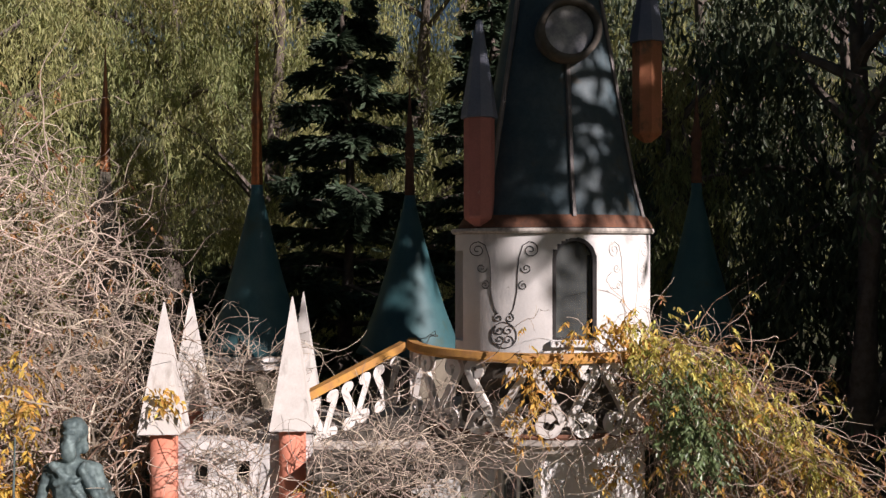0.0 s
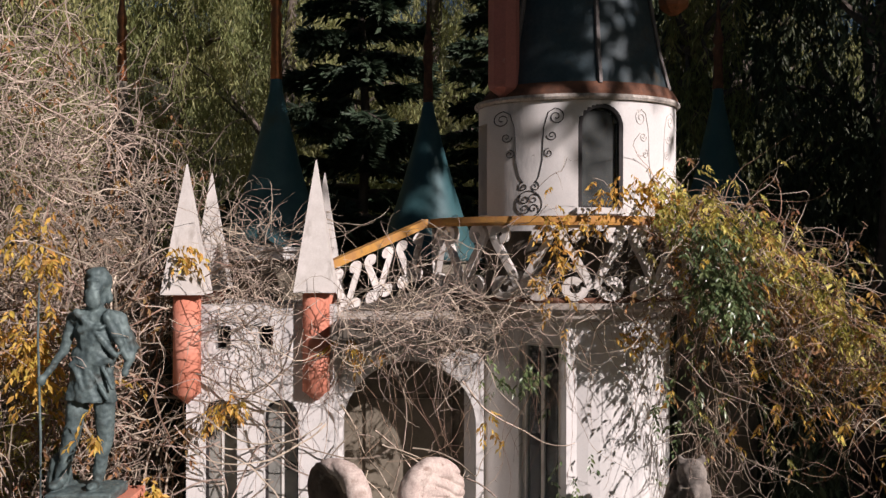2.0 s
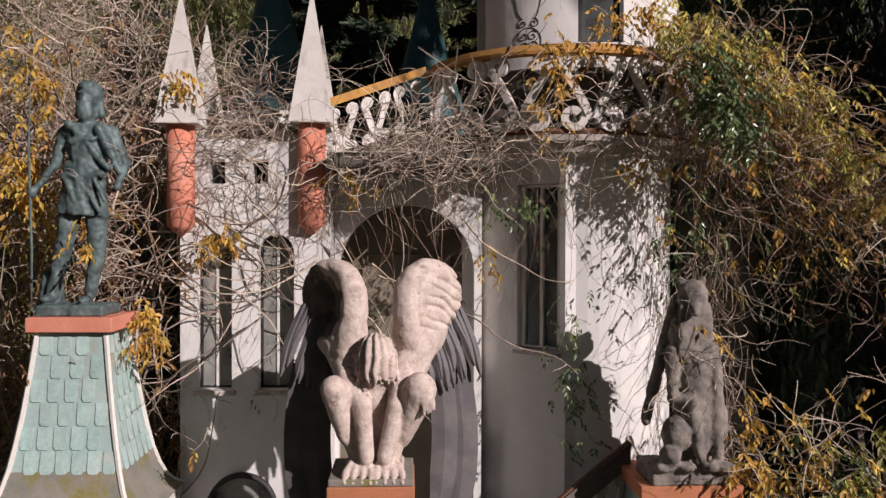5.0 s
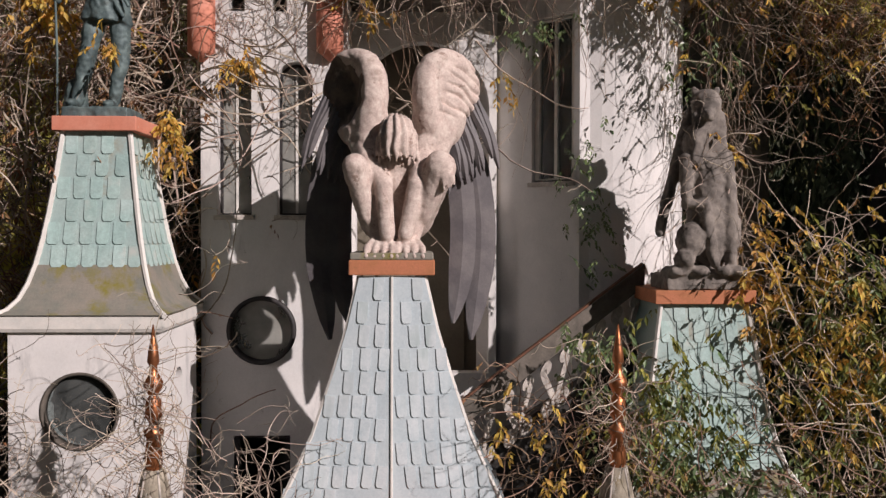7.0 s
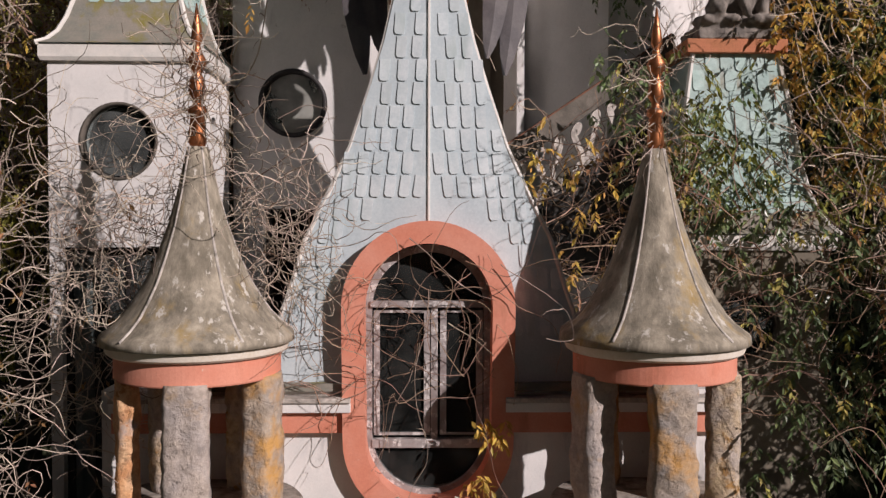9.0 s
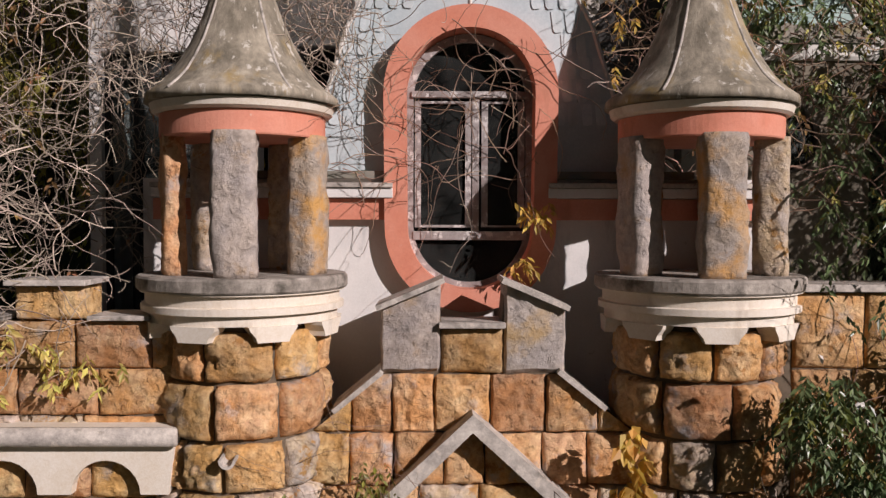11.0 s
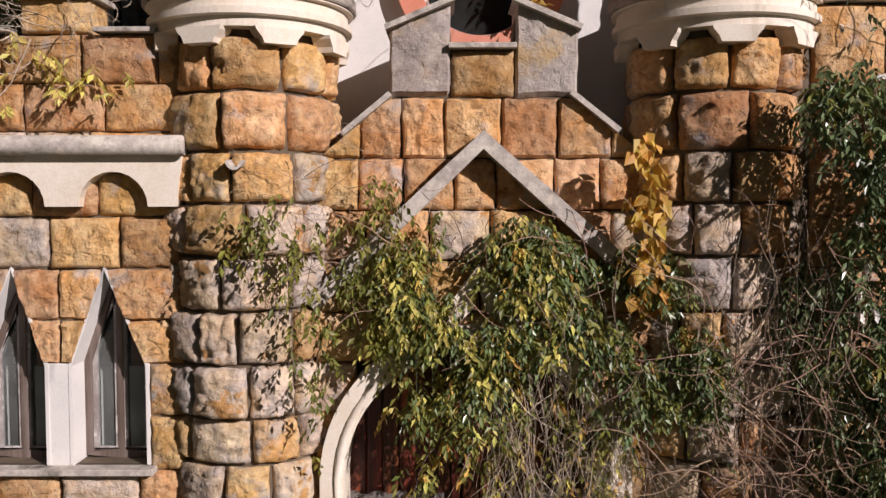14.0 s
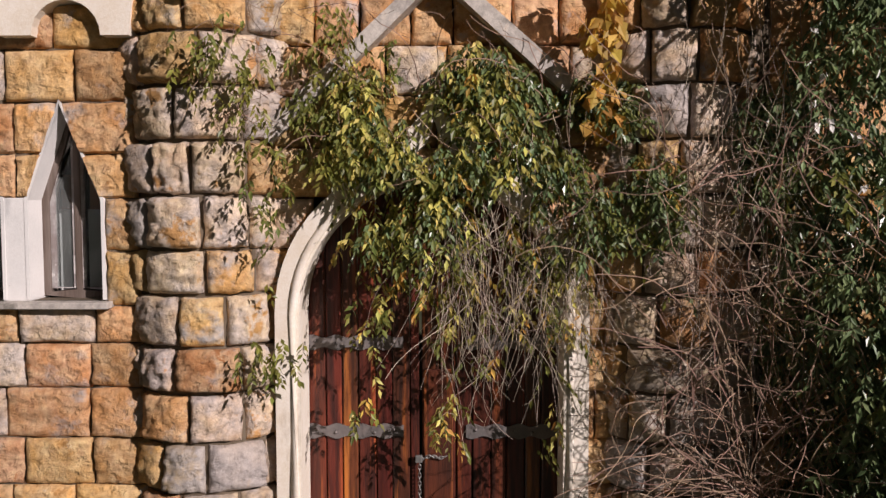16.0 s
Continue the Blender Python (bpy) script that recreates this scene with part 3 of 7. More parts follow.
def gate_wall():
    wall = thing("wall_gate", (AXIS_X, 5.9, 0), "rough sandstone gate wall with stepped merlons over a round-arched doorway", "wall", kind="structure")
    cx, cz, r = ARCH
    outer = [(-1.62, -0.02), (cx - r, -0.02)] + list(reversed(arc(cx, cz, r, 0, 180, 24))) + [(cx + r, -0.02), (0.75, -0.02), (0.75, 4.3), (0.46, 4.57), (0.175, 4.79), (0.175, 5.24), (-0.235, 5.42), (-0.26, 5.12), (-0.68, 5.12), (-0.70, 5.42), (-1.095, 5.24), (-1.095, 4.79), (-1.40, 4.56), (-1.62, 4.4)]
    part("core", plate(outer, [], 5.893, 6.2), MORTAR, wall, "dark mortar bed")

    def place(u, z, out):
        # the wall thickens towards its foot
        return (u, 5.88 - 0.15 * min(1.0, max(0.0, 4.35 - z)) - out, z)

    zs = [0.0, 0.30, 0.65, 1.0, 1.32, 1.65, 1.97, 2.30, 2.63, 2.98, 3.32, 3.67, 4.02, 4.38, 4.80]
    for z0, z1 in zip(zs, zs[1:]):
        for u0, u1 in pairs(runs(-1.62, 0.75, 0.37, 0.25)):
            mid = Vector(((u0 + u1) / 2 - cx, (z0 + z1) / 2 - cz))
            cut = []
            if z1 <= cz + 0.05:
                if u1 > cx - r - 0.02 and u0 < cx + r + 0.02:
                    if u0 < cx - r - 0.03:
                        u1 = cx - r - 0.02
                    elif u1 > cx + r + 0.03:
                        u0 = cx + r + 0.02
                    else:
                        continue
            else:
                if mid.length < r - 0.02:
                    continue
                if mid.length < r + 0.35:
                    d = mid.normalized()
                    cut.append(((cx + d.x * (r + 0.02), 5.8, cz + d.y * (r + 0.02)), (-d.x, 0, -d.y)))
            if z1 > 4.4:
                cut.append(((-1.40, 5.8, 4.55), Vector((-0.25, 0, 0.306)).normalized()))
                cut.append(((0.44, 5.8, 4.575), Vector((0.22, 0, 0.28)).normalized()))
            rock_face(wall, "stone", u0, u1, z0, z1, place, random.choice((SAND, SAND, SAND, SAND, SAND_PALE)), 0.042, 0.10, 0.005, cut)
    # merlons and the block between them
    for u0, u1, tilt in ((-1.113, -0.687, 1), (-0.245, 0.194, -1)):
        slope = Vector((-0.42 * tilt, 0, 1)).normalized()
        co = ((u0 + u1) / 2, 5.8, 5.345)
        rock_face(wall, "stone", u0, u1, 4.80, 5.50, place, STONE_GREY, 0.045, 0.3, 0.004, [(co, slope)], 8)
        half = 0.235
        cxm = (u0 + u1) / 2
        part("coping", strip([(cxm - half, 5.365 - 0.42 * half * tilt), (cxm + half, 5.365 + 0.42 * half * tilt)], 0.018, 5.78, 6.22), COPING, wall, "grey coping slab")
    rock_face(wall, "stone", -0.687, -0.245, 4.80, 5.125, place, SAND, 0.04, 0.3, 0.004)
    part("coping", boxed(-0.70, -0.235, 5.79, 6.22, 5.128, 5.165, 0.006), COPING, wall, "grey coping slab")
    part("coping", strip([(-1.435, 4.545), (-1.10, 4.82)], 0.018, 5.78, 6.2), COPING, wall, "grey coping slab")
    part("coping", strip([(0.135, 4.83), (0.47, 4.565)], 0.018, 5.78, 6.2), COPING, wall, "grey coping slab")
    # raised gable moulding over the doorway
    part("gable_moulding", strip([(-1.64, 3.385), (-0.468, 4.495), (0.80, 3.36)], 0.062, 5.65, 5.89), COPING, wall, "grey stone gable moulding")
    part("arch_point", strip([(cx - 0.62, 2.98), (cx - 0.30, 3.20), (cx - 0.08, 3.40), (cx + 0.02, 3.58), (cx + 0.12, 3.40), (cx + 0.34, 3.20), (cx + 0.64, 2.98)], 0.075, 5.62, 5.90), CREAM, wall, "cream ogee point over the arch")
    # cream moulding round the doorway, in two rolls
    line = [(cx - r - 0.06, 0.0), (cx - r - 0.06, 1.0)] + list(reversed(arc(cx, cz, r + 0.06, 0, 180, 28))) + [(cx + r + 0.06, 1.0), (cx + r + 0.06, 0.0)]
    part("arch_moulding", strip(line, 0.085, 5.615, 5.95), CREAM, wall, "cream arch moulding")
    line2 = [(cx - r - 0.02, 0.0), (cx - r - 0.02, 1.0)] + list(reversed(arc(cx, cz, r + 0.02, 0, 180, 28))) + [(cx + r + 0.02, 1.0), (cx + r + 0.02, 0.0)]
    part("arch_roll", tube([(x, 5.62, z) for x, z in line2], 0.032, 8), CREAM, wall, smooth=True)
    # hidden side of the doorway
    part("reveal", strip([(cx - r - 0.01, 0.0), (cx - r - 0.01, 1.0)] + list(reversed(arc(cx, cz, r + 0.01, 0, 180, 28))) + [(cx + r + 0.01, 1.0), (cx + r + 0.01, 0.0)], 0.012, 5.955, 6.2), DARK_BEIGE, wall)
    return wall


gate_wall()


def gate_doors():
    cx, cz, r = ARCH
    split = -0.62
    for side, (x0, x1) in enumerate(((cx - r, split), (split + 0.012, cx + r))):
        door = thing("door_leaf", ((x0 + x1) / 2, 6, 0), "weathered red-brown plank door leaf with grey iron straps, closed", "door", "gate door leaves")
        us = runs(x0, x1, 0.125, 0.12)
        for u0, u1 in zip(us, us[1:]):
            bm = plate([(u0 + 0.004, 0.03), (u1 - 0.004, 0.03), (u1 - 0.004, cz + math.sqrt(max(0.0, (r + 0.02) ** 2 - min(abs(u1 - cx), r) ** 2))), (u0 + 0.004, cz + math.sqrt(max(0.0, (r + 0.02) ** 2 - min(abs(u0 - cx), r) ** 2)))], [], 5.99 + random.uniform(-0.006, 0.006), 6.04)
            bmesh.ops.bevel(bm, geom=[e for e in bm.edges if abs(e.verts[0].co.x - e.verts[1].co.x) < 1e-4 and abs(e.verts[0].co.z - e.verts[1].co.z) > 0.3 and e.verts[0].co.y < 6.01], offset=0.008, segments=1, affect="EDGES")
            part("plank", bm, DOORWOOD, door)
        for z in (0.62, 1.30, 1.945):
            a, b = (x0 + 0.0, x0 + 0.70) if side == 0 else (x1 - 0.68, x1)
            n = 24
            up = [(a + (b - a) * i / n, z + 0.045 + 0.012 * math.sin(i * 1.05)) for i in range(n + 1)]
            dn = [(a + (b - a) * i / n, z - 0.045 - 0.012 * math.sin(i * 1.05)) for i in range(n, -1, -1)]
            st = part("strap", plate(up + dn, [], 5.968, 5.98), STRAP, door, "wavy grey iron strap")
            for i in range(5):
                x = a + (b - a) * (i + 0.5) / 5
                bm = bmesh.new()
                bmesh.ops.create_uvsphere(bm, u_segments=8, v_segments=5, radius=0.013, matrix=Matrix.Translation((x, 5.967, z + 0.01 * (-1) ** i)))
                part("rivet", bm, STRAP, st, smooth=True)
        if side:
            part("meeting_post", boxed(split + 0.03, split + 0.24, 5.968, 5.995, 0.03, 1.75, 0.008), DOORWOOD, door, "worn centre board")
    # chain looped through the leaves and its padlock
    chain = thing("chain", (split, 5.95, 1.1), "galvanised steel chain with a padlock hanging on the gate", "chain")
    pts = [Vector((split + 0.19 - 0.165 * i / 7, 5.945, 1.125 - 0.012 * i / 7 - 0.01 * math.sin(i))) for i in range(8)] + [Vector((split + 0.0, 5.942, 1.09 - 0.03 * i)) for i in range(11)]
    for i, (a, b) in enumerate(zip(pts, pts[1:])):
        bm = bmesh.new()
        d = (b - a).normalized()
        q = d.to_track_quat("X", "Z")
        ring = []
        for k in range(11):
            t = 2 * math.pi * k / 10
            v = Vector((0.021 * math.cos(t), 0.011 * math.sin(t), 0))
            if i % 2:
                v = Vector((v.x, 0, v.y))
            ring.append((a + b) / 2 + q @ v)
        tube(ring, 0.0035, 5, bm)
        part("link", bm, STEEL, chain, smooth=True)
    part("padlock", boxed(split - 0.03, split + 0.02, 5.925, 5.95, 1.08, 1.135, 0.006), STEEL, chain, "steel padlock")


gate_doors()


# ---- left wing with paired pointed windows ----
def lancet(x0, x1, apex):
    return [(x0, 2.28), (x1, 2.28), (x1, 2.97), (apex, 3.63), (x0, 2.97)]


LANCETS = ((-3.27, -2.755, -3.03), (-3.95, -3.44, -3.66))


def left_wing():
    wall = thing("wall_left_wing", (-3.6, 5.8, 0), "coursed sandstone wing wall with paired pointed windows", "wall", kind="structure")
    part("core", plate([(-6.5, 0.0), (-2.35, 0.0), (-2.35, 5.19), (-6.5, 5.19)], [lancet(*w) for w in LANCETS], 5.693, 6.0), MORTAR, wall, "mortar bed")

    def place(u, z, out):
        return (u, 5.68 - out, z)

    zs = [0.0, 0.35, 0.68, 1.0, 1.33, 1.68, 1.99, 2.245, 2.62, 2.98, 3.28, 3.63, 3.98, 4.28, 4.55, 4.87, 5.20]
    for z0, z1 in zip(zs, zs[1:]):
        us = runs(-6.5, -2.50, 0.47 if z0 > 3.6 or z0 < 2.0 else 0.42, 0.25)
        if 2.2 < z0 < 2.9:
            us = None
        if us is None:
            spans = [(-2.745, -2.50)] + pairs(runs(-6.5, -3.97, 0.42, 0.2))
        elif 2.9 < z0 < 3.6:
            spans = [(-3.03, -2.50), (-3.345, -3.03), (-3.66, -3.345)] + pairs(runs(-6.5, -3.66, 0.45, 0.2))
        else:
            spans = list(zip(us, us[1:]))
        for u0, u1 in spans:
            cut = []
            if 2.9 < z0 < 3.6:
                for x0, x1, apex in LANCETS:
                    if u0 >= apex - 0.01 and u0 < x1:
                        n = Vector((-(3.63 - 2.97), 0, -(x1 - apex))).normalized()
                        cut.append(((apex, 5.6, 3.63), n))
                    if u1 <= apex + 0.01 and u1 > x0:
                        n = Vector(((3.63 - 2.97), 0, -(apex - x0))).normalized()
                        cut.append(((apex, 5.6, 3.63), n))
            rock_face(wall, "stone", u0, u1, z0, z1, place, random.choice((SAND, SAND, SAND, SAND, SAND, SAND_PALE)), 0.038, 0.03, 0.005, cut)
    # copings and merlons
    for a, b in ((-3.59, -3.06), (-5.1, -4.5), (-6.3, -5.7)):
        rock_face(wall, "stone", a + 0.03, b - 0.03, 5.20, 5.435, place, SAND, 0.035, 0.3, 0.003)
        part("coping", boxed(a, b + 0.01, 5.58, 6.02, 5.437, 5.475, 0.006), COPING, wall, "grey coping slab")
    for a, b in ((-3.05, -2.64), (-4.5, -3.6), (-5.7, -5.1)):
        part("coping", boxed(a, b, 5.60, 6.02, 5.203, 5.235, 0.006), COPING, wall, "grey coping slab")
    # half-round ledge and scalloped frieze under it
    part("ledge", lathe_bar(-6.5, -2.42, 5.50, 4.45, 0.065), COPING, wall, "grey half-round ledge", True)
    part("ledge_bed", boxed(-6.5, -2.44, 5.50, 5.70, 4.39, 4.51), CREAM, wall)
    pts = [(-6.5, 4.385), (-2.455, 4.385), (-2.50, 4.05)]
    cxs = [-2.915 - 0.68 * i for i in range(6)]
    for c in cxs:
        if c > -6.2:
            pts += arc(c, 4.05, 0.23, 0, 180, 12)
    pts += [(-6.5, 4.05)]
    part("frieze", plate(pts, [], 5.545, 5.69), CREAM, wall, "cream scalloped frieze")
    # windows
    part("mullion_pier", boxed(-3.452, -3.262, 5.665, 5.95, 2.28, 2.985, 0.008), WHITE, wall, "white pier between the windows")
    part("sill", boxed(-4.05, -2.70, 5.575, 5.72, 2.235, 2.28, 0.006), COPING, wall, "grey stone sill")
    # dark sheet in place of the unlit room behind the windows
    part("backing", boxed(-4.1, -2.6, 6.35, 6.4, 2.1, 3.8), UNLIT_DARK, wall)
    for i, (x0, x1, apex) in enumerate(LANCETS):
        win = thing("window_%d" % (i + 1), ((x0 + x1) / 2, 5.85, 2.28), "pointed casement window in weathered grey-brown timber", "window", kind="structure")
        part("reveal", strip([(x0 - 0.004, 2.29), (x0 - 0.004, 2.97), (apex, 3.635), (x1 + 0.004, 2.97), (x1 + 0.004, 2.29)], 0.012, 5.66, 5.86), WHITE, win, "white painted reveal")
        m = (x0 + x1) / 2
        part("window_frame", strip([(m, 2.305), (x1 - 0.028, 2.31), (x1 - 0.028, 2.96), (apex, 3.56), (x0 + 0.028, 2.96), (x0 + 0.028, 2.31), (m, 2.31)], 0.032, 5.86, 5.96), DARKWOOD, win)
        part("mullion", boxed(m - 0.022, m + 0.022, 5.865, 5.93, 2.30, 3.42), DARKWOOD, win)
        for a, b in ((x0 + 0.06, m - 0.01), (m + 0.01, x1 - 0.06)):
            za = 2.97 + (3.5 - 2.97) * (1 - abs(a - apex) / (apex - x0))
            zb = 2.97 + (3.5 - 2.97) * (1 - abs(b - apex) / (x1 - apex))
            ring = [(a + 0.015, 2.35), (b - 0.015, 2.35), (b - 0.015, zb - 0.06), (a + 0.015, za - 0.06)]
            sash = part("sash", strip(ring, 0.018, 5.875, 5.91, closed=True), GREYWOOD, win)
            part("pane", plate(ring, [], 5.892, 5.896), GLASS, sash).visible_shadow = False
            part("curtain", boxed(a + 0.0, b - 0.03, 6.01, 6.025, 2.30, 2.90), WHITE, win, "white curtain")
            part("shutter", boxed(a + 0.0, b - 0.02, 6.05, 6.065, 2.30, 3.15), ORANGE_OLD, win, "brown inner shutter")
    return wall


def lathe_bar(x0, x1, y, z, r, n=14):
    bm = bmesh.new()
    rings = []
    for x in (x0, x1 - 0.015, x1):
        k = r if x < x1 else r * 0.8
        rings.append([bm.verts.new((x, y - k * math.cos(math.pi * i / n - math.pi / 2), z + k * math.sin(math.pi * i / n - math.pi / 2))) for i in range(n + 1)])
    for a, b in zip(rings, rings[1:]):
        for i in range(n):
            bm.faces.new((a[i], a[i + 1], b[i + 1], b[i]))
        bm.faces.new((a[0], a[-1], b[-1], b[0]))
    bm.faces.new(rings[0])
    bm.faces.new(rings[-1])
    return bm


left_wing()

# the wing on the other side, hidden by creeper
right_wall = thing("wall_right_wing", (3.8, 5.8, 0), "sandstone wing wall overgrown with creeper", "wall", kind="structure")
part("core", boxed(1.6, 6.5, 5.69, 6.0, 0.0, 5.39), MORTAR, right_wall)
part("coping", boxed(1.75, 6.5, 5.62, 6.02, 5.40, 5.45, 0.006), COPING, right_wall)
RIGHT_Z = [0.0, 0.35, 0.68, 1.0, 1.33, 1.68, 1.99, 2.3, 2.62, 2.98, 3.28, 3.63, 3.98, 4.28, 4.55, 4.87, 5.395]
for z0, z1 in pairs(RIGHT_Z):
    for u0, u1 in pairs(runs(1.72, 6.45, 0.47, 0.2)):
        rock_face(right_wall, "stone", u0, u1, z0, z1, lambda u, z, out: (u, 5.68 - out, z), SAND, 0.03, 0.03, 0.005, n=6)


# ---- shingles ----
def shingle_mesh(w, h, thick=0.005):
    bm = plate([(-w / 2, h)] + [(-w / 2, h * 0.16), (-w * 0.42, h * 0.05), (-w * 0.30, 0.0), (w * 0.30, 0.0), (w * 0.42, h * 0.05), (w / 2, h * 0.16)] + [(w / 2, h)], [], -thick, 0.0)
    me = bpy.data.meshes.new("shingle")
    bmesh.ops.recalc_face_normals(bm, faces=bm.faces)
    bm.to_mesh(me)
    bm.free()
    return me


def shingle_face(parent, foot_l, foot_r, top_l, top_r, rows, width, mesh, skip=0, keep=lambda p: True):
    """Rows of shared shingles laid on a four-cornered roof face, given as bent edges from eave to top."""
    for r in range(skip, rows):
        t = r / rows
        a, b = foot_l(t), foot_r(t)
        a2, b2 = foot_l(min(1.0, t + 1.0 / rows)), foot_r(min(1.0, t + 1.0 / rows))
        up = ((a2 + b2) / 2 - (a + b) / 2)
        along = (b - a)
        length = along.length
        n = max(2, int(round((length - 0.10) / width)))
        x = along.normalized()
        z = up.normalized()
        y = z.cross(x).normalized()
        for i in range(n):
            s = (i + 0.5 + (0.5 * (r % 2) - 0.25) * 0.6) / n
            p = a + along * s
            inset = (length / 2 - abs(s - 0.5) * length)
            if inset < width * 0.5 or not keep(p):
                continue
            ob = new("shingle", mesh)
            tilt = Matrix.Rotation(radians(random.uniform(-1.7, -0.8)), 4, "X")
            m = Matrix((x, y, z)).transposed().to_4x4()
            ob.matrix_basis = Matrix.Translation(p - y * 0.006) @ m @ tilt @ Matrix.Rotation(radians(random.uniform(-1.5, 1.5)), 4, "Y")
            ob.parent = parent


MESH_GREEN = shingle_mesh(0.104, 0.19)
MESH_GREEN.materials.append(SHINGLE)
MESH_PALE = shingle_mesh(0.080, 0.17)
MESH_PALE.materials.append(SHINGLE_PALE)


def curve_of(points):
    """A bent edge: t from 0 to 1 by height."""
    pts = [Vector(p) for p in points]
    z0, z1 = pts[0].z, pts[-1].z

    def at(t):
        z = z0 + (z1 - z0) * t
        for a, b in zip(pts, pts[1:]):
            if a.z <= z <= b.z + 1e-6:
                return a.lerp(b, (z - a.z) / (b.z - a.z))
        return pts[-1].copy()
    return at


def square_tower(name, cx, cy, label, group, wall_half, z_wall, prof, cap_half, cap_z, front_hole, rows, skirt_rows, cap_mat, base_z, mesh=MESH_GREEN, opening=None, render_mat=WHITE):
    """A square tower with a flared four-sided shingled roof that ends in a slab for a statue."""
    top = thing(name, (cx, cy, base_z), label, "tower", group)
    w = wall_half
    hx, hz, hr = front_hole
    hole = [arc(hx, hz, hr, 0, 360, 28)[:-1]]
    if opening:
        x0, x1, z0, z1 = opening
        hole.append([(x0, z0), (x1, z0), (x1, z1), (x0, z1)])
    part("front_wall", plate([(cx - w, base_z), (cx + w, base_z), (cx + w, z_wall), (cx - w, z_wall)], hole, cy - w, cy - w + 0.2), render_mat, top, "rendered wall")
    for s in (-1, 1):
        bm = plate([(-w + 0.2, base_z), (w, base_z), (w, z_wall), (-w + 0.2, z_wall)], [arched(-0.13, 0.13, hz - 0.45, hz + 0.28)], -w, -w + 0.18)
        bmesh.ops.transform(bm, matrix=Matrix.Translation((cx, cy, 0)) @ Matrix.Rotation(radians(90 * s), 4, "Z"), verts=bm.verts)
        if s < 0:
            bmesh.ops.scale(bm, vec=(1, -1, 1), space=Matrix.Translation((-cx, -cy, 0)), verts=bm.verts)
        part("side_wall", bm, render_mat, top, "rendered wall")
    # near-black block stands for the darkness inside the tower
    part("inner_floor", boxed(cx - w + 0.2, cx + w - 0.2, cy - w + 0.45, cy + w, base_z, z_wall), UNLIT_DARK, top)
    if opening:
        win = part("window", strip([(x0 + 0.02, z0 + 0.02), (x1 - 0.02, z0 + 0.02), (x1 - 0.02, z1 - 0.02), (x0 + 0.02, z1 - 0.02)], 0.03, cy - w + 0.08, cy - w + 0.14, closed=True), IRON, top, "dark wide window")
        for k in range(1, 4):
            xm = x0 + (x1 - x0) * k / 4
            part("glazing_bar", boxed(xm - 0.018, xm + 0.018, cy - w + 0.085, cy - w + 0.135, z0, z1), IRON, win)
        part("pane", boxed(x0, x1, cy - w + 0.105, cy - w + 0.11, z0, z1), GLASS, win)
    # round window
    ring = part("porthole_frame", bore(hx, hz, cy - w - 0.008, cy - w + 0.10, hr + 0.006, hr - 0.018), STAIN_AND_SHADE, top, "stained round window frame", True)
    part("pane", plate(arc(hx, hz, hr - 0.03, 0, 360, 28)[:-1], [], cy - w + 0.06, cy - w + 0.066), GLASS, ring)
    # cornice
    e = prof[0][0]
    part("cornice", frustum(cx, cy, [(e - 0.10, prof[0][1] - 0.145), (e - 0.03, prof[0][1] - 0.14), (e - 0.015, prof[0][1] - 0.11), (e - 0.015, prof[0][1] - 0.005), (e - 0.1, prof[0][1] - 0.002)]), BATTEN, top, "white eaves cornice")
    roof = part("roof", frustum(cx, cy, [(prof[0][0] - 0.1, prof[0][1]), *prof]), ROOF_BASE, top, "verdigris roof with a flared mossy skirt")
    cut = skirt_rows / rows
    k = next(i for i, p in enumerate(prof) if p[1] > prof[0][1] + cut * (prof[-1][1] - prof[0][1]))
    part("skirt", frustum(cx, cy, [(p[0] + 0.006, p[1] + 0.004) for p in prof[:k + 1]]), SKIRT, roof, "mossy grey roof skirt")
    for sx, sy in ((-1, -1), (1, -1), (1, 1), (-1, 1)):
        part("hip_batten", tube([(cx + sx * (h + 0.004), cy + sy * (h + 0.004), z) for h, z in prof], 0.024, 6), BATTEN, roof, "white hip batten")
    for q in range(4):
        rot = Matrix.Rotation(radians(90 * q), 3, "Z")
        base = Vector((cx, cy, 0))
        fl = curve_of([base + rot @ Vector((-h, -h, 0)) + Vector((0, 0, z)) for h, z in prof])
        fr = curve_of([base + rot @ Vector((h, -h, 0)) + Vector((0, 0, z)) for h, z in prof])
        if q in (0, 1):
            shingle_face(roof, fl, fr, None, None, rows, 0.125, mesh, skirt_rows)
    part("cap", boxed(cx - cap_half, cx + cap_half, cy - cap_half, cy + cap_half, cap_z - 0.125, cap_z, 0.008), cap_mat, top, "painted slab under the statue")
    return top


def bore(cx, cz, y0, y1, r_out, r_in, n=36):
    """A ring that lies in an upright wall."""
    return plate(arc(cx, cz, r_out, 0, 360, n)[:-1], [arc(cx, cz, r_in, 0, 360, n)[:-1]], y0, y1)


def frustum(cx, cy, rings):
    """Stacked squares of half width h at height z."""
    bm = bmesh.new()
    rows = [[bm.verts.new((cx + sx * h, cy + sy * h, z)) for sx, sy in ((-1, -1), (1, -1), (1, 1), (-1, 1))] for h, z in rings]
    for a, b in zip(rows, rows[1:]):
        for i in range(4):
            bm.faces.new((a[i], a[(i + 1) % 4], b[(i + 1) % 4], b[i]))
    bm.faces.new(rows[0])
    bm.faces.new(rows[-1])
    return bm


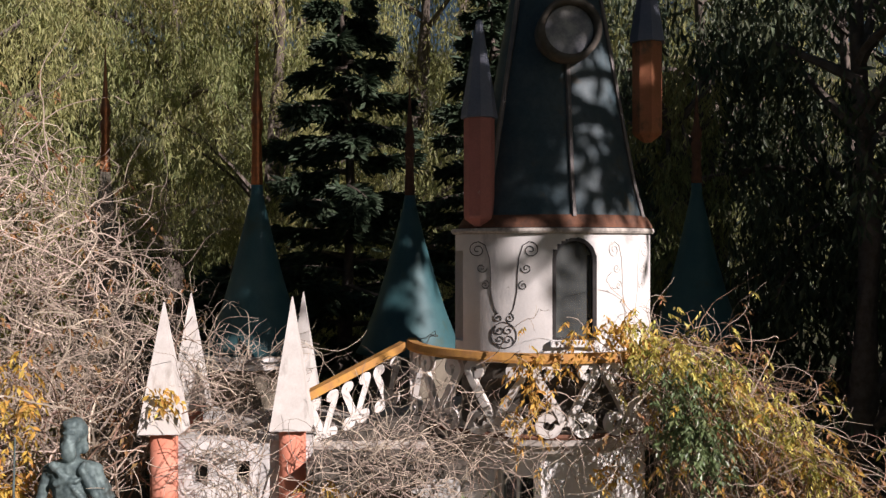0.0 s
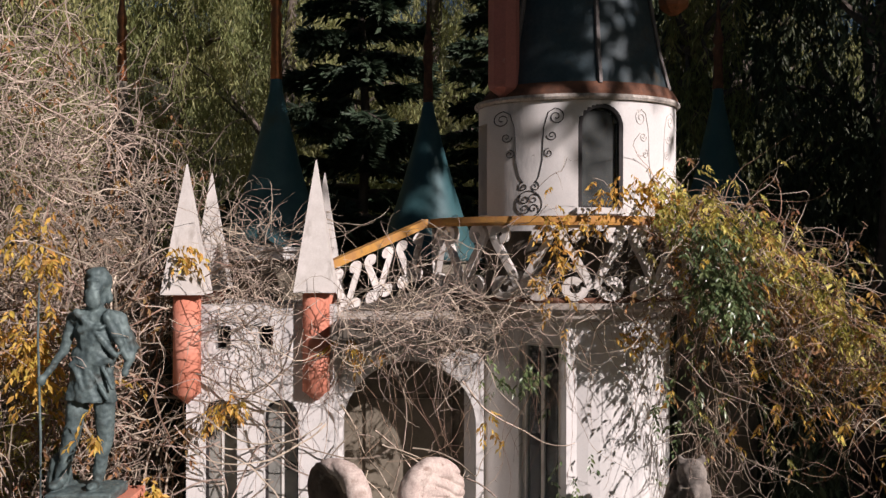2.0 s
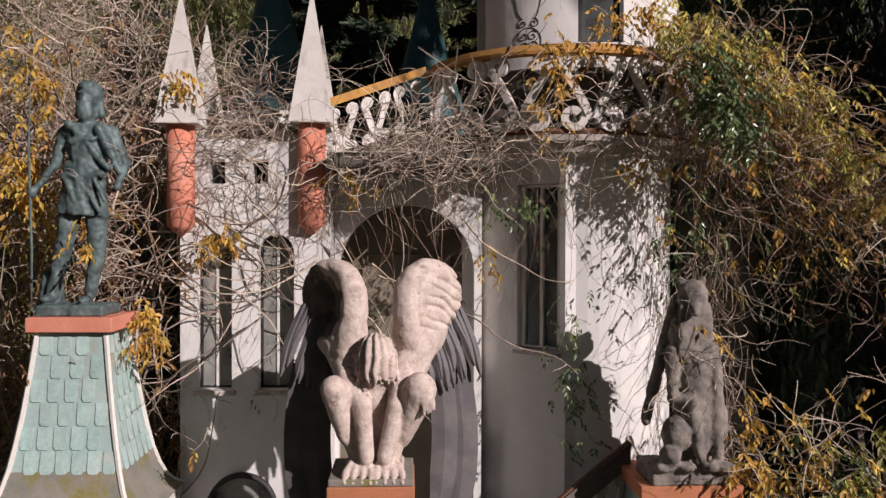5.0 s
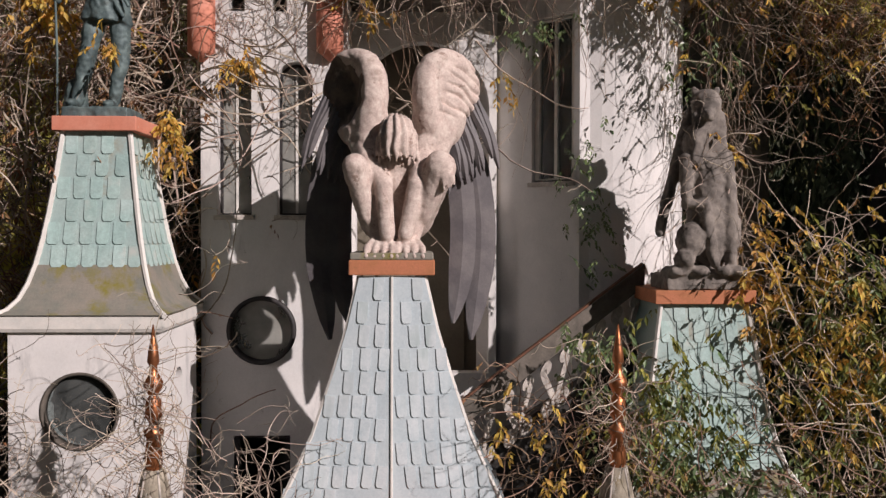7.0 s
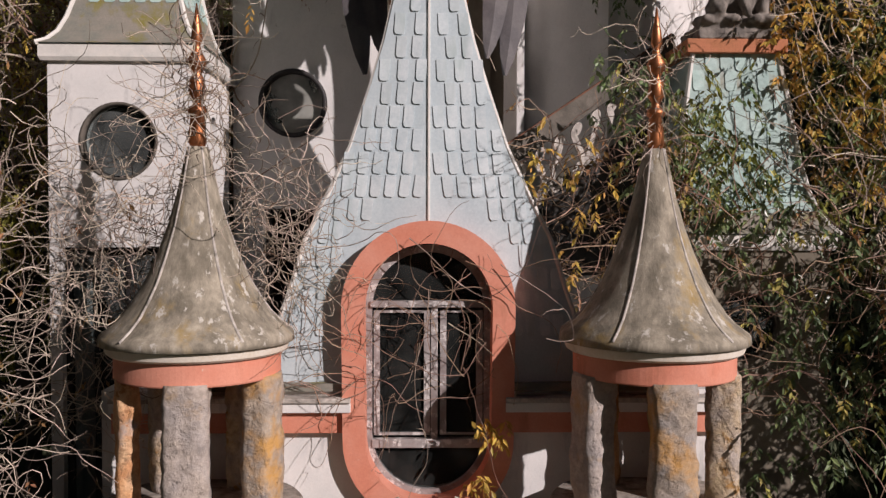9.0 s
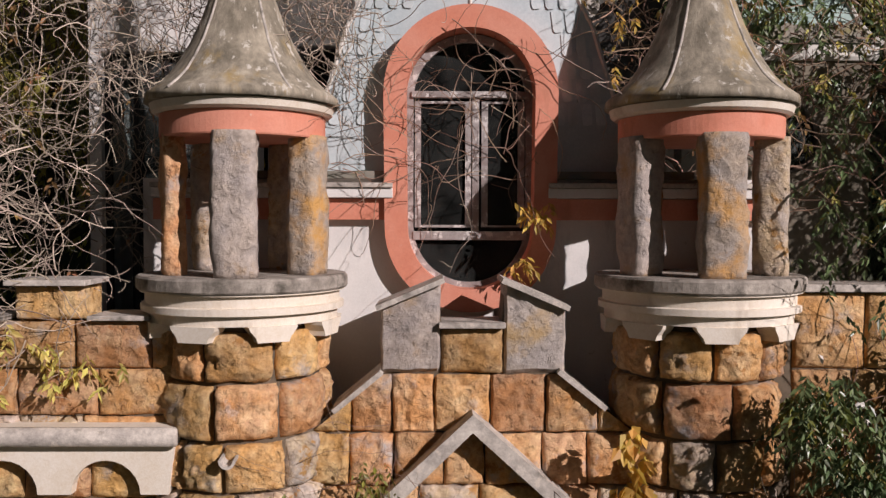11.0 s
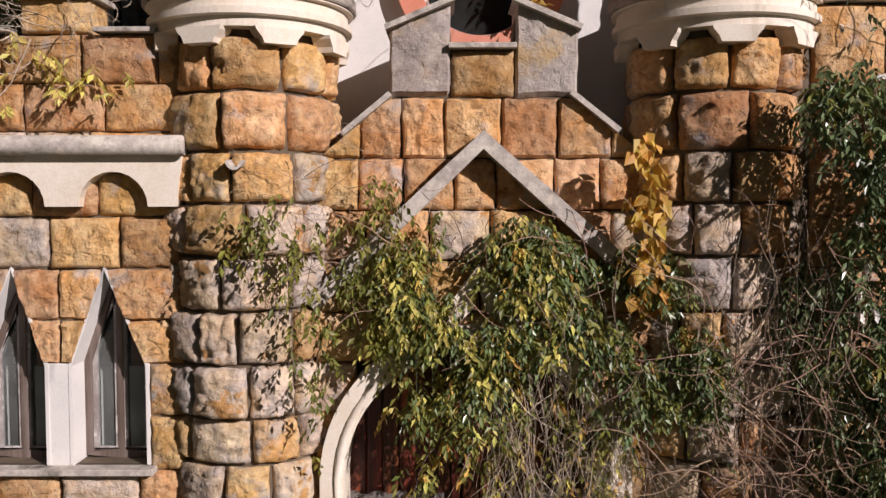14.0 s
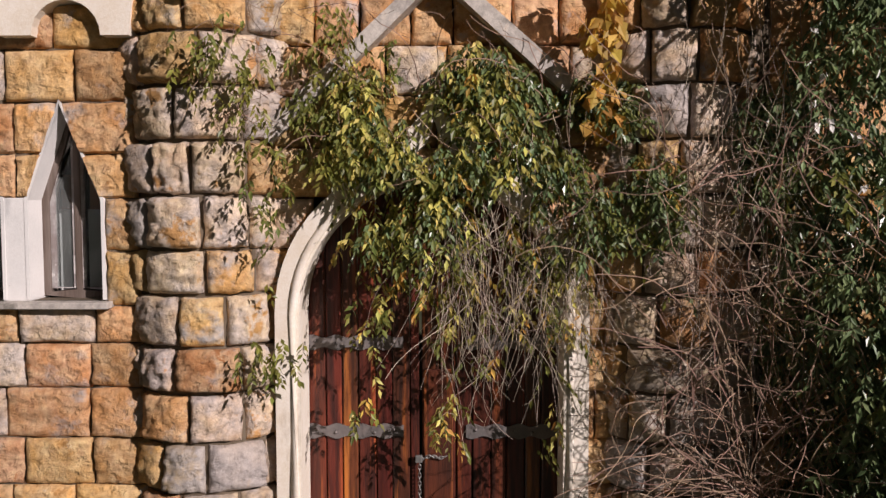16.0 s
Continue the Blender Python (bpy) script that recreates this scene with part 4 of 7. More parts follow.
square_tower("house_tower", -3.04, 7.85, "white square tower with a flared verdigris shingle roof", "roofed towers", 0.62, 8.90,
                          [(0.69, 9.01), (0.62, 9.05), (0.555, 9.13), (0.50, 9.26), (0.455, 9.42), (0.415, 9.62), (0.375, 9.86), (0.335, 10.15), (0.285, 10.58)], 0.36, 10.705, (-3.07, 8.20, 0.325), 8, 2, ORANGE, 4.0, opening=(-3.56, -2.50, 5.0, 7.30))
# walls in the darkened plaster, standing for shade under eave and creeper
square_tower("house_tower", 2.36, 8.1, "square tower with a verdigris shingle roof half hidden by creeper", "roofed towers", 0.74, 7.30,
                          [(0.80, 7.42), (0.73, 7.50), (0.66, 7.62), (0.60, 7.80), (0.545, 8.05), (0.50, 8.35), (0.45, 8.70), (0.385, 9.09)], 0.46, 9.19, (2.36, 6.6, 0.3), 9, 1, ORANGE_OLD, 3.5, render_mat=DARK_BEIGE)


# ---- central dormer with the oval window ----
def dormer():
    cx = -0.45
    top = thing("dormer", (cx, 6.9, 4.0), "steep pale shingled dormer with a salmon oval window surround", "dormer")
    prof = [(1.42, 6.26), (1.30, 6.42), (1.19, 6.70), (1.09, 6.98), (0.97, 7.38), (0.80, 7.72), (0.615, 8.12), (0.455, 8.60), (0.35, 8.95), (0.255, 9.36)]

    def yf(z):
        return 6.735 - 0.03 * (9.36 - z)

    # wall
    lower = [(-3.0, 3.6), (1.95, 3.6), (1.95, 6.20), (cx + 0.50, 6.20), (cx + 0.50, 5.83)] + [(cx + x, z) for x, z in arc(0, 5.83, 0.50, 0, -180, 20)][1:-1] + [(cx - 0.50, 5.83), (cx - 0.50, 6.20), (-3.0, 6.20)]
    part("wall", plate(lower, [], 6.60, 6.92), WHITE, top, "white rendered wall")
    # dark sheet for the unlit room behind the oval window
    part("interior", boxed(cx - 0.9, cx + 0.9, 7.5, 7.55, 4.5, 7.6), UNLIT_DARK, top)
    # eaves behind the surround
    part("eaves_board", boxed(-2.2, cx - 0.62, 6.55, 6.95, 6.20, 6.26), SKIRT, top, "mossy eaves board")
    part("eaves_board", boxed(cx + 0.62, 1.3, 6.55, 6.95, 6.20, 6.26), SKIRT, top, "mossy eaves board")
    # roof: two front faces meeting in a slight ridge, with an opening for the window
    def side(h_sign):
        bm = bmesh.new()
        edge = []
        for h, z in prof:
            edge.append((cx + h_sign * h, z))
        inner = [(cx, 9.36), (cx, 7.36)] + [(cx + h_sign * 0.54 * math.cos(radians(a)), 6.84 + 0.54 * math.sin(radians(a))) for a in range(80, -1, -10)] + [(cx + h_sign * 0.54, 6.26)]
        outline = edge + inner
        plate(outline, [], 0.0, 0.05, bm)
        for v in bm.verts:
            s = max(0.0, 1 - abs(v.co.x - cx) / 1.2)
            v.co.y += yf(v.co.z) - 0.05 * s
        return bm
    roof = part("roof", side(-1), ROOF_BASE_PALE, top, "steep pale blue-grey roof")
    part("roof_half", side(1), ROOF_BASE_PALE, roof)
    for s in (-1, 1):
        bm = bmesh.new()
        a = [bm.verts.new((cx + s * h, yf(z), z)) for h, z in prof]
        b = [bm.verts.new((cx + s * h, 6.99 + h, z)) for h, z in prof]
        for i in range(len(prof) - 1):
            bm.faces.new((a[i], a[i + 1], b[i + 1], b[i]))
        bmesh.ops.solidify(bm, geom=bm.faces[:], thickness=0.02)
        part("roof_side", bm, ROOF_BASE_PALE, roof)
        part("edge_batten", tube([(cx + s * (h + 0.002), yf(z) - 0.01, z) for h, z in prof], 0.02, 6), BATTEN, roof, "white edge batten")
    part("ridge_batten", tube([(cx, yf(z) - 0.056, z) for z in (7.5, 8.0, 8.6, 9.36)], 0.011, 6), BATTEN, roof, "pale ridge batten")
    for s in (-1, 1):
        def keep(p):
            return not (abs(p.x - cx) < 0.70 and p.z < 7.6 and (p.z < 6.84 or (p.x - cx) ** 2 + (p.z - 6.84) ** 2 < 0.82 ** 2))
        ridge = curve_of([(cx + s * 0.012, yf(z) - 0.05, z) for z in (6.26, 9.36)])
        rim = curve_of([(cx + s * h, yf(z) - 0.05 * max(0.0, 1 - h / 1.2), z) for h, z in prof])
        shingle_face(roof, *((rim, ridge) if s < 0 else (ridge, rim)), None, None, 17, 0.100, MESH_PALE, 2, keep)
    # salmon surround and bands
    mid = [(cx + x, z) for x, z in arc(0, 6.86, 0.585, 0, 180, 28)] + [(cx + x, z) for x, z in arc(0, 5.83, 0.575, 180, 360, 28)]
    part("window_surround", strip(mid, 0.088, 6.475, 6.73, closed=True), ORANGE, top, "salmon-painted oval surround")
    part("surround_back", strip(mid, 0.075, 6.735, 6.95, closed=True), WHITE, top)
    for a, b in ((-2.9, cx - 0.60), (cx + 0.60, 1.9)):
        part("band", boxed(a, b, 6.52, 6.598, 5.88, 6.045, 0.004), ORANGE, top, "salmon-painted band")
        part("band_top", boxed(a, b, 6.462, 6.598, 6.05, 6.125, 0.006), WHITE, top, "white moulded band")
        part("band_ledge", boxed(a, b, 6.44, 6.598, 6.128, 6.165, 0.006), COPING, top, "stained ledge")
    # window: grey flaking timber
    frame_at = thing("window_5", (cx, 6.75, 5.3), "oval window with flaking grey timber casements and a fanlight", "window", kind="structure")
    part("window_frame", strip([(cx + x, z) for x, z in arc(0, 6.84, 0.475, 0, 180, 24)] + [(cx + x, z) for x, z in arc(0, 5.83, 0.475, 180, 360, 24)], 0.03, 6.68, 6.76, closed=True), GREYWOOD, frame_at)
    part("transom", boxed(cx - 0.46, cx + 0.46, 6.66, 6.76, 6.845, 6.895, 0.005), GREYWOOD, frame_at, "flaking timber transom")
    part("sill", boxed(cx - 0.45, cx + 0.45, 6.67, 6.76, 5.72, 5.79, 0.006), GREYWOOD, frame_at, "flaking timber bottom rail")
    for a, b in ((cx - 0.44, cx + 0.02), (cx + 0.09, cx + 0.44)):
        ring = [(a + 0.03, 5.83), (b - 0.03, 5.83), (b - 0.03, 6.81), (a + 0.03, 6.81)]
        sash = part("sash", strip(ring, 0.026, 6.69, 6.735, closed=True), GREYWOOD, frame_at, "flaking timber casement")
        part("pane", plate(ring, [], 6.712, 6.716), GLASS_CLEAR, sash)
    part("post", boxed(cx + 0.02, cx + 0.075, 6.68, 6.76, 5.76, 6.85, 0.004), GREYWOOD, frame_at)
    part("pane", plate([(cx + x, z) for x, z in arc(0, 6.90, 0.45, 0, 180, 20)], [], 6.722, 6.726), GLASS_CLEAR, frame_at)
    part("pane", plate([(cx + x, z) for x, z in arc(0, 5.75, 0.45, 180, 360, 20)], [], 6.722, 6.726), GLASS_CLEAR, frame_at)
    # slab for the statue
    part("cap", boxed(cx - 0.335, cx + 0.335, 6.66, 7.33, 9.372, 9.49, 0.01), ORANGE_OLD, top, "flaking salmon slab")
    part("cap_block", boxed(cx - 0.325, cx + 0.325, 6.668, 7.32, 9.492, 9.548, 0.012), SKIRT, top, "mossy plinth block")
    return top


dormer()


# ---- the main house ----
def scroll(cx, cz, r, turns, start, direction, n=26, end=0.25):
    pts = []
    for i in range(n + 1):
        t = i / n
        a = radians(start) + direction * turns * 2 * math.pi * t
        q = r * (1 - (1 - end) * t)
        pts.append((cx + q * math.cos(a), cz + q * math.sin(a)))
    return pts


def house():
    top = thing("house", (-0.2, 9.0, 4.0), "white rendered house with a round bay and arched recess", "house")
    wins = [arched(-2.255, -1.915, 9.88, 11.42), arched(-1.655, -1.305, 9.88, 11.42)]
    recess = arched(-0.90, 0.52, 8.2, 11.74, 22)
    port = arc(-1.81, 8.72, 0.33, 0, 360, 32)[:-1]
    door = [(-2.10, 5.0), (-1.53, 5.0), (-1.53, 7.65), (-2.10, 7.65)]
    vents = [[(-2.14, 11.92), (-1.98, 11.92), (-1.98, 12.16), (-2.14, 12.16)], [(-1.72, 11.92), (-1.56, 11.92), (-1.56, 12.16), (-1.72, 12.16)]]
    part("wall", plate([(-2.42, 4.0), (-0.95, 4.0), (-0.95, 12.36), (-2.42, 12.36)], [*wins, port, door, *vents], 8.67, 8.95), WHITE, top, "white rendered front wall")
    part("arch_wall", plate([(-0.947, 4.0), (0.60, 4.0), (0.60, 12.055), (-0.947, 12.055)], [recess], 9.15, 9.33), WHITE, top, "white rendered arch wall")
    part("return_wall", boxed(-1.15, -0.951, 8.953, 9.33, 4.0, 12.3), WHITE, top, "white rendered return wall")
    part("side_wall", boxed(-2.42, -2.2, 8.955, 11.0, 4.0, 12.3), WHITE, top, "white rendered wall")
    # recess linings carry the shade of the arch in their dark colour
    part("recess_back", boxed(-1.0, 0.62, 9.95, 10.0, 8.0, 12.2), DARK_BEIGE, top, "beige plaster coloured dark for the recess shade")
    part("recess_panel", boxed(-0.70, 0.30, 9.91, 9.945, 8.0, 11.2, 0.01), DARK_BEIGE, top)
    part("recess_side", boxed(0.56, 0.62, 9.335, 9.945, 8.0, 12.055), DARK_BEIGE, top)
    part("recess_side", boxed(-1.0, -0.94, 9.335, 9.945, 8.0, 12.055), DARK_BEIGE, top)
    # dark sheet for the unlit rooms behind the front wall
    part("interior", boxed(-2.19, -1.155, 9.5, 9.55, 4.0, 12.2), UNLIT_DARK, top)
    part("roof_deck", boxed(-2.19, 0.6, 8.96, 11.0, 12.2, 12.28), COPING, top, "flat concrete roof")
    for k, (a, b) in enumerate(((-2.255, -1.915), (-1.655, -1.305))):
        win = part("window", strip(arched(a + 0.012, b - 0.012, 9.89, 11.40), 0.016, 8.80, 8.86, closed=True), IRON, top, "narrow round-headed window")
        part("pane", plate(arched(a + 0.02, b - 0.02, 9.90, 11.39), [], 8.825, 8.83), GLASS_DUSTY, win)
        part("glazing_bar", boxed((a + b) / 2 - 0.012, (a + b) / 2 + 0.012, 8.81, 8.85, 9.9, 11.38), BATTEN, win)
        part("sill", boxed(a - 0.03, b + 0.03, 8.62, 8.72, 9.83, 9.878, 0.006), COPING, win)
    ring = part("porthole_frame", bore(-1.81, 8.72, 8.60, 8.80, 0.345, 0.302), IRON, top, "thick black round window frame", True)
    part("pane", plate(arc(-1.81, 8.72, 0.305, 0, 360, 28)[:-1], [], 8.70, 8.706), GLASS_DUSTY, ring)
    part("door_frame", strip([(-2.07, 5.0), (-2.07, 7.62), (-1.56, 7.62), (-1.56, 5.0)], 0.03, 8.70, 8.80), IRON, top)
    # bay: a slanting face with a tall window, then a round sunny side
    bx, by, br = 1.55, 9.82, 1.21
    line = [Vector((0.42, 9.61)), Vector((0.965, 9.065)), Vector((1.345, 8.685)), Vector((1.395, 8.643))]
    for i in range(1, 25):
        a = radians(-22 + 170 * i / 24)
        line.append(Vector((1.75 + 0.95 * math.sin(a), 9.585 - 0.95 * math.cos(a))))
    bm = bmesh.new()
    inner = []
    for i, p in enumerate(line):
        d = (line[min(i + 1, len(line) - 1)] - line[max(i - 1, 0)]).normalized()
        inner.append(p + Vector((-d.y, d.x)) * 0.2)
    for i in range(len(line) - 1):
        for z0, z1 in ([(4.0, 10.24), (11.95, 12.2)] if i == 1 else [(4.0, 12.2)]):
            q = (line[i], line[i + 1], inner[i + 1], inner[i])
            lo = [bm.verts.new((v.x, v.y, z0)) for v in q]
            hi = [bm.verts.new((v.x, v.y, z1)) for v in q]
            for k in range(4):
                bm.faces.new((lo[k], lo[(k + 1) % 4], hi[(k + 1) % 4], hi[k]))
            bm.faces.new(lo)
            bm.faces.new(hi)
    bmesh.ops.remove_doubles(bm, verts=bm.verts, dist=0.0005)
    part("bay_wall", bm, WHITE, top, "white rendered bay, one side slanting, one round")
    # near-black core stands for the unlit room inside the bay
    part("bay_core", lathe([(0.62, 4.0), (0.62, 12.2)], (1.75, 9.7), 20), UNLIT_DARK, top)
    m = Matrix.Translation((1.155, 8.875, 0)) @ Matrix.Rotation(radians(-45), 4, "Z")
    win = strip([(-0.235, 10.27), (0.235, 10.27), (0.235, 11.93), (-0.235, 11.93)], 0.03, 0.05, 0.11, closed=True)
    bmesh.ops.transform(win, matrix=m, verts=win.verts)
    win = part("window", win, BATTEN, top, "tall bay window with pale timber frame")
    pane = plate([(-0.23, 10.28), (0.23, 10.28), (0.23, 11.92), (-0.23, 11.92)], [], 0.08, 0.085)
    bmesh.ops.transform(pane, matrix=m, verts=pane.verts)
    part("pane", pane, GLASS, win)
    bar = boxed(-0.02, 0.02, 0.06, 0.10, 10.28, 11.92)
    bmesh.ops.transform(bar, matrix=m, verts=bar.verts)
    part("glazing_bar", bar, BATTEN, win)
    sill = boxed(-0.29, 0.29, -0.05, 0.06, 10.19, 10.238, 0.005)
    bmesh.ops.transform(sill, matrix=m, verts=sill.verts)
    part("sill", sill, COPING, win)
    # balcony slab
    part("balcony_slab", lathe([(0.5, 12.2), (1.25, 12.2), (1.33, 12.24), (1.36, 12.30), (1.44, 12.34), (1.45, 12.40), (0.5, 12.40)], (bx, by), 64), COPING, top, "stained concrete balcony slab")
    # landing added to shade the arch wall; it and the flank are coloured shade-dark
    part("landing", boxed(-0.945, 0.62, 8.27, 9.45, 12.06, 12.2, 0.01), STAIN_AND_SHADE, top, "added landing slab coloured dark for shade")
    part("stair_flank", plate([(-1.02, 12.2), (0.3, 12.2), (0.3, 12.55), (-0.05, 12.5), (-1.02, 12.25)], [], 9.0, 9.2), STAIN_AND_SHADE, top)
    return top, (bx, by)


house_top, BAY = house()


def lyre(w, h):
    """Outlines of one scrolled ornament, w wide and h high, from its foot: flat bars."""
    lines = []
    for s in (-1, 1):
        stem = [(s * 0.03 * w, 0.12 * h), (s * 0.10 * w, 0.30 * h), (s * 0.24 * w, 0.55 * h), (s * 0.36 * w, 0.74 * h), (s * 0.42 * w, 0.86 * h)]
        curl = scroll(s * 0.30 * w, 0.88 * h, 0.12 * w, 0.75, 0 if s > 0 else 180, s, 12, 0.55)
        lines.append(stem + curl)
        foot = scroll(s * 0.26 * w, 0.14 * h, 0.15 * w, 0.9, 180 if s > 0 else 0, s * 1, 16, 0.6)
        lines.append(foot)
    return lines


def balustrade():
    bx, by = BAY
    rail = thing("balustrade", (bx, by - 1.5, 12.4), "curved balcony balustrade with white scrolled ornaments and an ochre lichened handrail", "balustrade")
    R = 1.46
    a0, a1 = radians(-96), radians(100)
    pts = [(bx + R * math.sin(a0 + (a1 - a0) * i / 40), by - R * math.cos(a0 + (a1 - a0) * i / 40)) for i in range(41)]
    bm = bmesh.new()
    rows = []
    for i, (x, y) in enumerate(pts):
        nx, ny = (x - bx) / R, (y - by) / R
        rows.append([bm.verts.new((x + nx * d, y + ny * d, z)) for d, z in ((-0.06, 13.17), (0.07, 13.17), (0.075, 13.20), (0.05, 13.262), (-0.05, 13.262))])
    for a, b in zip(rows, rows[1:]):
        for k in range(5):
            bm.faces.new((a[k], a[(k + 1) % 5], b[(k + 1) % 5], b[k]))
    bm.faces.new(rows[0])
    bm.faces.new(rows[-1])
    part("handrail", bm, OCHRE, rail, "ochre lichened handrail")
    part("foot_rail", tube([(bx + 1.44 * math.sin(a0 + (a1 - a0) * i / 40), by - 1.44 * math.cos(a0 + (a1 - a0) * i / 40), 12.43) for i in range(41)], 0.03, 6), RUST, rail, "rusty foot rail")
    count = 7
    for i in range(count):
        a = a0 + (a1 - a0) * (i + 0.5) / count
        w = R * (a1 - a0) / count
        bm = bmesh.new()
        for line in lyre(w * 1.0, 0.70):
            strip(line, 0.037, -0.03, 0.035, bm)
        for v in bm.verts:
            u, d, z = v.co
            b = a + u / R
            v.co = (bx + (R + -d) * math.sin(b), by - (R - d) * math.cos(b), 12.46 + z)
        part("scroll_ornament", bm, SPIRE, rail, "chipped white scrolled ornament")
    # the flight that comes down beside it
    p, q = Vector((-0.02, 9.55, 13.215)), Vector((-1.02, 8.95, 12.76))
    stair = thing("stair_rail", (-0.5, 9.2, 12.3), "sloping ochre handrail with white scrolled ornaments", "handrail")
    bm = bmesh.new()
    rows = []
    for c in (p, q):
        d = Vector((-0.6, 1.0, 0)).normalized()
        rows.append([bm.verts.new(c + d * s * 0.06 + Vector((0, 0, z))) for s, z in ((-1, -0.045), (1, -0.045), (1, 0.045), (-1, 0.045))])
    for k in range(4):
        bm.faces.new((rows[0][k], rows[0][(k + 1) % 4], rows[1][(k + 1) % 4], rows[1][k]))
    bm.faces.new(rows[0])
    bm.faces.new(rows[1])
    part("handrail", bm, OCHRE, stair)
    for i in range(3):
        bm = bmesh.new()
        for line in lyre(0.36, 0.52):
            strip(line, 0.028, -0.02, 0.02, bm)
        t0 = (i + 0.5) / 3
        along = (q - p)
        for v in bm.verts:
            u, d, z = v.co
            v.co = p + along * (t0 + u / along.length) + Vector((0.5 * d, d, -0.60 + z))
        part("scroll_ornament", bm, SPIRE, stair)
    # lower garden stair rail beside the dormer
    low = thing("stair_rail", (0.8, 8.1, 7.6), "rusty sloping stair rail with cream scrolled ornaments under creeper", "handrail")
    p, q = Vector((2.0, 8.45, 9.38)), Vector((0.15, 7.85, 8.12))
    part("handrail", tube([p, p.lerp(q, 0.5), q], 0.04, 6), RUST, low)
    # near-black plate stands for the shade under the stair
    part("flank", plate([(0.1, 7.0), (2.0, 7.0), (2.0, 8.7), (0.1, 7.45)], [], 8.2, 8.4), UNLIT_DARK, low)
    along = q - p
    bm = bmesh.new()
    ring = []
    for c in (p, q):
        ring.append([bm.verts.new(c + Vector((0, y, z))) for y, z in ((-0.06, -0.20), (0.07, -0.20), (0.07, 0.02), (-0.06, 0.02))])
    for k in range(4):
        bm.faces.new((ring[0][k], ring[0][(k + 1) % 4], ring[1][(k + 1) % 4], ring[1][k]))
    bm.faces.new(ring[0])
    bm.faces.new(ring[1])
    # the string's shaded side is put into its dark colour
    part("string", bm, STAIN_AND_SHADE, low, "concrete stair string coloured dark for its shaded side")
    for i in range(5):
        bm = bmesh.new()
        for line in lyre(0.38, 0.52):
            strip(line, 0.032, -0.03, 0.03, bm)
        for v in bm.verts:
            u, d, z = v.co
            v.co = p + along * ((i + 0.5) / 5 - u / along.length) + Vector((0, d, -0.74 + z))
        # duller grey stands for the shade on these ornaments
        part("scroll_ornament", bm, COPING, low, "scrolled ornament greyed for the shade under the stair rail")


balustrade()


def spired_column(x, y, z0, z1, tip, r, half, group="spired columns"):
    col = thing("spired_column", (x, y, z0), "salmon round column with a weathered white pyramid spire", "column", group)
    part("shaft", lathe([(0.02, z0 - 0.10), (r * 0.7, z0 - 0.03), (r, z0), (r, z1)], (x, y), 20), ORANGE, col, "salmon-painted shaft", True)
    h = half
    part("spire", frustum(x, y, [(h - 0.03, z1), (h, z1 + 0.004), (h, z1 + 0.02), (0.006, tip)]), SPIRE, col, "weathered white spire")


spired_column(-1.125, 8.63, 11.52, 12.50, 13.82, 0.135, 0.20)
spired_column(-2.40, 8.63, 11.50, 12.48, 13.77, 0.135, 0.205)
spired_column(-2.46, 9.95, 11.5, 12.46, 13.79, 0.135, 0.20)
spired_column(-1.17, 9.95, 11.5, 12.46, 13.80, 0.135, 0.20)


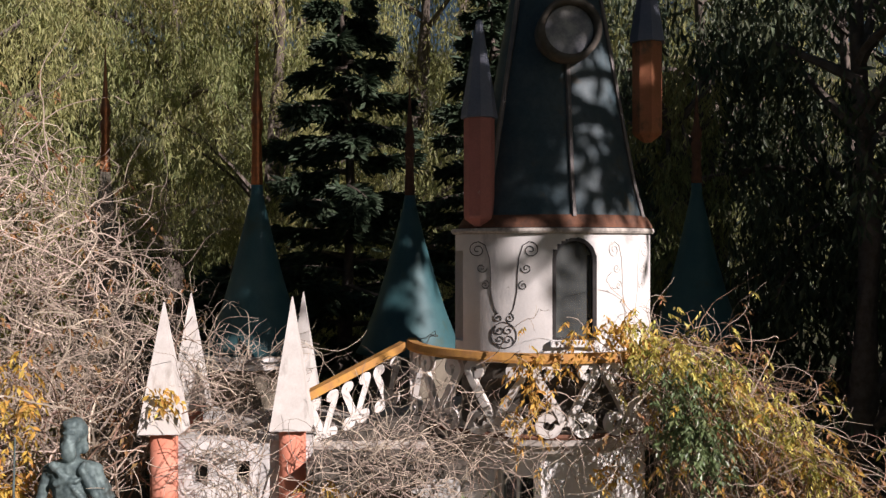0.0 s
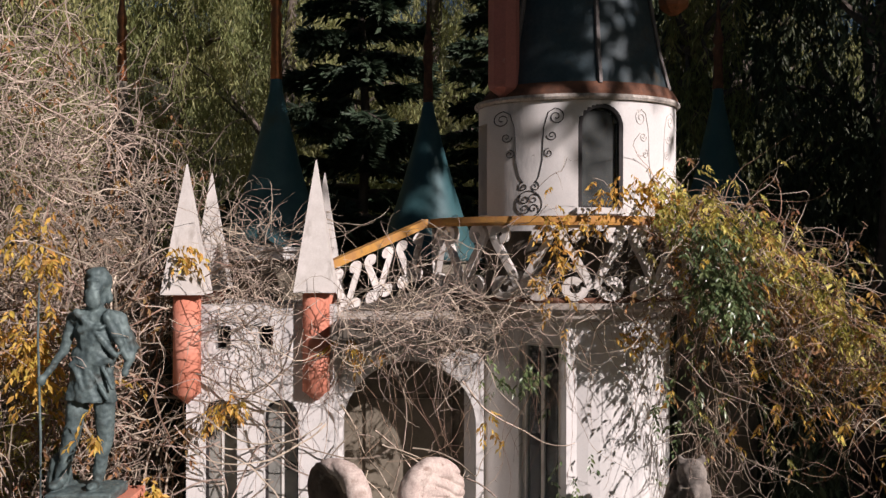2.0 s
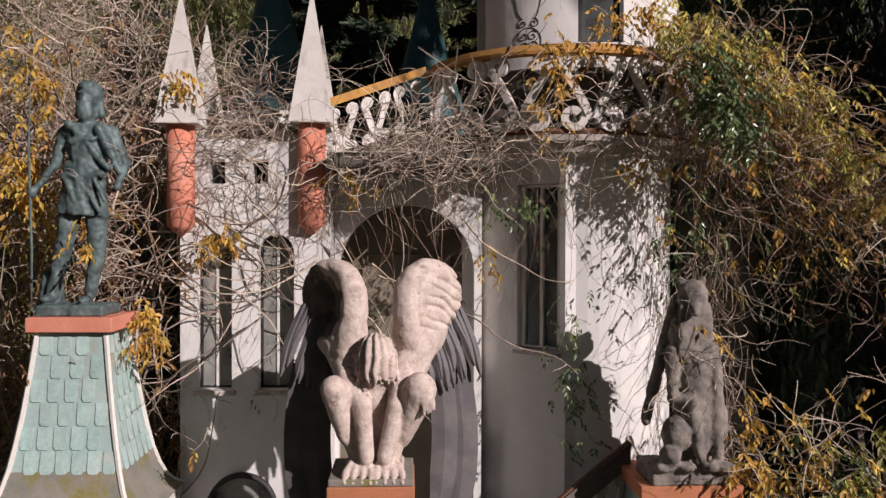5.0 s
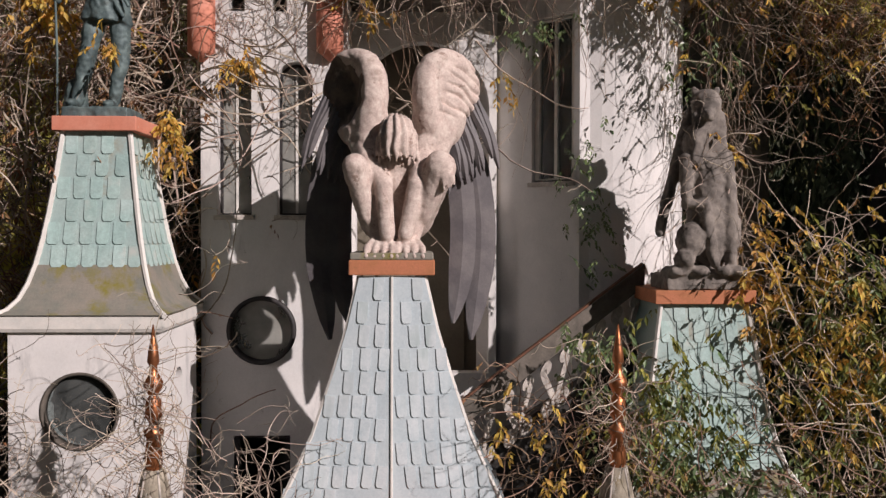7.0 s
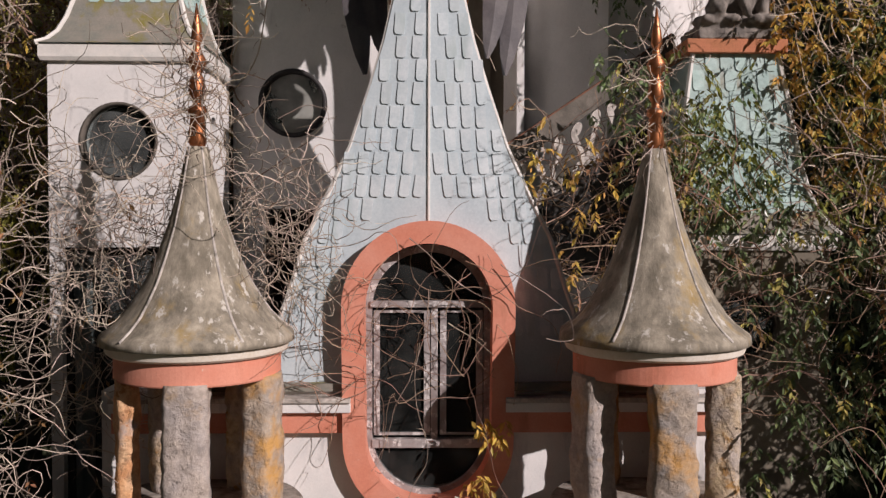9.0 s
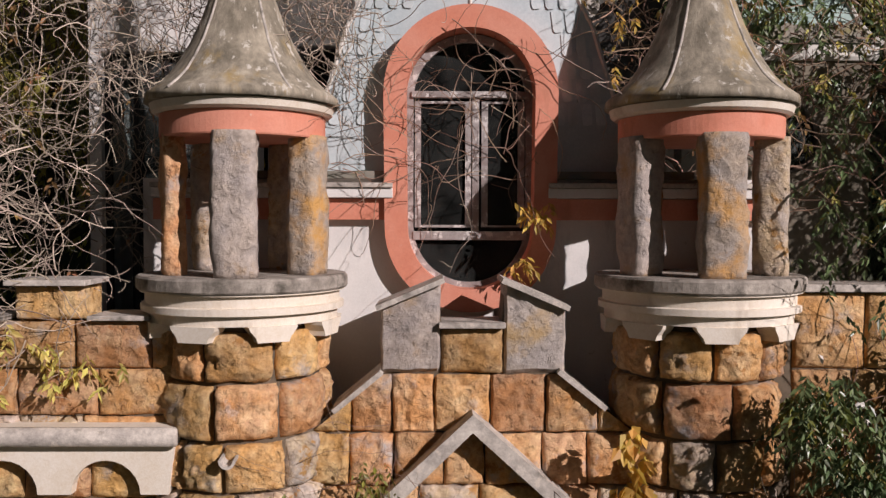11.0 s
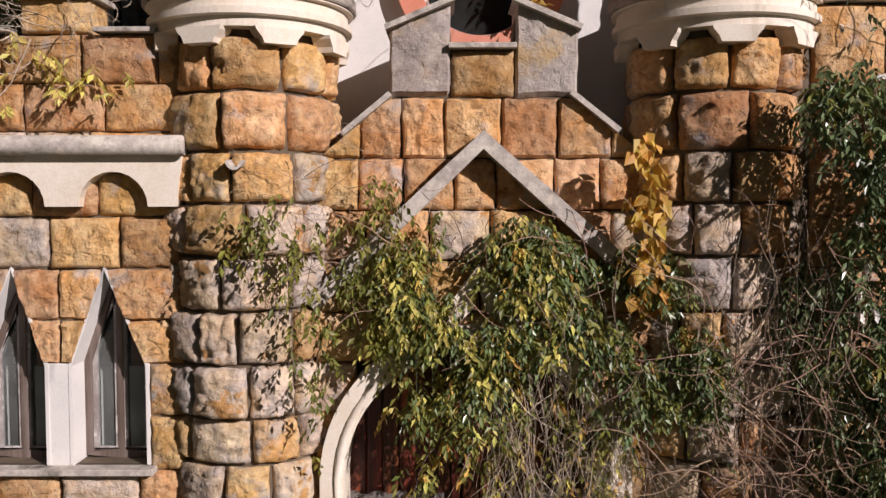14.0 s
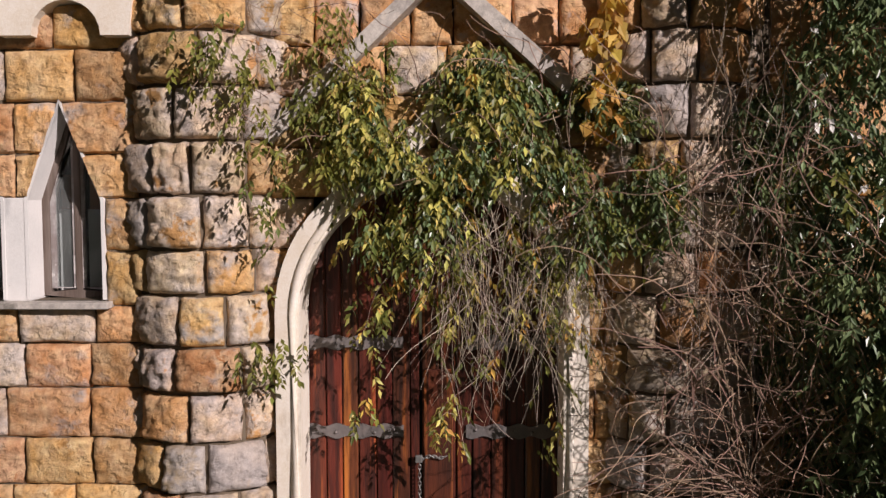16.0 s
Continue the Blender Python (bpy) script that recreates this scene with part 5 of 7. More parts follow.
def crown_tower():
    cx, cy, sx, sy = 1.66, 9.5, 1.0, 0.72
    top = thing("crown_tower", (cx, cy, 12.4), "white drum tower with iron scrolls under a dark steep roof", "tower")
    n = 160
    bm = bmesh.new()
    for i in range(n):
        a0, a1 = 2 * math.pi * i / n, 2 * math.pi * (i + 1) / n
        xm = cx + 1.09 * math.sin((a0 + a1) / 2)
        front = math.cos((a0 + a1) / 2) > 0
        spans = [(13.12, 14.46)]
        if front and 1.53 < xm < 1.98:
            d = abs(xm - 1.755) / 0.225
            spans = [(13.12, 13.36), (14.20 + 0.215 * math.sqrt(max(0, 1 - d * d)), 14.46)]
        if front and xm < 0.64:
            spans = [(13.12, 13.30), (14.28, 14.46)]
        for z0, z1 in spans:
            p = [(cx + r * 1.09 * math.sin(a), cy - r * 0.785 * math.cos(a)) for r, a in ((1, a0), (1, a1), (0.86, a1), (0.86, a0))]
            lo = [bm.verts.new((x, y, z0)) for x, y in p]
            hi = [bm.verts.new((x, y, z1)) for x, y in p]
            for k in range(4):
                bm.faces.new((lo[k], lo[(k + 1) % 4], hi[(k + 1) % 4], hi[k]))
            bm.faces.new(lo)
            bm.faces.new(hi)
    bmesh.ops.remove_doubles(bm, verts=bm.verts, dist=0.0005)
    part("drum", bm, WHITE, top, "white rendered drum")
    # near-black core stands for the unlit room inside the drum
    part("drum_core", lathe([(0.7, 12.4), (0.7, 14.4)], (cx, cy), 20, sx, sy), UNLIT_DARK, top)
    # dark colour stands for the shade behind the balusters
    part("drum_base", lathe([(1.02, 12.402), (1.02, 13.115)], (cx, cy), 40, 1.0, 0.72), STAIN_AND_SHADE, top, "drum base coloured dark for the shade behind the balustrade")
    win = part("window", strip(arched(1.545, 1.965, 13.37, 14.405), 0.02, 8.72, 8.82, closed=True), IRON, top, "dark arched window")
    part("pane", plate(arched(1.55, 1.96, 13.38, 14.40), [], 8.77, 8.776), GLASS, win)
    part("sill", boxed(1.50, 2.0, 8.66, 8.80, 13.29, 13.355, 0.006), WHITE, win)
    part("rim", lathe([(0.9, 14.462), (1.12, 14.465), (1.14, 14.49), (1.13, 14.52), (0.9, 14.525)], (cx, cy), 56, 1.0, 0.73), COPING, top, "stained eaves ring")
    # eight-sided bell roof with ribs
    prof = [(1.02, 14.527), (0.985, 14.56), (0.955, 14.64), (0.86, 15.0), (0.75, 15.6), (0.645, 16.2), (0.54, 16.8), (0.44, 17.4), (0.30, 18.3), (0.12, 19.6), (0.03, 20.3)]
    cx = cx + 0.03
    roof = part("roof", lathe(prof, (cx, cy), 24, 1.05, 0.76), SLATE, top, "dark slate-blue sheet roof", True)
    part("flashing", lathe([(1.035, 14.528), (1.03, 14.56), (0.97, 14.66), (0.955, 14.64)], (cx, cy), 48, 1.05, 0.76), RUST, roof, "rusty flashing")
    for i in range(6):
        a = radians(-86 + 60 * i)
        part("rib", tube([(cx + (r + 0.01) * 1.05 * math.cos(a), cy + (r + 0.01) * 0.76 * math.sin(a), z) for r, z in prof[2:]], 0.03, 6), STRAP, roof, "lead roof rib")
    boss = part("round_window", bore(1.73, 16.60, 8.78, 9.2, 0.33, 0.27), STAIN_AND_SHADE, roof, "rusty round window surround", True)
    part("pane", plate(arc(1.73, 16.60, 0.255, 0, 360, 24)[:-1], [], 8.86, 8.87), DULL_PANE, boss)
    # bartizans at both sides
    for x, y, z0, z1, tip in ((0.80, 9.08, 14.60, 15.69, 16.74), (2.66, 9.22, 15.53, 16.55, 17.5)):
        bart = part("bartizan", lathe([(0.05, z0 - 0.06), (0.155, z0 + 0.02), (0.165, z0 + 0.05), (0.165, z1)], (x, y), 8), PINK if x < 2 else ORANGE_OLD, top, "faded pink bartizan" if x < 2 else "rust-stained bartizan")
        part("spire", lathe([(0.16, z1), (0.20, z1 + 0.004), (0.20, z1 + 0.02), (0.035, tip), (0.0, tip + 0.02)], (x, y), 8), BLUEGREY, bart, "blue-grey spire")
    # wrought scrolls on the drum
    def curl(u, z, r, turns, start, dr):
        return [(u + x, z + y) for x, y in scroll(0, 0, r, turns, start, dr, 22, 0.15)]
    lines = []
    for s, u in ((-1, -0.17), (1, 0.17)):
        lines.append([(u * 0.35, 13.62), (u * 0.55, 13.68), (u * 0.75, 13.85), (u * 0.78, 14.05), (u * 0.85, 14.2), (u * 1.1, 14.34), (u * 1.5, 14.38)])
        lines.append(curl(u * 1.55, 14.29, 0.085, 1.6, 90, -s))
        lines.append(curl(u * 1.30, 14.10, 0.055, 1.4, 0 if s < 0 else 180, s))
        lines.append(curl(u * 1.12, 13.92, 0.05, 1.4, 90, s))
        lines.append(curl(u * 0.32, 13.58, 0.05, 1.4, 90, -s))
    for k in range(4):
        a = 90 * k + 45
        lines.append(curl(0.06 * math.cos(radians(a)), 13.40 + 0.07 * math.sin(radians(a)), 0.055, 1.3, a, 1))
    lines.append([(0.125 * math.cos(radians(a)), 13.40 + 0.135 * math.sin(radians(a))) for a in range(0, 361, 15)])
    cx = cx - 0.03
    for centre, scale_ in ((-0.62, 1.0), (0.73, 0.75)):
        bm = bmesh.new()
        for line in lines:
            pts = []
            for u, z in line:
                x = centre + u * scale_
                y = cy - 0.785 * math.sqrt(max(0.02, 1 - (x / 1.09) ** 2)) - 0.003
                pts.append((cx + x, y, z))
            tube(pts, 0.005, 4, bm)
        part("iron_scroll", bm, IRON if centre < 0 else SPIRE, top, "wrought iron scrollwork")
    return top


crown_tower()


def cone_tower(x, y, tip, foot, r, fin, copper, label):
    top = thing("spire_roof", (x, y, foot), label, "spire", "distant spire roofs")
    h = tip - foot
    part("roof", lathe([(r * 1.1, foot), (r * 1.0, foot + 0.05 * h), (r * 0.72, foot + 0.28 * h), (r * 0.50, foot + 0.5 * h), (r * 0.30, foot + 0.73 * h), (r * 0.14, foot + 0.93 * h), (0.075, tip)], (x, y), 28), TEAL if x > -3 else LEAD, top, "sheet roof", True)
    part("finial", lathe([(0.07, tip - 0.02), (0.078, tip + 0.03), (0.06, tip + 0.3 * fin), (0.078, tip + 0.36 * fin), (0.078, tip + 0.40 * fin), (0.048, tip + 0.43 * fin), (0.078, tip + 0.47 * fin), (0.072, tip + 0.52 * fin), (0.042, tip + 0.60 * fin), (0.022, tip + 0.8 * fin), (0.005, tip + fin)], (x, y), 16), copper, top, "tall copper finial", True)
    if copper is COPPER and x > -3:
        part("eaves", lathe([(r * 1.05, foot - 0.16), (r * 1.22, foot - 0.16), (r * 1.22, foot - 0.09), (r * 1.10, foot - 0.085), (r * 1.10, foot - 0.06), (r * 1.26, foot - 0.055), (r * 1.26, foot - 0.004), (r * 1.05, foot - 0.004)], (x, y), 28), WHITE, top, "white eaves boards")
    part("wall", lathe([(r * 0.95, foot - 5.0), (r * 0.95, foot + 0.02)], (x, y), 24), DARK_BEIGE, top)


cone_tower(-1.955, 11.4, 15.15, 12.95, 0.62, 2.15, COPPER, "dark teal conical roof with a tall copper finial, partly shaded")
cone_tower(0.08, 12.9, 15.11, 12.75, 0.74, 1.75, RUST, "dark teal conical roof with a thin rusty finial in shade")
cone_tower(4.35, 12.5, 15.28, 13.0, 0.6, 1.5, RUST, "dark conical roof with a finial in deep shade")
cone_tower(-4.66, 13.5, 15.5, 12.5, 0.62, 1.95, COPPER, "old conical roof with a copper finial wrapped in vines")


# ---- statues: each one plain mesh ----
def capsule(bm, p, q, r0, r1, sides=12):
    p, q = Vector(p), Vector(q)
    d = q - p
    n = 6
    pts, rad = [], []
    for i in range(4):
        a = math.pi / 2 * (i / 3.0)
        pts.append(p - d.normalized() * r0 * math.cos(a))
        rad.append(max(0.004, r0 * math.sin(a)))
    for i in range(1, n):
        pts.append(p + d * (i / n))
        rad.append(r0 + (r1 - r0) * i / n)
    for i in range(4):
        a = math.pi / 2 * (i / 3.0)
        pts.append(q + d.normalized() * r1 * math.sin(a))
        rad.append(max(0.004, r1 * math.cos(a)))
    tube(pts, rad, sides, bm)


def blob(bm, c, r, turn=(0, 0, 0)):
    bmesh.ops.create_uvsphere(bm, u_segments=20, v_segments=12, radius=1.0, matrix=Matrix.Translation(c) @ Euler([radians(t) for t in turn]).to_matrix().to_4x4() @ Matrix.Diagonal((*r, 1)))


def melted(bm, voxel=0.016, smooth=6, rough=0.0):
    """Fuses overlapping shapes into one carved skin."""
    me = bpy.data.meshes.new("carving")
    bmesh.ops.recalc_face_normals(bm, faces=bm.faces)
    bm.to_mesh(me)
    bm.free()
    ob = new("carving", me)
    r = ob.modifiers.new("fuse", "REMESH")
    r.mode, r.voxel_size = "VOXEL", voxel
    s = ob.modifiers.new("soften", "SMOOTH")
    s.factor, s.iterations = 0.5, smooth
    bpy.context.view_layer.update()
    done = bpy.data.meshes.new_from_object(ob.evaluated_get(bpy.context.evaluated_depsgraph_get()))
    bpy.data.objects.remove(ob)
    bpy.data.meshes.remove(me)
    out = bmesh.new()
    out.from_mesh(done)
    bpy.data.meshes.remove(done)
    if rough:
        for v in out.verts:
            v.co += Vector(noise.noise_vector(v.co * 14)) * rough + Vector(noise.noise_vector(v.co * 40)) * rough * 0.4
    for f in out.faces:
        f.smooth = True
    return out


def statue(name, bm, mats, label):
    me = bpy.data.meshes.new(name)
    bm.to_mesh(me)
    bm.free()
    for m in mats:
        me.materials.append(m)
    return tagged(new(name, me), label, "statue")


def warrior():
    bm = bmesh.new()
    cy = 7.83

    def P(px, py, dy=0.0):
        return (-3.0 + (px - 158) * 0.0051, cy + dy, 12.735 - (py - 88) * 0.00505)
    blob(bm, P(158, 112), (0.085, 0.10, 0.12))
    blob(bm, P(157, 94, 0.02), (0.09, 0.10, 0.07))
    blob(bm, P(159, 136, -0.08), (0.07, 0.055, 0.11))
    capsule(bm, P(158, 130), P(158, 160), 0.06, 0.08)
    for s in (-1, 1):
        capsule(bm, P(158 + s * 15, 100, 0.04), P(158 + s * 19, 140, 0.05), 0.032, 0.034)
    blob(bm, P(160, 195), (0.20, 0.13, 0.21))
    blob(bm, P(158, 172), (0.25, 0.12, 0.10))
    capsule(bm, P(158, 200), P(156, 255), 0.15, 0.15)
    blob(bm, P(158, 106, 0.05), (0.125, 0.11, 0.13))
    blob(bm, P(155, 240), (0.205, 0.15, 0.15))
    # tunic skirt with folds
    x, y, z = P(152, 281)
    bmesh.ops.create_cone(bm, cap_ends=True, segments=36, radius1=0.225, radius2=0.16, depth=0.36, matrix=Matrix.Translation((x, y, z)) @ Matrix.Rotation(radians(5), 4, "Y") @ Matrix.Diagonal((1, 0.74, 1, 1)))
    blob(bm, P(152, 262), (0.19, 0.14, 0.14))
    for x0, y0, x1, y1 in ((128, 250, 150, 312), (150, 252, 186, 318), (176, 250, 196, 300)):
        capsule(bm, P(x0, y0, -0.12), P(x1, y1 - 8, -0.145), 0.022, 0.018, 8)
    # arms
    capsule(bm, P(118, 172), P(104, 228, -0.02), 0.056, 0.042)
    capsule(bm, P(104, 228, -0.02), P(78, 272, -0.10), 0.04, 0.028)
    blob(bm, P(73, 278, -0.11), (0.04, 0.04, 0.05))
    capsule(bm, P(200, 172), P(222, 228, 0.0), 0.058, 0.045)
    capsule(bm, P(222, 228), P(212, 268, -0.06), 0.042, 0.032)
    # sash across the chest
    capsule(bm, P(132, 160, -0.10), P(200, 235, -0.12), 0.035, 0.03)
    capsule(bm, P(185, 170, -0.11), P(215, 240, -0.06), 0.05, 0.03)
    # legs and boots
    capsule(bm, P(130, 305), P(120, 372, -0.04), 0.10, 0.075)
    capsule(bm, P(120, 372, -0.04), P(100, 452, -0.02), 0.078, 0.055)
    blob(bm, P(96, 462, -0.08), (0.06, 0.12, 0.045))
    capsule(bm, P(172, 305), P(174, 378), 0.10, 0.075)
    capsule(bm, P(174, 378), P(162, 455), 0.076, 0.05)
    blob(bm, P(160, 464, -0.08), (0.055, 0.12, 0.04))
    # nose, brow, long beard, cloak over the shoulder and belt
    capsule(bm, P(158, 108, -0.09), P(158, 116, -0.105), 0.014, 0.018, 8)
    capsule(bm, P(149, 104, -0.085), P(167, 104, -0.085), 0.014, 0.014, 8)
    for i in range(7):
        capsule(bm, P(148 + 3.4 * i, 122, -0.085), P(150 + 3 * i, 152 - 2 * abs(i - 3), -0.115), 0.017, 0.010, 7)
    for i in range(6):
        capsule(bm, P(186 + 3 * i, 158 + 3 * i, -0.09 + 0.02 * i), P(212 + 3 * i, 236 - 2 * i, -0.07 + 0.03 * i), 0.03, 0.018, 8)
    capsule(bm, P(126, 250, -0.12), P(190, 246, -0.12), 0.03, 0.03)
    capsule(bm, P(140, 168, -0.11), P(172, 200, -0.13), 0.032, 0.024)
    capsule(bm, P(140, 190, -0.12), P(176, 186, -0.13), 0.03, 0.026)
    # stump behind the leg, and the plinth
    capsule(bm, P(90, 430, 0.08), P(88, 468, 0.08), 0.09, 0.12)
    box(bm, -3.36, -2.79, cy - 0.24, cy + 0.24, 10.707, 10.80)
    body = melted(bm, 0.011, 4)
    body.normal_update()
    zs = P(0, 250)[2], P(0, 318)[2]
    for v in body.verts:
        k = 0.012 * noise.noise(v.co * 9) + 0.006 * noise.noise(v.co * 26)
        if zs[1] < v.co.z < zs[0]:
            k += 0.006 * math.sin(math.atan2(v.co.x + 3.02, -(v.co.y - cy)) * 9 + v.co.z * 14)
        v.co += v.normal * k
    tube([P(70, 108, -0.12), P(68, 200, -0.125), P(70, 280, -0.125), P(73, 380, -0.13), P(72, 494, -0.12)], [0.006, 0.011, 0.011, 0.011, 0.011], 8, body)
    return statue("warrior_statue", body, [BRONZE], "green-patinated bronze warrior statue with a spear on a plinth")


def angel():
    bm = bmesh.new()

    def P(px, py, y):
        k = 0.00465 * y / 7.0
        return (-0.43 + (px - 657) * k, y, 11.07 - (py - 421) * k)
    # bowed head with hair falling in thick strands
    blob(bm, P(660, 556, 6.80), (0.115, 0.115, 0.15), (20, 0, 0))
    for i in range(21):
        a = -1 + 2 * i / 20
        fall = [P(660 + 33 * a * w, y, 6.83 - d * math.sqrt(1.05 - a * a) + 0.05 * a * a) for w, y, d in ((0.25, 517, 0.02), (0.70, 528, 0.09), (0.95, 552, 0.14), (1.0, 578, 0.145), (1.02 + 0.06 * math.sin(i * 3.3), 597 + 7 * math.sin(i * 2.1), 0.13))]
        for (u, v), (r0, r1) in zip(zip(fall, fall[1:]), ((0.015, 0.017), (0.017, 0.017), (0.017, 0.014), (0.014, 0.006))):
            capsule(bm, u, v, r0, r1, 7)
    # shoulders, back
    blob(bm, P(657, 585, 7.02), (0.28, 0.17, 0.20), (15, 0, 0))
    blob(bm, P(605, 575, 7.0), (0.105, 0.11, 0.12))
    blob(bm, P(715, 575, 7.0), (0.115, 0.11, 0.13))
    capsule(bm, P(657, 590, 7.05), P(657, 690, 7.12), 0.22, 0.20)
    # folded legs
    for s, k, low, kr in ((-1, (588, 612), (607, 692), 0.105), (1, (736, 612), (705, 694), 0.13)):
        hip = P(657 + s * 32, 690, 7.12)
        knee = P(k[0], k[1], 6.76)
        ankle = P(657 + s * 26, 742, 6.88)
        capsule(bm, hip, knee, 0.15, kr)
        blob(bm, knee, (kr, 0.10, kr * 1.1))
        capsule(bm, knee, P(*low, 6.86), kr, 0.065)
        capsule(bm, P(low[0], low[1] - 30, 6.88), ankle, 0.085, 0.06)
        # arms that hang inside the knees
        capsule(bm, P(657 + s * 50, 585, 6.93), P(666 + s * 29, 640, 6.80), 0.09, 0.08)
        capsule(bm, P(666 + s * 29, 640, 6.80), P(660 + s * 16, 728, 6.77), 0.076, 0.062)
        # clawed feet
        for j in range(4):
            x0, x1 = 657 + s * (10 + 9 * j), 657 + s * (4 + 15 * j)
            capsule(bm, P(x0, 738, 6.82), P(x1, 754, 6.72), 0.036, 0.031, 8)
            capsule(bm, P(x1, 754, 6.72), P(x1 + s * 1, 770, 6.68), 0.031, 0.022, 8)
        blob(bm, P(657 + s * 28, 748, 6.86), (0.11, 0.10, 0.06))
    # fingers on the far knee
    for j in range(4):
        capsule(bm, P(742 + j * 6, 628, 6.66), P(744 + j * 6, 655 - j * 3, 6.66), 0.016, 0.011, 7)
    box(bm, -0.66, -0.20, 6.72, 7.2, 9.547, 9.60)
    # cupped wing tops: broad ovals turned outwards, with a soft roll along the inner edge
    for s in (-1, 1):
        c = 665
        path = [(c + s * 58, 545, 7.02), (c + s * 52, 512, 7.0), (c + s * 48, 480, 6.985), (c + s * 47, 448, 6.985), (c + s * 56, 420, 7.01), (c + s * 76, 404, 7.08), (c + s * 102, 407, 7.17)]
        rr = [0.12, 0.125, 0.13, 0.12, 0.10, 0.075, 0.05]
        for (a, b), (r0, r1) in zip(zip(path, path[1:]), zip(rr, rr[1:])):
            capsule(bm, P(*a), P(*b), r0, r1, 18)
        blob(bm, P(c + s * 82, 454, 7.11), (0.325, 0.115, 0.31), (0, 0, s * 30))
        blob(bm, P(c + s * 68, 512, 7.08), (0.25, 0.12, 0.25), (0, s * 26, s * 28))
        blob(bm, P(c + s * 52, 562, 7.06), (0.17, 0.14, 0.17))
        # the paddle narrows into the shoulder in one broad slope
        capsule(bm, P(c + s * 106, 486, 7.14), P(c + s * 50, 588, 7.02), 0.09, 0.12)
        capsule(bm, P(c + s * 78, 500, 7.08), P(c + s * 36, 585, 6.98), 0.12, 0.12)
    body = melted(bm, 0.011, 4)
    # grooves between the strands of hair, and a chiselled skin
    hc = Vector(P(660, 556, 6.82))
    body.normal_update()
    for v in body.verts:
        # design coordinates on the wing tops
        k = 0.00465 * 7.08 / 7.0
        wx, wz = (v.co.x + 0.43) / k + 657 - 665, 421 + (11.07 - v.co.z) / k
        if v.co.y < 7.34 and wz < 545 and abs(wx) > 52:
            if wx > 0:
                # curved grooves fanning over the outer half
                phase = (wz - 0.30 * (wx - 80) - 0.006 * (wx - 80) ** 2 - 430) / 19.0 * math.pi + 1.3 * noise.noise(v.co * 7)
                m = max(0.0, min(1.0, (wx - 72 - 0.30 * (462 - wz)) / 16)) * max(0.0, min(1.0, (150 - wx) / 14)) * max(0.0, min(1.0, (wz - 412) / 10)) * max(0.0, min(1.0, (515 - wz) / 14))
                v.co += v.normal * m * -(0.030 + 0.012 * noise.noise(v.co * 5)) * (1 - abs(math.sin(phase))) ** 2
                # a crease between the inner roll and the fan
                q = (wx - (62 + 0.0022 * (wz - 455) ** 2)) / 6.0
                v.co.y += 0.035 * math.exp(-q * q) * max(0.0, min(1.0, (530 - wz) / 30)) * max(0.0, min(1.0, (wz - 415) / 15))
            else:
                # a deep hollow behind the inner roll
                ex, ez = (-wx - 122) / 62.0, (wz - 468) / 68.0
                m = max(0.0, 1 - (ex * ex + ez * ez))
                v.co.y += 0.15 * min(1.0, 2.0 * m)
        d = v.co - hc
        if d.length < 0.25 and d.y < 0.03 and abs(d.x) < 0.175 and d.z > -0.20:
            a = math.atan2(d.x, -d.y + 0.12)
            v.co += v.normal * (0.012 * math.cos(a * 24 + 2.2 * noise.noise(v.co * 7)) + 0.004 * noise.noise(v.co * 40))
        else:
            v.co += v.normal * (0.006 * noise.noise(v.co * 11) + 0.003 * noise.noise(v.co * 34))
    # hollow coloured dark: its brown stain and its shade in one
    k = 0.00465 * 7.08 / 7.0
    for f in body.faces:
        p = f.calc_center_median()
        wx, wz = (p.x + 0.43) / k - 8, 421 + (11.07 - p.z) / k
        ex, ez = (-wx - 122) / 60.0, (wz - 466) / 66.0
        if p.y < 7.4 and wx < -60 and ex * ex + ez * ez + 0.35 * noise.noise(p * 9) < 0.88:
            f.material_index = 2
    # hanging feathers of dark sheet
    for s in (-1, 1):
        c = 665
        # ragged fringe under the wing top
        for j in range(15):
            f = j / 14
            x0, y0 = 48 + 84 * f, 560 - 92 * f
            x1, y1 = 60 + 112 * f + 7 * math.sin(j * 2.7), 640 - 62 * f + 16 * math.sin(j * 1.9)
            d = 0.006 * (j % 3)
            feather(body, [P(c + s * x0, y0, 7.20 + d), P(c + s * (x0 * 0.4 + x1 * 0.6 + 3), y0 * 0.45 + y1 * 0.55, 7.18 + d), P(c + s * x1, y1, 7.20 + d)], 0.036)
        # long blades that overlap into one dark sheet
        for j, (x0, x1, x2, yb, w) in enumerate(((86, 112, 92, 862, 0.11), (108, 144, 124, 890, 0.125))):
            feather(body, [P(c + s * x0, 505, 7.27 + 0.018 * j), P(c + s * (x1 * 0.6 + x0 * 0.4), 585, 7.27 + 0.018 * j), P(c + s * x1, 690, 7.28 + 0.018 * j), P(c + s * (x1 * 0.55 + x2 * 0.45) * 1.02, 790, 7.29 + 0.018 * j), P(c + s * x2, yb, 7.30 + 0.018 * j)], w)
        feather(body, [P(c + s * 66, 470, 7.25), P(c + s * 96, 540, 7.25), P(c + s * 116, 610, 7.26)], 0.17)
    return statue("winged_statue", body, [ANGEL, FEATHER, ANGEL_STAIN_SHADE], "crouching winged figure in warm pale stone with dark sheet feathers")


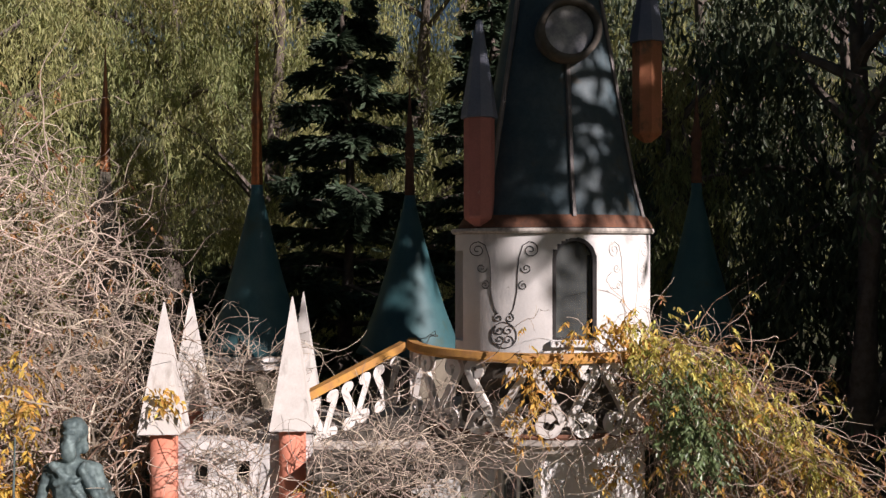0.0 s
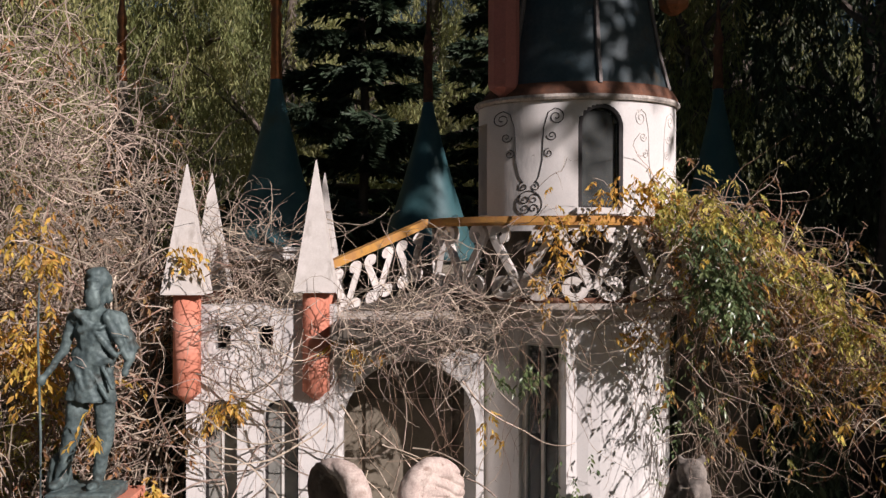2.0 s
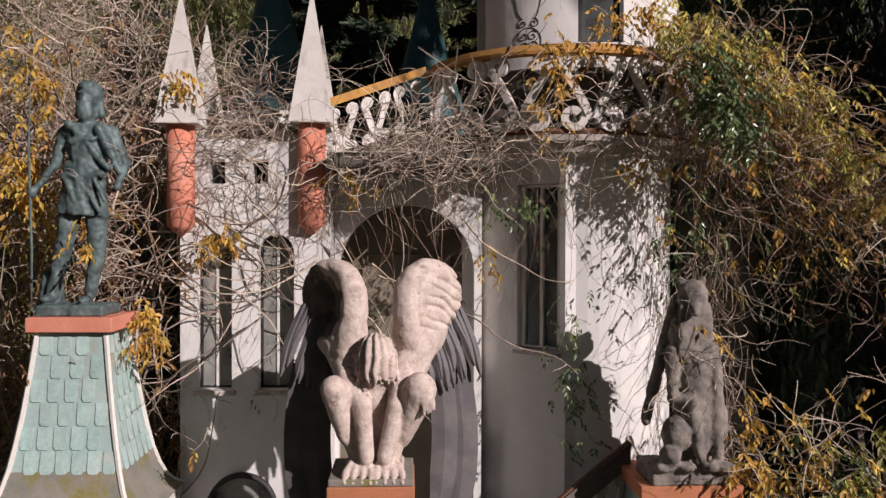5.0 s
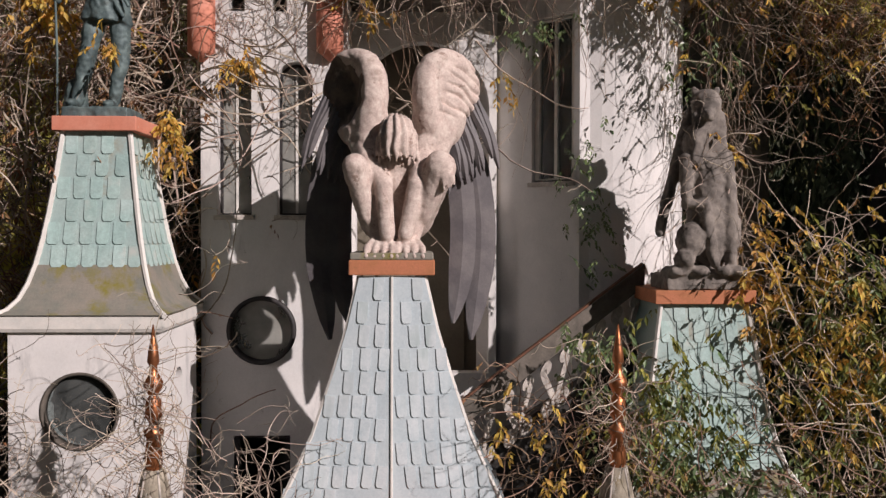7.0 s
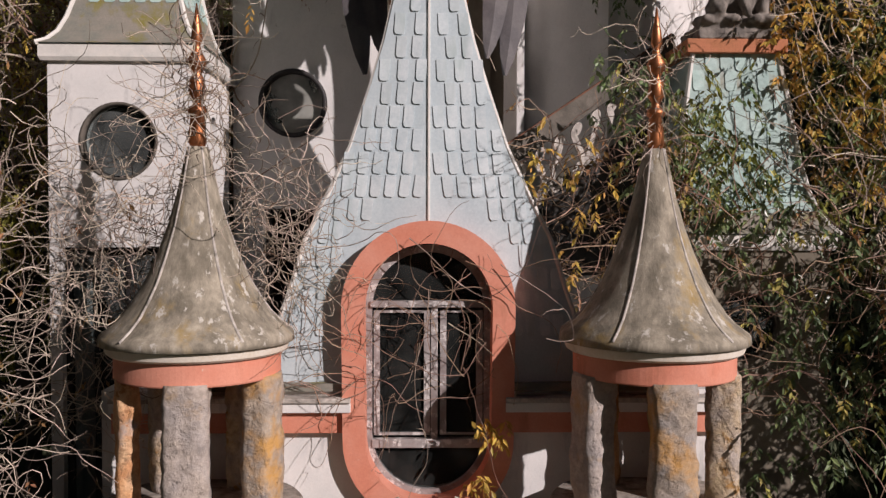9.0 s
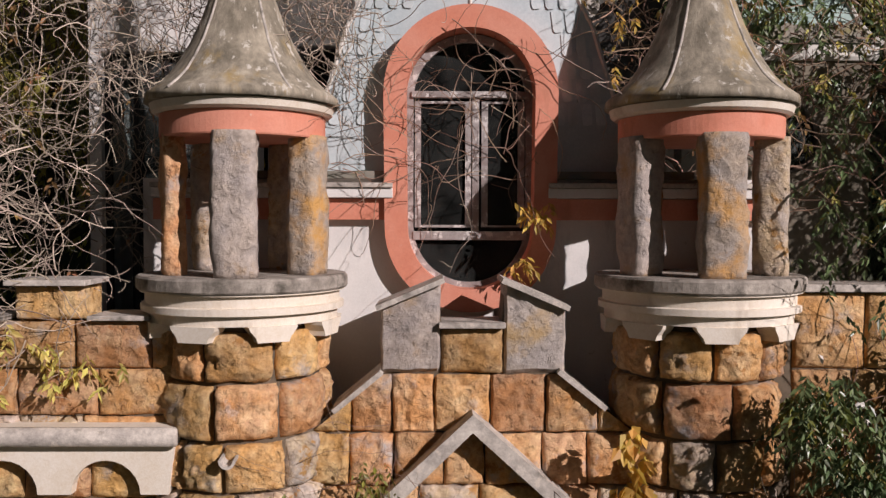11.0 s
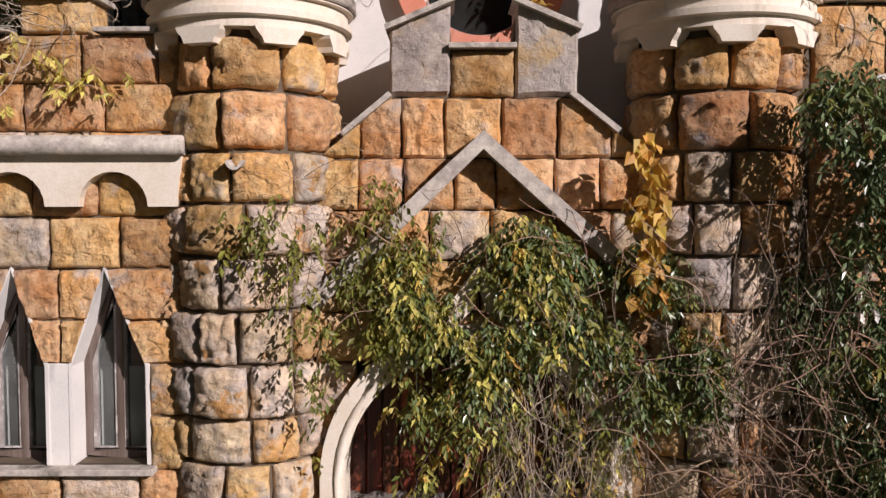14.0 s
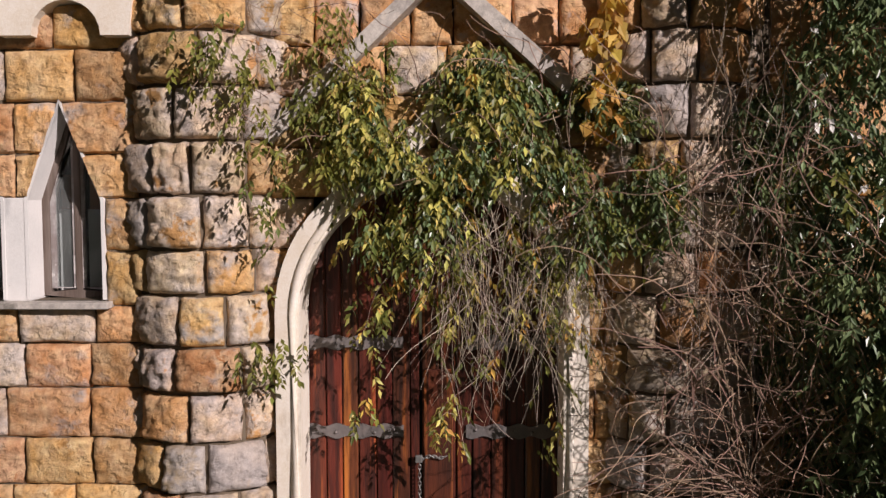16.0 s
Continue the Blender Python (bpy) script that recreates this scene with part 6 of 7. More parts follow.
def feather(bm, path, half):
    """A long thin blade along a line, in the second material."""
    pts = [Vector(p) for p in path]
    dense = []
    n = 12
    for i in range(n + 1):
        t = i / n * (len(pts) - 1)
        k = min(int(t), len(pts) - 2)
        dense.append(pts[k].lerp(pts[k + 1], t - k))
    for _ in range(2):
        dense = [dense[0]] + [(dense[i - 1] + dense[i] * 2 + dense[i + 1]) / 4 for i in range(1, n)] + [dense[-1]]
    rows = []
    for i, p in enumerate(dense):
        d = (dense[min(i + 1, n)] - dense[max(i - 1, 0)]).normalized()
        side = d.cross(Vector((0, 1, 0))).normalized()
        w = half * min(1.0, 0.45 + 2.2 * i / n) * min(1.0, math.sqrt(max(0.02, 3.2 * (1 - i / n))))
        rows.append([bm.verts.new(p + side * a * w + Vector((0, b, 0))) for a, b in ((-1, 0.006), (0, -0.012), (1, 0.006), (0, 0.012))])
    for a, b in zip(rows, rows[1:]):
        for k in range(4):
            f = bm.faces.new((a[k], a[(k + 1) % 4], b[(k + 1) % 4], b[k]))
            f.material_index = 1
    for r in (rows[0], rows[-1]):
        bm.faces.new(r).material_index = 1


def beast():
    bm = bmesh.new()
    cy = 7.80

    def P(px, py, dy=0.0):
        return (2.36 + (px - 1217) * 0.0053, cy + dy, 11.08 - (py - 420) * 0.00505)
    box(bm, 2.0, 2.72, cy - 0.15, cy + 0.41, 9.192, 9.33)
    for i in range(16):
        blob(bm, (2.06 + 0.6 * random.random(), cy - 0.18 + 0.3 * random.random(), 9.36), (0.09, 0.08, 0.05))
    capsule(bm, P(1235, 720, 0.05), P(1225, 560, 0.02), 0.20, 0.19)
    blob(bm, P(1222, 530), (0.20, 0.15, 0.22))
    blob(bm, P(1222, 460, -0.04), (0.135, 0.15, 0.145))
    capsule(bm, P(1222, 470, -0.1), P(1216, 485, -0.20), 0.07, 0.05)
    capsule(bm, P(1206, 440), P(1203, 432), 0.045, 0.035)
    capsule(bm, P(1238, 440), P(1242, 432), 0.045, 0.035)
    for i in range(10):
        capsule(bm, P(1200 + 5 * i, 480, -0.10), P(1196 + 6 * i, 560 + 8 * (i % 3), -0.14), 0.035, 0.02, 7)
    # fore legs down to the base, haunches at the sides
    capsule(bm, P(1188, 560, -0.06), P(1184, 640, -0.12), 0.075, 0.05)
    capsule(bm, P(1255, 555, -0.06), P(1262, 640, -0.10), 0.075, 0.055)
    capsule(bm, P(1262, 640, -0.10), P(1262, 745, -0.12), 0.06, 0.05)
    capsule(bm, P(1184, 640, -0.12), P(1215, 640, -0.18), 0.05, 0.04)
    blob(bm, P(1270, 690, 0.05), (0.10, 0.16, 0.22))
    blob(bm, P(1195, 705, -0.08), (0.14, 0.14, 0.17))
    blob(bm, P(1180, 740, -0.14), (0.09, 0.12, 0.10))
    capsule(bm, P(1215, 650, -0.14), P(1230, 745, -0.18), 0.06, 0.05)
    # folded wing as a dark slab behind the shoulder
    for i in range(6):
        capsule(bm, P(1205 - 4 * i, 470 + 14 * i, 0.12), P(1162 - 2 * i, 640 + 10 * i, 0.14), 0.06, 0.05, 8)
    body = melted(bm, 0.015, 3, 0.012)
    return statue("beast_statue", body, [DRAGON], "seated grey stone beast statue, mottled with lichen, half behind creeper")


warrior()
angel()
beast()


# ---- plants ----
rng = np.random.default_rng(7)


def unit(v):
    return v / np.maximum(np.linalg.norm(v, axis=-1, keepdims=True), 1e-9)


def leaf_sheet(P, D, L, W, droop=0.0):
    """Folded four-cornered leaves: bases P, directions D, lengths L, widths W."""
    n = len(P)
    D = unit(D)
    R = unit(rng.normal(size=(n, 3)) + np.array([0, -0.7, 0.3]))
    S = unit(np.cross(D, R))
    N = np.cross(S, D)
    L, W = np.broadcast_to(L, (n,))[:, None], np.broadcast_to(W, (n,))[:, None]
    mid = P + D * L * 0.45
    tip = P + D * L - np.array([0, 0, 1]) * L * droop
    V = np.stack([P, mid + S * W / 2 + N * W * 0.12, tip, mid - S * W / 2 + N * W * 0.12], 1).reshape(-1, 3)
    k = np.arange(n)[:, None] * 4
    F = np.concatenate([k + np.array([[0, 1, 2]]), k + np.array([[0, 2, 3]])])
    return V, F


def sprays(C, count, reach, L, W, droop=0.6, flat=0.3, width_spread=0.3):
    """Compound leaves: at each centre a drooping stalk with leaflets on both sides."""
    n = len(C)
    a = rng.uniform(0, 2 * math.pi, n)
    D = np.stack([np.cos(a), np.sin(a) - 0.3, -droop + rng.normal(0, flat, n)], 1)
    D = unit(D)
    t = np.tile(np.linspace(0.15, 1.0, count), n)
    Dn = np.repeat(D, count, 0)
    reach_n = np.repeat(reach * rng.uniform(0.7, 1.3, n), count)
    P = np.repeat(C, count, 0) + Dn * (t * reach_n)[:, None]
    P[:, 2] -= 0.35 * reach_n * t * t
    side = unit(np.cross(Dn, np.array([0, 0, 1.0])) + 1e-6)
    sign = np.tile(np.where(np.arange(count) % 2, 1.0, -1.0), n)[:, None]
    sign[count - 1::count] = 0
    LD = Dn * 0.6 + side * sign * 0.8 + np.array([0, 0, -0.55]) + rng.normal(0, 0.22, (n * count, 3))
    s = rng.uniform(1 - width_spread, 1 + width_spread, n * count)
    return leaf_sheet(P, LD, L * s, W * s, 0.12)


def stem_sheet(lines, r0, r1, sides=3):
    """Thin stems along an array of lines (count, points, 3)."""
    m, k, _ = lines.shape
    T = np.empty_like(lines)
    T[:, 1:-1] = lines[:, 2:] - lines[:, :-2]
    T[:, 0] = lines[:, 1] - lines[:, 0]
    T[:, -1] = lines[:, -1] - lines[:, -2]
    T = unit(T)
    ref = np.where(np.abs(T[..., 2:3]) > 0.8, np.array([1.0, 0, 0]), np.array([0, 0, 1.0]))
    A = unit(np.cross(T, ref))
    B = np.cross(T, A)
    r0 = np.broadcast_to(r0, (m,))
    rad = (r0[:, None] + (r1 - r0[:, None]) * np.linspace(0, 1, k)[None])[..., None]
    V = np.stack([lines + rad * (math.cos(2 * math.pi * i / sides) * A + math.sin(2 * math.pi * i / sides) * B) for i in range(sides)], 2).reshape(-1, 3)
    base = (np.arange(m)[:, None] * k + np.arange(k - 1)[None]).reshape(-1, 1) * sides
    F = np.concatenate([base + np.array([[i, (i + 1) % sides, sides + (i + 1) % sides, sides + i]]) for i in range(sides)])
    return V, F


def wander(start, way0, steps, step, jitter, pull=(0, 0, 0), wave=0.0):
    """Random walks from start points; pull bends them, as weight does."""
    m = len(start)
    lines = np.empty((m, steps, 3))
    p, d = start.copy(), unit(way0.copy())
    step = np.broadcast_to(step, (m,))[:, None]
    bend = rng.normal(0, jitter * 0.5, (m, 3))
    for i in range(steps):
        lines[:, i] = p
        bend = 0.55 * bend + rng.normal(0, jitter * 0.62, (m, 3))
        d = unit(d + bend + np.array(pull))
        p = p + d * step
    return lines


def in_box(n, x0, x1, y0, y1, z0, z1):
    return np.stack([rng.uniform(x0, x1, n), rng.uniform(y0, y1, n), rng.uniform(z0, z1, n)], 1)


def on_lines(lines, n, lo=0.2):
    i = rng.integers(0, len(lines), n)
    j = rng.integers(int(lines.shape[1] * lo), lines.shape[1], n)
    return lines[i, j] + rng.normal(0, 0.012, (n, 3))


def creeper(name, label, at, stems, leaves, category="creeper"):
    """A climbing plant: stems = [(lines, r0, r1, material)], leaves = [(sheet, material, name)]."""
    top = thing(name, at, label, category)
    for lines, r0, r1, mat_ in stems:
        r0, r1 = r0 * 0.64, r1 * 0.64
        # short side twigs
        k = int(len(lines) * 1.3)
        t0 = on_lines(lines, k, 0.15)
        twigs = wander(t0, rng.normal(0, 1, (k, 3)) + np.array([0, -0.2, 0.1]), 5, rng.uniform(0.02, 0.055, k), 0.5)
        raw("twig_tangle", *stem_sheet(twigs, r0 * 0.6, r1 * 0.6), mat_, top, "stuff", label="fine bare twigs")
        raw("stem_tangle", *stem_sheet(lines, r0, r1), mat_, top, "stuff", label="tangled bare stems")
    for sheet, mat_, lab in leaves:
        raw("foliage", *sheet, mat_, top, "stuff", label=lab)
    return top


def clear_of_columns(lines, keep=0.3):
    """Thins the stems that run before the two salmon columns."""
    near = ((np.minimum(np.abs(lines[..., 0] + 1.125), np.abs(lines[..., 0] + 2.40)) < 0.19) & (lines[..., 1] < 8.7) & (lines[..., 2] > 11.4) & (lines[..., 2] < 13.7)).any(1)
    return lines[~near | (rng.uniform(0, 1, len(lines)) < keep)]


# -- dry climber over the left of the house, behind the bronze statue
def dry_climber():
    n = 1150
    S = in_box(n, -6.2, -2.45, 8.45, 9.6, 7.5, 13.0)
    S = S[(S[:, 2] < 13.4 - 0.55 * np.abs(S[:, 0] + 3.9))]
    W = np.stack([rng.normal(0, 0.7, len(S)), rng.normal(-0.25, 0.4, len(S)), rng.normal(0.25, 0.6, len(S))], 1)
    a = wander(S, W, 15, rng.uniform(0.05, 0.12, len(S)), 0.42, (0, 0, -0.03))
    # long arching shoots at the top
    S2 = in_box(150, -5.8, -2.2, 8.4, 9.6, 12.0, 13.4)
    W2 = np.stack([rng.normal(0.1, 0.6, 150), rng.normal(-0.1, 0.4, 150), rng.uniform(0.5, 1.2, 150)], 1)
    b = wander(S2, W2, 16, rng.uniform(0.05, 0.10, 150), 0.30, (0.0, 0, -0.07))
    S4 = in_box(1500, -7.2, -3.0, 9.2, 11.4, 12.0, 15.9)
    S4 = S4[S4[:, 2] < 15.8 - 1.0 * np.abs(S4[:, 0] + 4.7)]
    d = wander(S4, np.stack([rng.normal(0, 0.8, len(S4)), rng.normal(-0.2, 0.4, len(S4)), rng.normal(0.2, 0.6, len(S4))], 1), 15, rng.uniform(0.06, 0.13, len(S4)), 0.42, (0, 0, -0.03))
    # ropes that climb the far spire
    S3 = np.stack([-4.66 + rng.normal(0, 0.4, 220), 12.8 + rng.normal(0, 0.3, 220), rng.uniform(11.0, 15.4, 220)], 1)
    S3[:, 0] += rng.normal(0, 0.18, 220) * (16.5 - S3[:, 2])
    c = wander(S3, np.stack([rng.normal(0, 0.6, 220), rng.normal(-0.2, 0.4, 220), rng.normal(0.6, 0.6, 220)], 1), 14, 0.11, 0.45)
    a, b, d = clear_of_columns(a), clear_of_columns(b), clear_of_columns(d)
    lv = np.concatenate([on_lines(a, 1300), on_lines(d, 900)])
    lv = lv[np.array([noise.noise(Vector(p) * 1.1) for p in lv]) > 0.05]
    ly = on_lines(a, 900)
    ly = ly[np.array([noise.noise(Vector(p) * 0.9 + Vector((5, 3, 9))) for p in ly]) > 0.22]
    # yellow sprays beside the statue and under the slab
    extra = np.concatenate([rng.normal((-3.62, 8.15, 11.9), (0.12, 0.1, 0.22), (60, 3)), rng.normal((-3.68, 8.3, 12.9), (0.12, 0.1, 0.2), (44, 3)), rng.normal((-3.9, 8.3, 12.05), (0.13, 0.1, 0.15), (36, 3)), rng.normal((-2.5, 7.9, 10.6), (0.06, 0.08, 0.16), (30, 3)), rng.normal((-2.95, 7.5, 11.35), (0.10, 0.03, 0.12), (7, 3)), rng.normal((-2.33, 8.35, 12.9), (0.10, 0.05, 0.05), (14, 3)), rng.normal((-2.0, 8.5, 11.4), (0.08, 0.05, 0.15), (18, 3)), rng.normal((-0.72, 8.5, 11.95), (0.10, 0.05, 0.08), (14, 3))])
    creeper("dry_climber", "tangled leafless climber with a few yellow leaves over the house wall", (-3.6, 8.8, 7.0),
            [(a, 0.008, 0.003, TWIG), (b, 0.007, 0.003, TWIG), (c, 0.010, 0.004, TWIG), (d, 0.013, 0.005, TWIG), (wander(in_box(170, -5.2, -2.65, 8.35, 9.1, 8.0, 12.6), np.stack([rng.normal(0, 0.55, 170), rng.normal(0, 0.12, 170), rng.normal(0.9, 0.5, 170)], 1), 20, rng.uniform(0.06, 0.11, 170), 0.18), 0.019, 0.008, TWIG), (wander(in_box(260, -5.6, -2.3, 8.5, 9.3, 7.5, 12.5), np.stack([rng.normal(0, 0.5, 260), rng.normal(0, 0.2, 260), rng.normal(1.0, 0.4, 260)], 1), 14, 0.11, 0.28), 0.016, 0.008, TWIG_BROWN)],
            [(sprays(lv, 5, 0.12, 0.075, 0.032), LEAF_DRY, "dry brown leaves"), (sprays(np.concatenate([ly, extra]), 6, 0.13, 0.08, 0.034), LEAF_YELLOW, "yellow autumn leaves")])


dry_climber()


# -- stems that drape over the balcony and hang down the bay
def balcony_climber():
    bx, by = BAY
    n = 230
    A = rng.uniform(radians(-100), radians(95), n)
    R = rng.uniform(1.40, 1.62, n)
    S = np.stack([bx + R * np.sin(A), by - R * np.cos(A), 12.3 + 0.95 * rng.uniform(0, 1, n) ** 1.8], 1)
    W = np.stack([rng.normal(0, 0.8, n), rng.normal(-0.2, 0.3, n), rng.normal(-0.2, 0.5, n)], 1)
    a = wander(S, W, 13, rng.uniform(0.05, 0.10, n), 0.40, (0, 0, -0.04))
    # a thatch of stems before the left end of the rail and between the spires
    S2 = in_box(300, -2.5, 0.45, 8.05, 8.45, 11.9, 12.65)
    b = wander(S2, np.stack([rng.normal(0, 1.0, 300), rng.normal(-0.05, 0.2, 300), rng.normal(0.0, 0.45, 300)], 1), 12, rng.uniform(0.05, 0.10, 300), 0.40)
    away = np.minimum(np.abs(b[:, 6, 0] + 1.125), np.abs(b[:, 6, 0] + 2.40))
    shade = np.minimum(np.abs(b[:, 6, 0] + 0.72), np.abs(b[:, 6, 0] + 2.0))
    b = b[((away > 0.24) & (shade > 0.22)) | (rng.uniform(0, 1, len(b)) < 0.3)]
    # long pale stems that cross the windows
    S6 = in_box(34, -2.7, 0.4, 8.36, 8.56, 10.6, 12.2)
    g = wander(S6, np.stack([rng.normal(0.1, 0.9, 34), rng.normal(0, 0.05, 34), rng.normal(-0.75, 0.4, 34)], 1), 18, rng.uniform(0.06, 0.12, 34), 0.17)
    a, b, g = clear_of_columns(a), clear_of_columns(b, 0.25), clear_of_columns(g, 0.2)
    # more on the attic wall, before the landing and between the spires
    S8 = np.concatenate([in_box(60, -2.2, -1.32, 8.3, 8.58, 11.6, 12.6), in_box(110, -0.95, 0.6, 8.02, 8.24, 11.9, 12.5), in_box(170, -2.35, -1.15, 8.75, 9.7, 12.4, 13.3)])
    k8 = len(S8)
    w8 = clear_of_columns(wander(S8, np.stack([rng.normal(0, 0.9, k8), rng.normal(0, 0.12, k8), rng.normal(0, 0.5, k8)], 1), 12, rng.uniform(0.05, 0.10, k8), 0.40), 0.2)
    # hangers
    m = 70
    S3 = np.stack([rng.uniform(-2.3, 2.7, m), rng.uniform(8.25, 8.6, m), rng.uniform(11.6, 12.5, m)], 1)
    S3[:, 1] = np.where(S3[:, 0] > 0.6, by - np.sqrt(np.maximum(0.2, 1.36 ** 2 - np.minimum(1.3, np.abs(S3[:, 0] - bx)) ** 2)), S3[:, 1])
    c = wander(S3, np.stack([rng.normal(0, 0.25, m), np.zeros(m), np.full(m, -1.0)], 1), 20, rng.uniform(0.04, 0.11, m), 0.20, (0, 0, -0.10))
    # the heap that rolls off the right end
    q = 760
    u = rng.uniform(0, 1, q)
    S4 = np.stack([2.3 + 2.15 * u + rng.normal(0, 0.15, q), 8.35 + rng.uniform(-0.25, 0.7, q), 13.45 - 1.75 * u ** 1.7 - rng.exponential(0.42, q)], 1)
    W4 = np.stack([rng.normal(0.45, 0.5, q), rng.normal(-0.35, 0.35, q), rng.normal(-0.1, 0.55, q)], 1)
    d = wander(S4, W4, 14, rng.uniform(0.05, 0.11, q), 0.33, (0, 0, -0.12))
    # brown curtain below it
    S5 = in_box(150, 2.72, 3.1, 8.3, 9.0, 8.6, 12.3)
    e = wander(S5, np.stack([rng.normal(0.05, 0.2, 150), rng.normal(-0.05, 0.15, 150), np.full(150, -0.8)], 1), 14, rng.uniform(0.05, 0.11, 150), 0.28, (0, 0, -0.06))
    crest = np.stack([2.15 + 2.35 * rng.uniform(0, 1, 560), 8.02 + rng.uniform(-0.2, 0.6, 560), np.zeros(560)], 1)
    crest[:, 2] = 13.42 - 1.75 * ((crest[:, 0] - 2.15) / 2.35) ** 1.7 + rng.normal(-0.03, 0.14, 560)
    # the heap stays off the deep shade beside the tower
    d = d[~((d[:, -1, 0] > 2.85) & (d[:, -1, 2] < 11.3) & (rng.uniform(0, 1, len(d)) < 0.55))]
    lo = on_lines(d, 1100)
    # shoots that wrap the stone beast
    S7 = rng.normal((2.45, 7.72, 10.55), (0.24, 0.10, 0.35), (110, 3))
    h = wander(S7, rng.normal(0, 1, (110, 3)) + np.array([0, -0.3, -0.2]), 13, 0.07, 0.36, (0, 0, -0.05))[:26]

    def off_beast(lines, keep):
        near = ((np.abs(lines[..., 0] - 2.28) < 0.36) & (lines[..., 1] < 8.2) & (lines[..., 2] > 9.3) & (lines[..., 2] < 11.15)).any(1)
        return lines[~near | (rng.uniform(0, 1, len(lines)) < keep)]
    d, e = off_beast(d, 0.08), off_beast(e, 0.08)
    d_tips = on_lines(d, 170)
    d_tips = d_tips[d_tips[:, 2] > 10.6]
    yl = np.concatenate([d_tips, rng.normal((1.22, 8.22, 12.85), (0.08, 0.05, 0.24), (34, 3)), rng.normal((1.5, 8.22, 13.2), (0.10, 0.05, 0.08), (9, 3)), rng.normal((1.95, 8.2, 13.52), (0.22, 0.08, 0.09), (36, 3)), rng.normal((1.95, 8.35, 12.15), (0.14, 0.06, 0.10), (12, 3)), rng.normal((2.5, 7.85, 10.45), (0.10, 0.05, 0.10), (22, 3)), rng.normal((3.4, 7.9, 9.0), (0.2, 0.2, 0.5), (40, 3)), rng.normal((0.63, 8.5, 11.3), (0.05, 0.05, 0.2), (7, 3))])
    green = np.concatenate([rng.normal((2.62, 7.82, 12.78), (0.15, 0.07, 0.22), (190, 3)), rng.normal((2.85, 7.8, 12.45), (0.12, 0.06, 0.16), (70, 3)), rng.normal((0.95, 8.45, 11.7), (0.18, 0.06, 0.10), (30, 3)), rng.normal((2.4, 8.3, 11.6), (0.2, 0.1, 0.4), (30, 3)), rng.normal((1.45, 8.5, 9.9), (0.15, 0.06, 0.5), (50, 3))])
    creeper("balcony_climber", "autumn climber with yellow-green leaves heaped over the balcony end", (2.4, 8.3, 8.5),
            [(a, 0.008, 0.003, TWIG), (b, 0.008, 0.003, TWIG), (g, 0.017, 0.007, TWIG), (w8, 0.008, 0.003, TWIG), (h, 0.007, 0.003, TWIG), (c, 0.005, 0.0025, TWIG_BROWN), (d[::4], 0.010, 0.003, TWIG_BROWN), (d[1::4], 0.009, 0.003, TWIG), (d[2::4], 0.009, 0.003, TWIG_BROWN), (d[3::4], 0.008, 0.003, TWIG), (e, 0.010, 0.004, TWIG)],
            [(sprays(np.concatenate([crest[::6], lo[:50]]), 7, 0.15, 0.07, 0.028), LEAF_OLIVE, "olive green leaves"), (sprays(np.concatenate([crest[:300] + np.array([0, -0.08, 0.04]), lo[60:130] + np.array([0, -0.06, 0])]), 8, 0.15, 0.062, 0.025), LEAF_GOLD, "yellow-green leaves"), (sprays(yl, 8, 0.14, 0.066, 0.028), LEAF_YELLOW, "yellow autumn leaves"), (sprays(green, 7, 0.13, 0.06, 0.026), LEAF_GREEN, "green leaves"), (sprays(lo[700:], 5, 0.12, 0.06, 0.03), LEAF_DRY, "dry brown leaves")])


balcony_climber()


